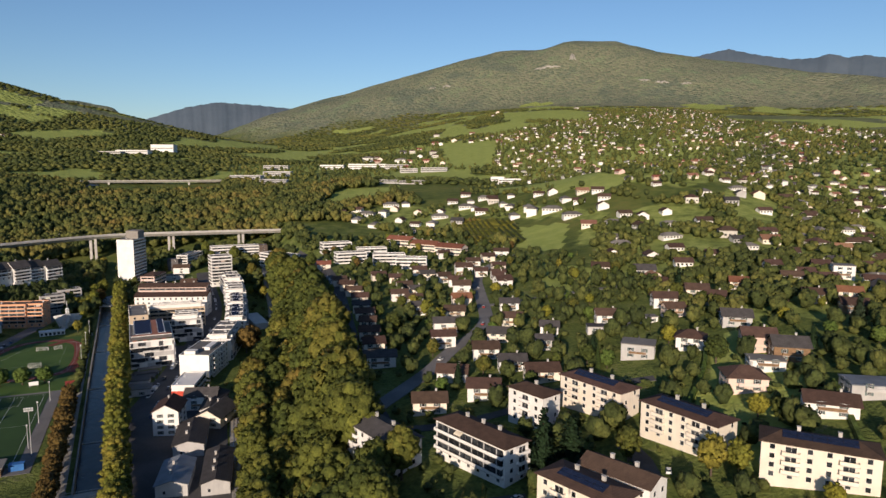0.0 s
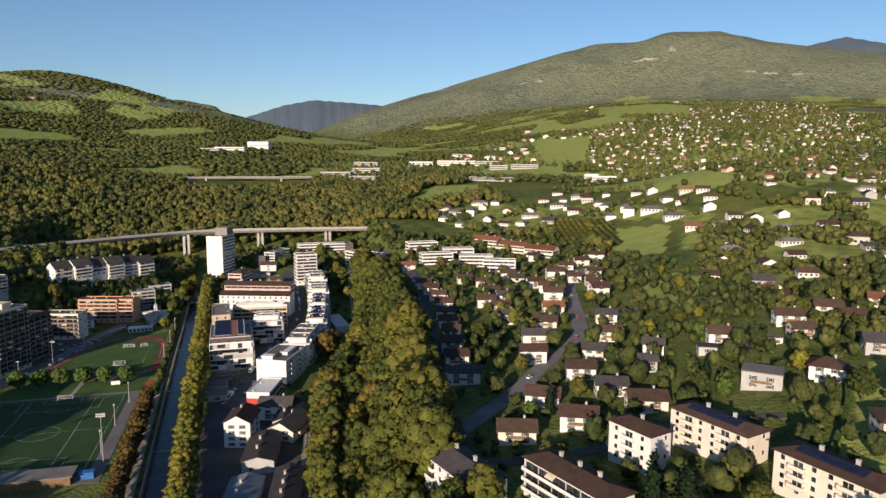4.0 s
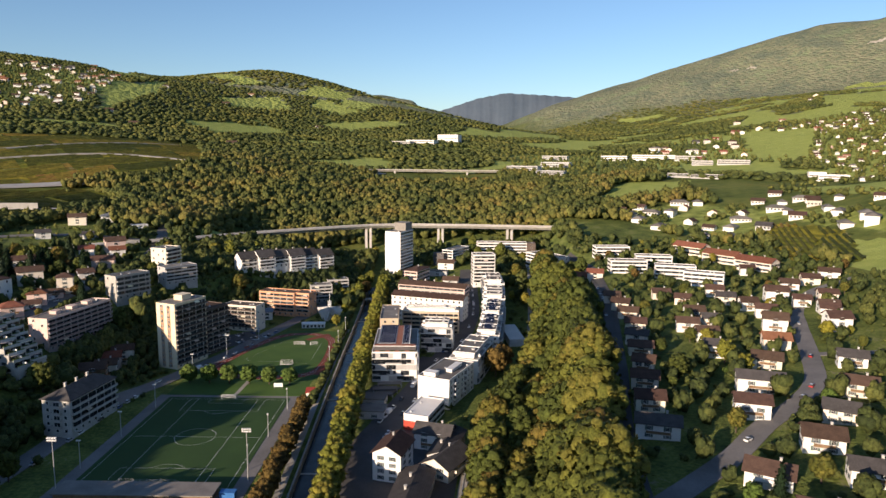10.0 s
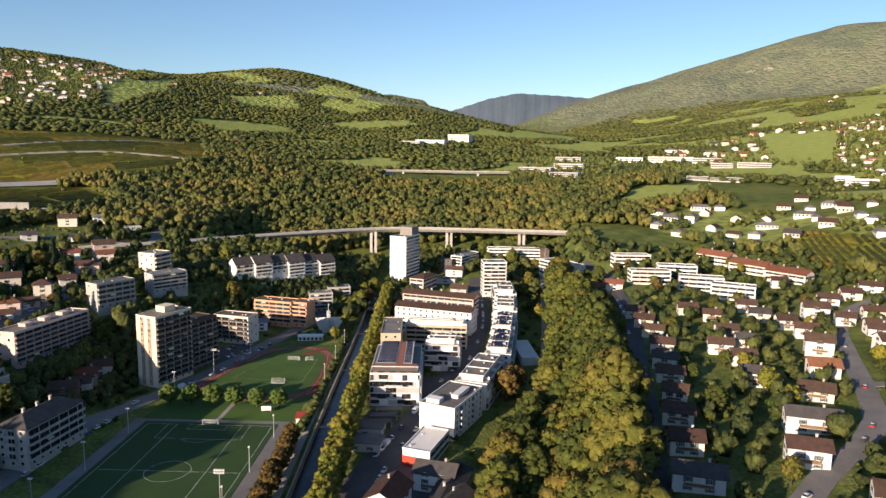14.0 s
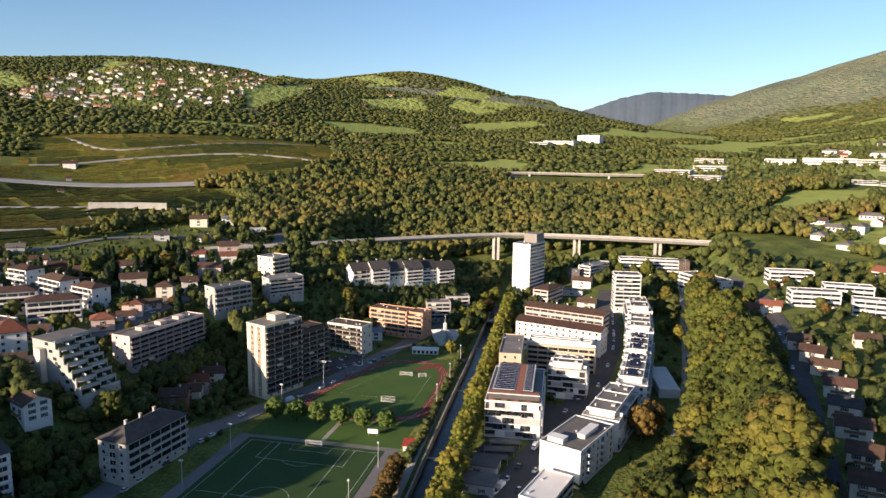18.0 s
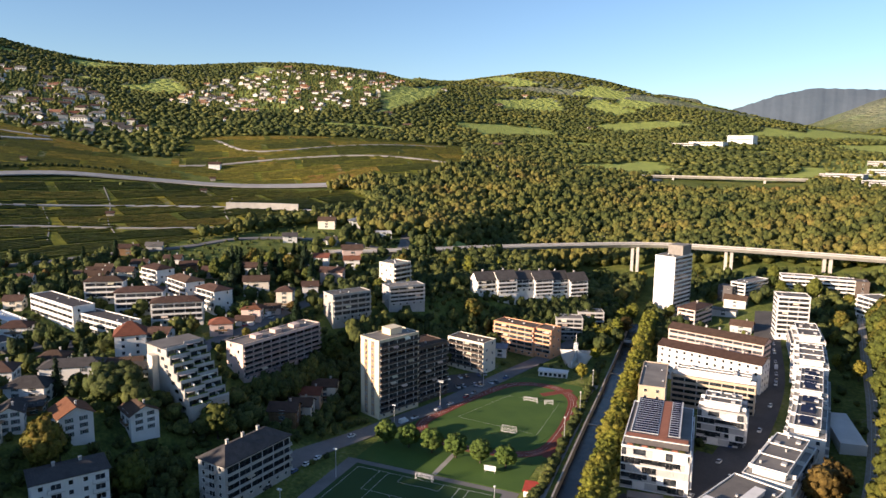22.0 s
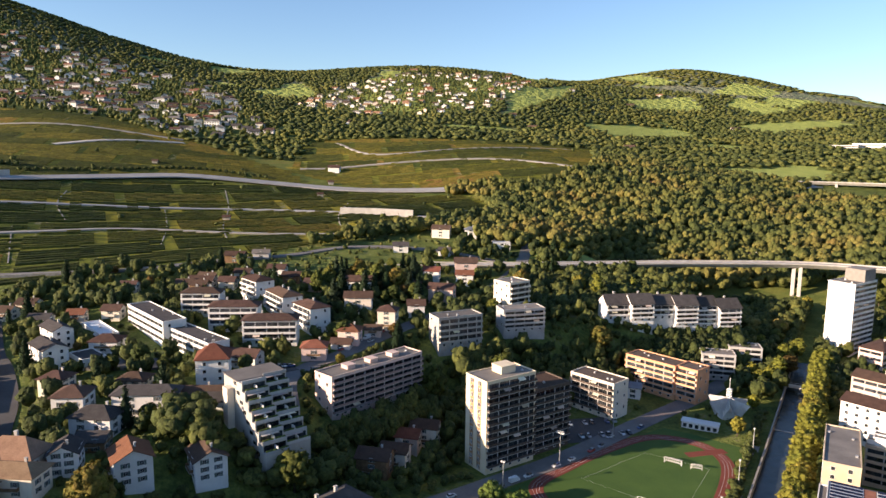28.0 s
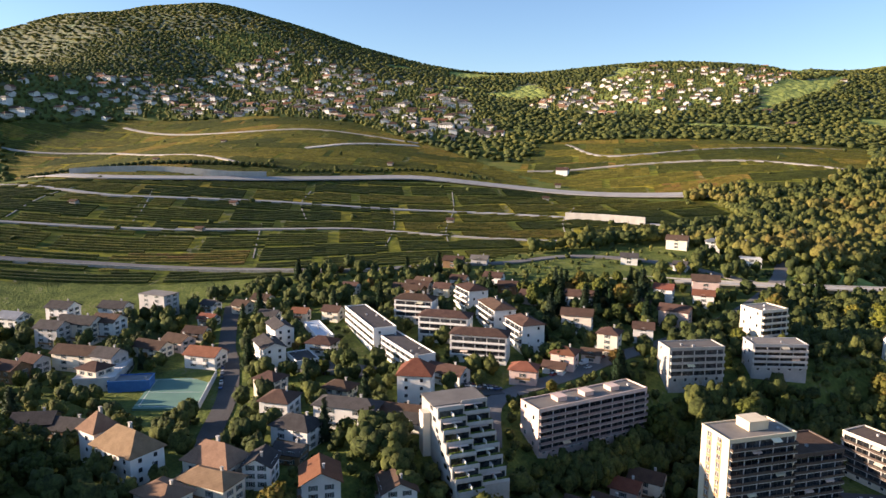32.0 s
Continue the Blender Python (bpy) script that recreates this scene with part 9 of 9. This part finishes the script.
# single trees that stand out
for _k, _x, _y, _s, _w in (("rust", 46, 418, 1.7, 1.0), ("rust", 50, 426, 1.5, 1.0), ("yellow", 112, 500, 1.0, 1.1), ("fir", 108, 176, 1.0, 1.0), ("fir", 103, 168, 0.95, 1.1), ("fir", 113, 168, 0.85, 1.5), ("broad", 95, 205, 1.0, 0.9),
                           ("broad", 128, 160, 1.0, 1.0), ("plane", 141, 140, 0.95, 1.1), ("plane", 147, 136, 0.9, 1.1), ("plane", 70, 248, 1.0, 1.0), ("yellow", 205, 232, 1.0, 1.0), ("poplar", -140, 640, 1.0, 1.0), ("poplar", -165, 640, 0.7, 1.3),
                           ("poplar", -52, 640, 0.8, 1.6), ("poplar", -46, 650, 0.85, 1.6), ("plane", -66, 655, 0.9, 1.1), ("fir", -196, 470, 0.9, 1.0), ("fir", -200, 476, 0.7, 1.2), ("fir", -240, 540, 0.9, 1.2), ("fir", -228, 532, 1.0, 1.0), ("plane", -55, 526, 0.75, 1.2),
                           ("fir", -222, 350, 0.8, 0.9), ("fir", -330, 440, 0.9, 1.0), ("fir", -345, 420, 0.8, 1.0), ("fir", -310, 500, 0.9, 1.0), ("broad", -272, 388, 0.9, 1.0), ("broad", -222, 462, 0.95, 1.3), ("plane", 118, 590, 0.9, 1.3), ("rust", 150, 620, 0.8, 1.0),
                           ("poplar", -58, 597, 0.75, 1.5), ("poplar", -54, 604, 0.8, 1.5), ("poplar", -51, 615, 0.85, 1.4), ("rust", -47, 624, 1.1, 1.0), ("poplar", -154, 615, 1.1, 1.2), ("plane", -169, 623, 0.9, 1.2), ("plane", -81, 626, 0.7, 1.1), ("poplar", -177, 516, 0.7, 1.4), ("yellow", -55, 564, 0.8, 1.0), ("rust", -34, 643, 1.0, 1.1)):
    plant(_k, _x, _y, _s, _w)


def grove(x0, x1, y0, y1, n, kinds, seed, size, keep=lambda x, y: True, r=3.6, apart=6.0, group="", things=9999, cap=lambda x, y: 9.0):
    rng = random.Random(seed)
    made, tries = 0, 0
    while made < n and tries < n * 14:
        tries += 1
        x, y = rng.uniform(x0, x1), rng.uniform(y0, y1)
        if keep(x, y) and is_clear(x, y, r) and all((x - a) ** 2 + (y - b) ** 2 > apart ** 2 for a, b in TREES):
            if made < things:
                plant(rng.choice(kinds), x, y, rng.uniform(*size), rng.uniform(0.9, 1.2), group=group)
            else:
                s = min(rng.uniform(*size), cap(x, y))
                TREES.append((x, y))
                THICK.append((x, y, 13 * s, 10 * s))
            made += 1


def on_bank(x, y):
    w = float(bank_x(y))
    return w - 24 < x < w + (46 if y < 500 else 24)


grove(-230, -70, 290, 670, 380, ("tall", "broad", "broad", "tall"), 11, (0.85, 1.3), on_bank, 2.4, 4.6, "trees of the wooded bank", 12, lambda x, y: max(5.0, 28 - 0.33 * (x - float(bank_x(y)) + 24) - land_at(x, y)) / 13)
grove(-150, 0, 575, 745, 260, ("tall", "broad", "plane", "poplar"), 12, (0.6, 0.95), lambda x, y: True, 2.6, 5.0, "trees below the viaduct", 8)
grove(92, 300, 100, 470, 330, ("broad", "broad", "broad", "fir", "yellow", "plane", "green"), 13, (0.45, 0.9), lambda x, y: x > 62 + 0.17 * (y - 170) + 18, 2.8, 5.2, "garden trees on the eastern slope", 74)
grove(100, 300, 440, 700, 210, ("broad", "broad", "plane", "rust", "green"), 14, (0.4, 0.8), lambda x, y: True, 2.8, 5.2, "garden trees on the eastern slope", 30)
grove(-420, -190, 260, 520, 340, ("broad", "broad", "fir", "fir", "rust", "broad"), 15, (0.45, 0.9), lambda x, y: land_at(x, y) < 44, 2.6, 5.4, "garden trees on the western terrace", 52)
grove(-290, -180, 500, 700, 110, ("broad", "fir", "tall", "broad"), 16, (0.5, 0.95), lambda x, y: True, 2.6, 5.0, "garden trees on the western terrace", 30)
grove(-218, -118, 515, 690, 190, ("tall", "broad", "rust", "broad"), 23, (0.6, 1.0), lambda x, y: True, 2.4, 5.0, "trees of the wooded bank", 0)
grove(-290, -240, 505, 545, 22, ("tall", "rust", "fir"), 17, (0.75, 1.0), lambda x, y: True, 2.0, 4.6, "park trees on the western terrace")
grove(-300, -150, 190, 300, 40, ("broad", "tall", "plane"), 18, (0.7, 1.0), lambda x, y: True, 3.0, 6.0, "trees of the old town park", 4)

grove(-30, 145, 690, 800, 90, ("tall", "broad", "plane"), 19, (0.6, 0.95), lambda x, y: True, 3.0, 6.0, "trees round the far flats", 12)
grove(60, 130, 560, 700, 40, ("tall", "broad", "plane"), 20, (0.6, 0.95), lambda x, y: True, 3.0, 6.0, "trees round the far flats", 8)
# unseen trees added down the valley, tall enough to shade the sports ground
for _k in range(520):
    _x, _y = tree_rng.uniform(-300, -130), tree_rng.uniform(10, 236)
    if _x < -150 + 0.1 * (250 - _y) and all(math.hypot(_x - p, _y - q) > r + 6 for p, q, r in FOOT):
        THICK.append((_x, _y, tree_rng.uniform(19, 24) if _x < -203 and _y > 190 else tree_rng.uniform(9, 13), tree_rng.uniform(10, 14)))

for _x, _y, _h in ((-166, 367, 9), (-170, 361, 8), (-161, 373, 10), (-160, 381, 11), (-177, 364, 8), (-163, 390, 11), (-174, 370, 6), (-184, 366, 7), (-172, 392, 10), (-197, 361, 13), (-190, 358, 12), (-203, 366, 12), (-183, 356, 11), (-208, 360, 13), (-200, 354, 12)):
    THICK.append((_x, _y, _h, _h))
for _k in range(16):
    plant("broad", tree_rng.uniform(-268, -222), tree_rng.uniform(240, 272), tree_rng.uniform(0.8, 1.1), 1.15, group="trees of the old town park")
# a tall stand out of view, added so that its shadow covers the pitch
for _x in range(-204, -128, 9):
    for _y in range(168, 238, 10):
        _p, _q = _x + tree_rng.uniform(-3, 3), _y + tree_rng.uniform(-3, 3)
        if all(math.hypot(_p - a, _q - b) > r + 5 for a, b, r in FOOT):
            THICK.append((_p, _q, min(28.0, max(8.0, 34 - land_at(_p, _q) + tree_rng.uniform(-5, 2))), 12.0))
# trees added unseen south of the railway wood, to shade street and house
for _k in range(110):
    _x, _y = tree_rng.uniform(-5, 62), tree_rng.uniform(60, 140)
    if all(math.hypot(_x - p, _y - q) > r + 7 for p, q, r in FOOT):
        THICK.append((_x, _y, tree_rng.uniform(26, 33) if _x > 25 else 22.0, tree_rng.uniform(12, 16)))

for _k in range(20):
    _x, _y = tree_rng.uniform(24, 56), tree_rng.uniform(146, 196)
    if all(math.hypot(_x - p, _y - q) > r + 2 for p, q, r in FOOT):
        plant("tall", _x, _y, tree_rng.uniform(1.3, 1.6), 1.0, group="wood by the railway")
for _x, _y, _s in ((50, 198, 1.2), (57, 190, 1.3), (46, 208, 1.2), (66, 190, 1.0)):
    plant("tall", _x, _y, _s, 1.0, group="wood by the railway")
# clipped hedges on the eastern slope
for _p in ([(150, 205), (170, 235), (188, 262)], [(160, 172), (200, 205), (232, 245)], [(178, 120), (215, 160)], [(122, 238), (150, 262)], [(205, 290), (222, 330)], [(140, 360), (160, 372), (176, 390)]):
    long_wall("hedge", _p, 1.7, 1.5, M_GREENT, "long clipped green hedge between the gardens", 0.8, None, "hedge")

# shrubs and hedges between the houses
_rng = np.random.default_rng(21)
_sh = []
for x0, x1, y0, y1, n in ((70, 330, 80, 700, 1150), (-430, -150, 240, 680, 1400), (-20, 80, 300, 660, 260), (-160, -60, 380, 700, 300), (-60, 130, 60, 240, 300)):
    x, y = _rng.uniform(x0, x1, n), _rng.uniform(y0, y1, n)
    k = np.ones(n, bool)
    for a, b, q in FOOT:
        k &= (x - a) ** 2 + (y - b) ** 2 > (q * 0.8 + 0.8) ** 2
    for a, b, q in LANES:
        k &= (x - a) ** 2 + (y - b) ** 2 > (q + 1.6) ** 2
    for a, b, c, d in FIELDS:
        k &= ~((x > a) & (x < b) & (y > c) & (y < d))
    k &= np.abs(x - river_x(y)) > 7
    for q in VINES + MEADOWS[2:4]:
        k &= ~inside(q, x, y)
    s = _rng.uniform(1.4, 4.2, n)
    _sh.append(np.stack([x, y, s, s * _rng.uniform(0.9, 1.8, n)], -1)[k])
# trees in front of the tall bases on the bank, their tops near one level
for _x0, _y0, _x1, _y1, _n, _z in ((-132, 583, -78, 632, 24, 25), (-128, 578, -72, 628, 22, 22), (-120, 572, -68, 620, 18, 17), (-174, 490, -166, 514, 8, 30), (-170, 486, -160, 512, 8, 26), (-164, 484, -154, 506, 7, 20), (-160, 524, -150, 542, 7, 24), (-154, 518, -144, 538, 7, 20), (-174, 408, -171, 466, 16, 22), (-169, 408, -165, 464, 14, 18), (-172, 545, -162, 566, 6, 27)):
    for _k in range(_n):
        _f = (_k + tree_rng.uniform(0.2, 0.8)) / _n
        _x, _y = _x0 + _f * (_x1 - _x0) + tree_rng.uniform(-1.5, 1.5), _y0 + _f * (_y1 - _y0) + tree_rng.uniform(-1.5, 1.5)
        _h = max(5.0, _z - land_at(_x, _y) + tree_rng.uniform(-2.5, 1.5))
        THICK.append((_x, _y, _h, max(5.0, _h * 0.6)))
woods("grove_trees", THICK, "trees of the wooded bank and the gardens, with unseen shade trees", 10, (0.0, 0.42), None, 25.0)
woods("garden_shrubs", np.concatenate(_sh), "shrubs and hedges of the gardens", 9, (0.0, 0.55), True, 30.0)


# ---- woods ----
def open_land(x, y):
    k = np.zeros(np.shape(x), bool)
    for q in VINES + MEADOWS + VILLAGES + [TOWN]:
        k |= inside(q, x, y)
    return k


def in_sector(x, y):
    a = np.degrees(np.arctan2(x - 10, y - 40))
    return (a > -98) & (a < 72) & (y > 60)


def off_viaduct(x, y):
    """Keeps a strip open on the valley side of the viaduct."""
    k = np.ones(np.shape(x), bool)
    for a, b in path_points(VIA, 8.0):
        k &= (x - a - 6) ** 2 + (y - b + 14) ** 2 > 26 ** 2
    return k


woods("near_forest", scatter(-420, 330, 560, 1250, 8.8, lambda x, y: ~open_land(x, y) & off_viaduct(x, y) & ~((abs(x) < 100) & (y > 1110)) & (np.hypot(x, y - 150) < 1050), 1, (9, 16), (8.5, 14)), "mixed autumn woodland behind the viaduct", 1, (0.05, 0.85), False, 60.0)
woods("hill_forest", scatter(-2350, 1500, 200, 2300, 14.0, lambda x, y: ~open_land(x, y) & ~clearing(x, y) & in_sector(x, y) & ~((abs(x) < 110) & (y > 1085) & (y < 1225)) & (np.hypot(x, y - 150) >= 1000) & (np.hypot(x, y - 150) < 2300), 2, (6, 10), (12, 20)), "wooded hillsides in autumn colours", 2, (0.08, 0.5), True)
woods("ridge_forest", scatter(-3000, 2800, 300, 3200, 20, lambda x, y: ~open_land(x, y) & ~clearing(x, y) & in_sector(x, y) & (np.hypot(x, y - 150) >= 2300) & (np.hypot(x, y - 150) < 3000) & ((land(x, y) < 330) | (x < 200)), 3, (4.5, 7), (21, 32)), "wooded ridges in the distance", 3, (0.1, 0.6), "tiny")


# garden trees among the distant houses
_near, _pts = [], []
for _k, (_q, _st, _h) in enumerate(((VILLAGES[0], 14, 10), (VILLAGES[1], 15, 11), (VILLAGES[2], 14.5, 8), (VILLAGES[5], 16, 10), (VILLAGES[6], 22, 10), (VILLAGES[7], 20, 10), (VILLAGES[3], 10.5, 7), (VILLAGES[4], 9.2, 9.5))):
    _xs, _ys = [p[0] for p in _q], [p[1] for p in _q]

    def _free(x, y):
        k = inside(_q, x, y)
        for m in MEADOWS:
            k &= ~inside(m, x, y)
        for a, b, r in FOOT:
            k &= (x - a) ** 2 + (y - b) ** 2 > (r + 1.5) ** 2
        if _k > 5:
            k &= np.sin(x / 17 + 2 * np.sin(y / 29)) + np.sin(y / 21 + 1.6 * np.sin(x / 33)) > (-0.35 if _k > 6 else 0.3)
        return k

    (_near if _k > 5 else _pts).append(scatter(min(_xs), max(_xs), min(_ys), max(_ys), _st, _free, 60 + _k, (_h * 0.6, _h * 1.2), (_h * 0.6, _h * 1.2)))
_edge = [[(424, 930), (436, 800), (452, 640), (448, 555)], [(455, 965), (500, 930), (555, 830), (505, 650), (470, 590)], [(330, 800), (385, 770), (402, 700), (404, 560)], [(508, 1290), (590, 1200), (690, 1090)]]
_pts.append(np.array([(x + 9 * math.sin(k * 2.7 + s), y + 9 * math.cos(k * 1.9 + s), 7 + 3 * math.sin(k * 3.1 + s), 9 + 3 * math.cos(k * 2.3 + s)) for s in (0, 2) for q in _edge for k, (x, y) in enumerate(path_points(q, 13.0)) if all((x - a) ** 2 + (y - b) ** 2 > (r + 12) ** 2 for a, b, r in FOOT)]))
woods("garden_trees", np.concatenate(_near), "garden trees and groves of the eastern slope", 17, (0.1, 0.55), False, 45.0)
woods("village_trees", np.concatenate(_pts), "garden trees among the distant houses", 7, (0.1, 0.6), True)
# hedges and single trees in the vineyards
_v = scatter(-1400, -300, 300, 1250, 62, lambda x, y: sum(inside(q, x, y) for q in VINES[:3]) > 0, 71, (3, 7), (4, 9))
woods("vineyard_trees", _v[::3], "scattered trees and bushes in the vineyards", 8, (0.0, 0.5), True)
_b = np.array([(x + dx, y + dy, 6.0, 7.0) for x, y in path_points([(-850, 330), (-830, 420), (-780, 500), (-740, 560)], 7.0) for dx, dy in ((-14, 6), (-20, 9))] + [(x, y, 5.0, 6.0) for x, y in path_points([(-735, 560), (-712, 640), (-680, 720), (-620, 775)], 7.0)])
woods("slope_hedge", _b, "dark hedge above the motorway", 9, (0.0, 0.3))


# rows of vines on the terraces, parcel by parcel
def vine_rows(poly, u, seed):
    rng = np.random.default_rng(seed)
    u = np.array(u) / math.hypot(*u)
    w = np.array((-u[1], u[0]))
    q = np.array(poly, float)
    s0, s1, k0, k1 = (q @ u).min(), (q @ u).max(), (q @ w).min(), (q @ w).max()
    gap, seg = 5.2, 9.0
    ks, ss = np.arange(int((k1 - k0) / gap)), np.arange(int((s1 - s0) / seg))
    K, S = [a.ravel() for a in np.meshgrid(ks, ss)]
    band = (K + 2 * np.sin(S * 0.11) + 1.2 * np.sin(S * 0.043 + 1.0)) // 7
    plot = (S + band * 5) // 11
    keep = ((K + 2 * np.sin(S * 0.11) + 1.2 * np.sin(S * 0.043 + 1.0)) % 7 > 0.9) & ((S + band * 5) % 11 > 0)
    c = u[None] * (s0 + S * seg)[:, None] + w[None] * (k0 + K * gap)[:, None]
    keep &= inside(poly, c[:, 0], c[:, 1])
    for a, b, r in LANES:
        if r < 14:
            keep &= (c[:, 0] - a) ** 2 + (c[:, 1] - b) ** 2 > (r + 4) ** 2
    tone = np.abs(np.sin(band * 12.99 + plot * 78.23) * 43758.5) % 1.0
    c, tone = c[keep], tone[keep]
    n = len(c)
    rows = []
    for e in (-0.5, 0.5):
        p = c + u * seg * e * 1.02
        for o, h in ((-1.1, -0.3), (-0.75, 1.5), (0.75, 1.5), (1.1, -0.3)):
            b = p + w * o
            rows.append(np.stack([b[:, 0], b[:, 1], land(b[:, 0], b[:, 1]) + h + (rng.uniform(-0.2, 0.2, n) if h > 0 else 0)], -1))
    v = np.stack(rows, 1).reshape(-1, 3)
    i = (np.arange(n) * 8)[:, None]
    t = np.concatenate([i + np.array(f) for k in range(3) for f in ((k, k + 4, k + 5), (k, k + 5, k + 1))], 0)
    me = mesh_from("vine_rows", v, t, M_VINE, np.repeat(tone, 8))
    tagged(new("vine_rows", me), "terraced rows of vines turning yellow in autumn", "vines", kind="stuff")


for _k, (_q, _u) in enumerate(((VINES[0], (0.5, 0.87)), (VINES[1], (0.68, 0.73)), (VINES[2], (0.75, 0.66)), (VINES[3], (0.3, 0.95)))):
    vine_rows(_q, _u, 80 + _k)


# ---- the plan above is drawn at 1 : 1.12; bring it to true metres ----
for ob in list(scene.objects):
    if ob.parent is None and ob.type in {"MESH", "EMPTY"}:
        ob.location = ob.location * 1.12
        ob.scale = ob.scale * 1.12
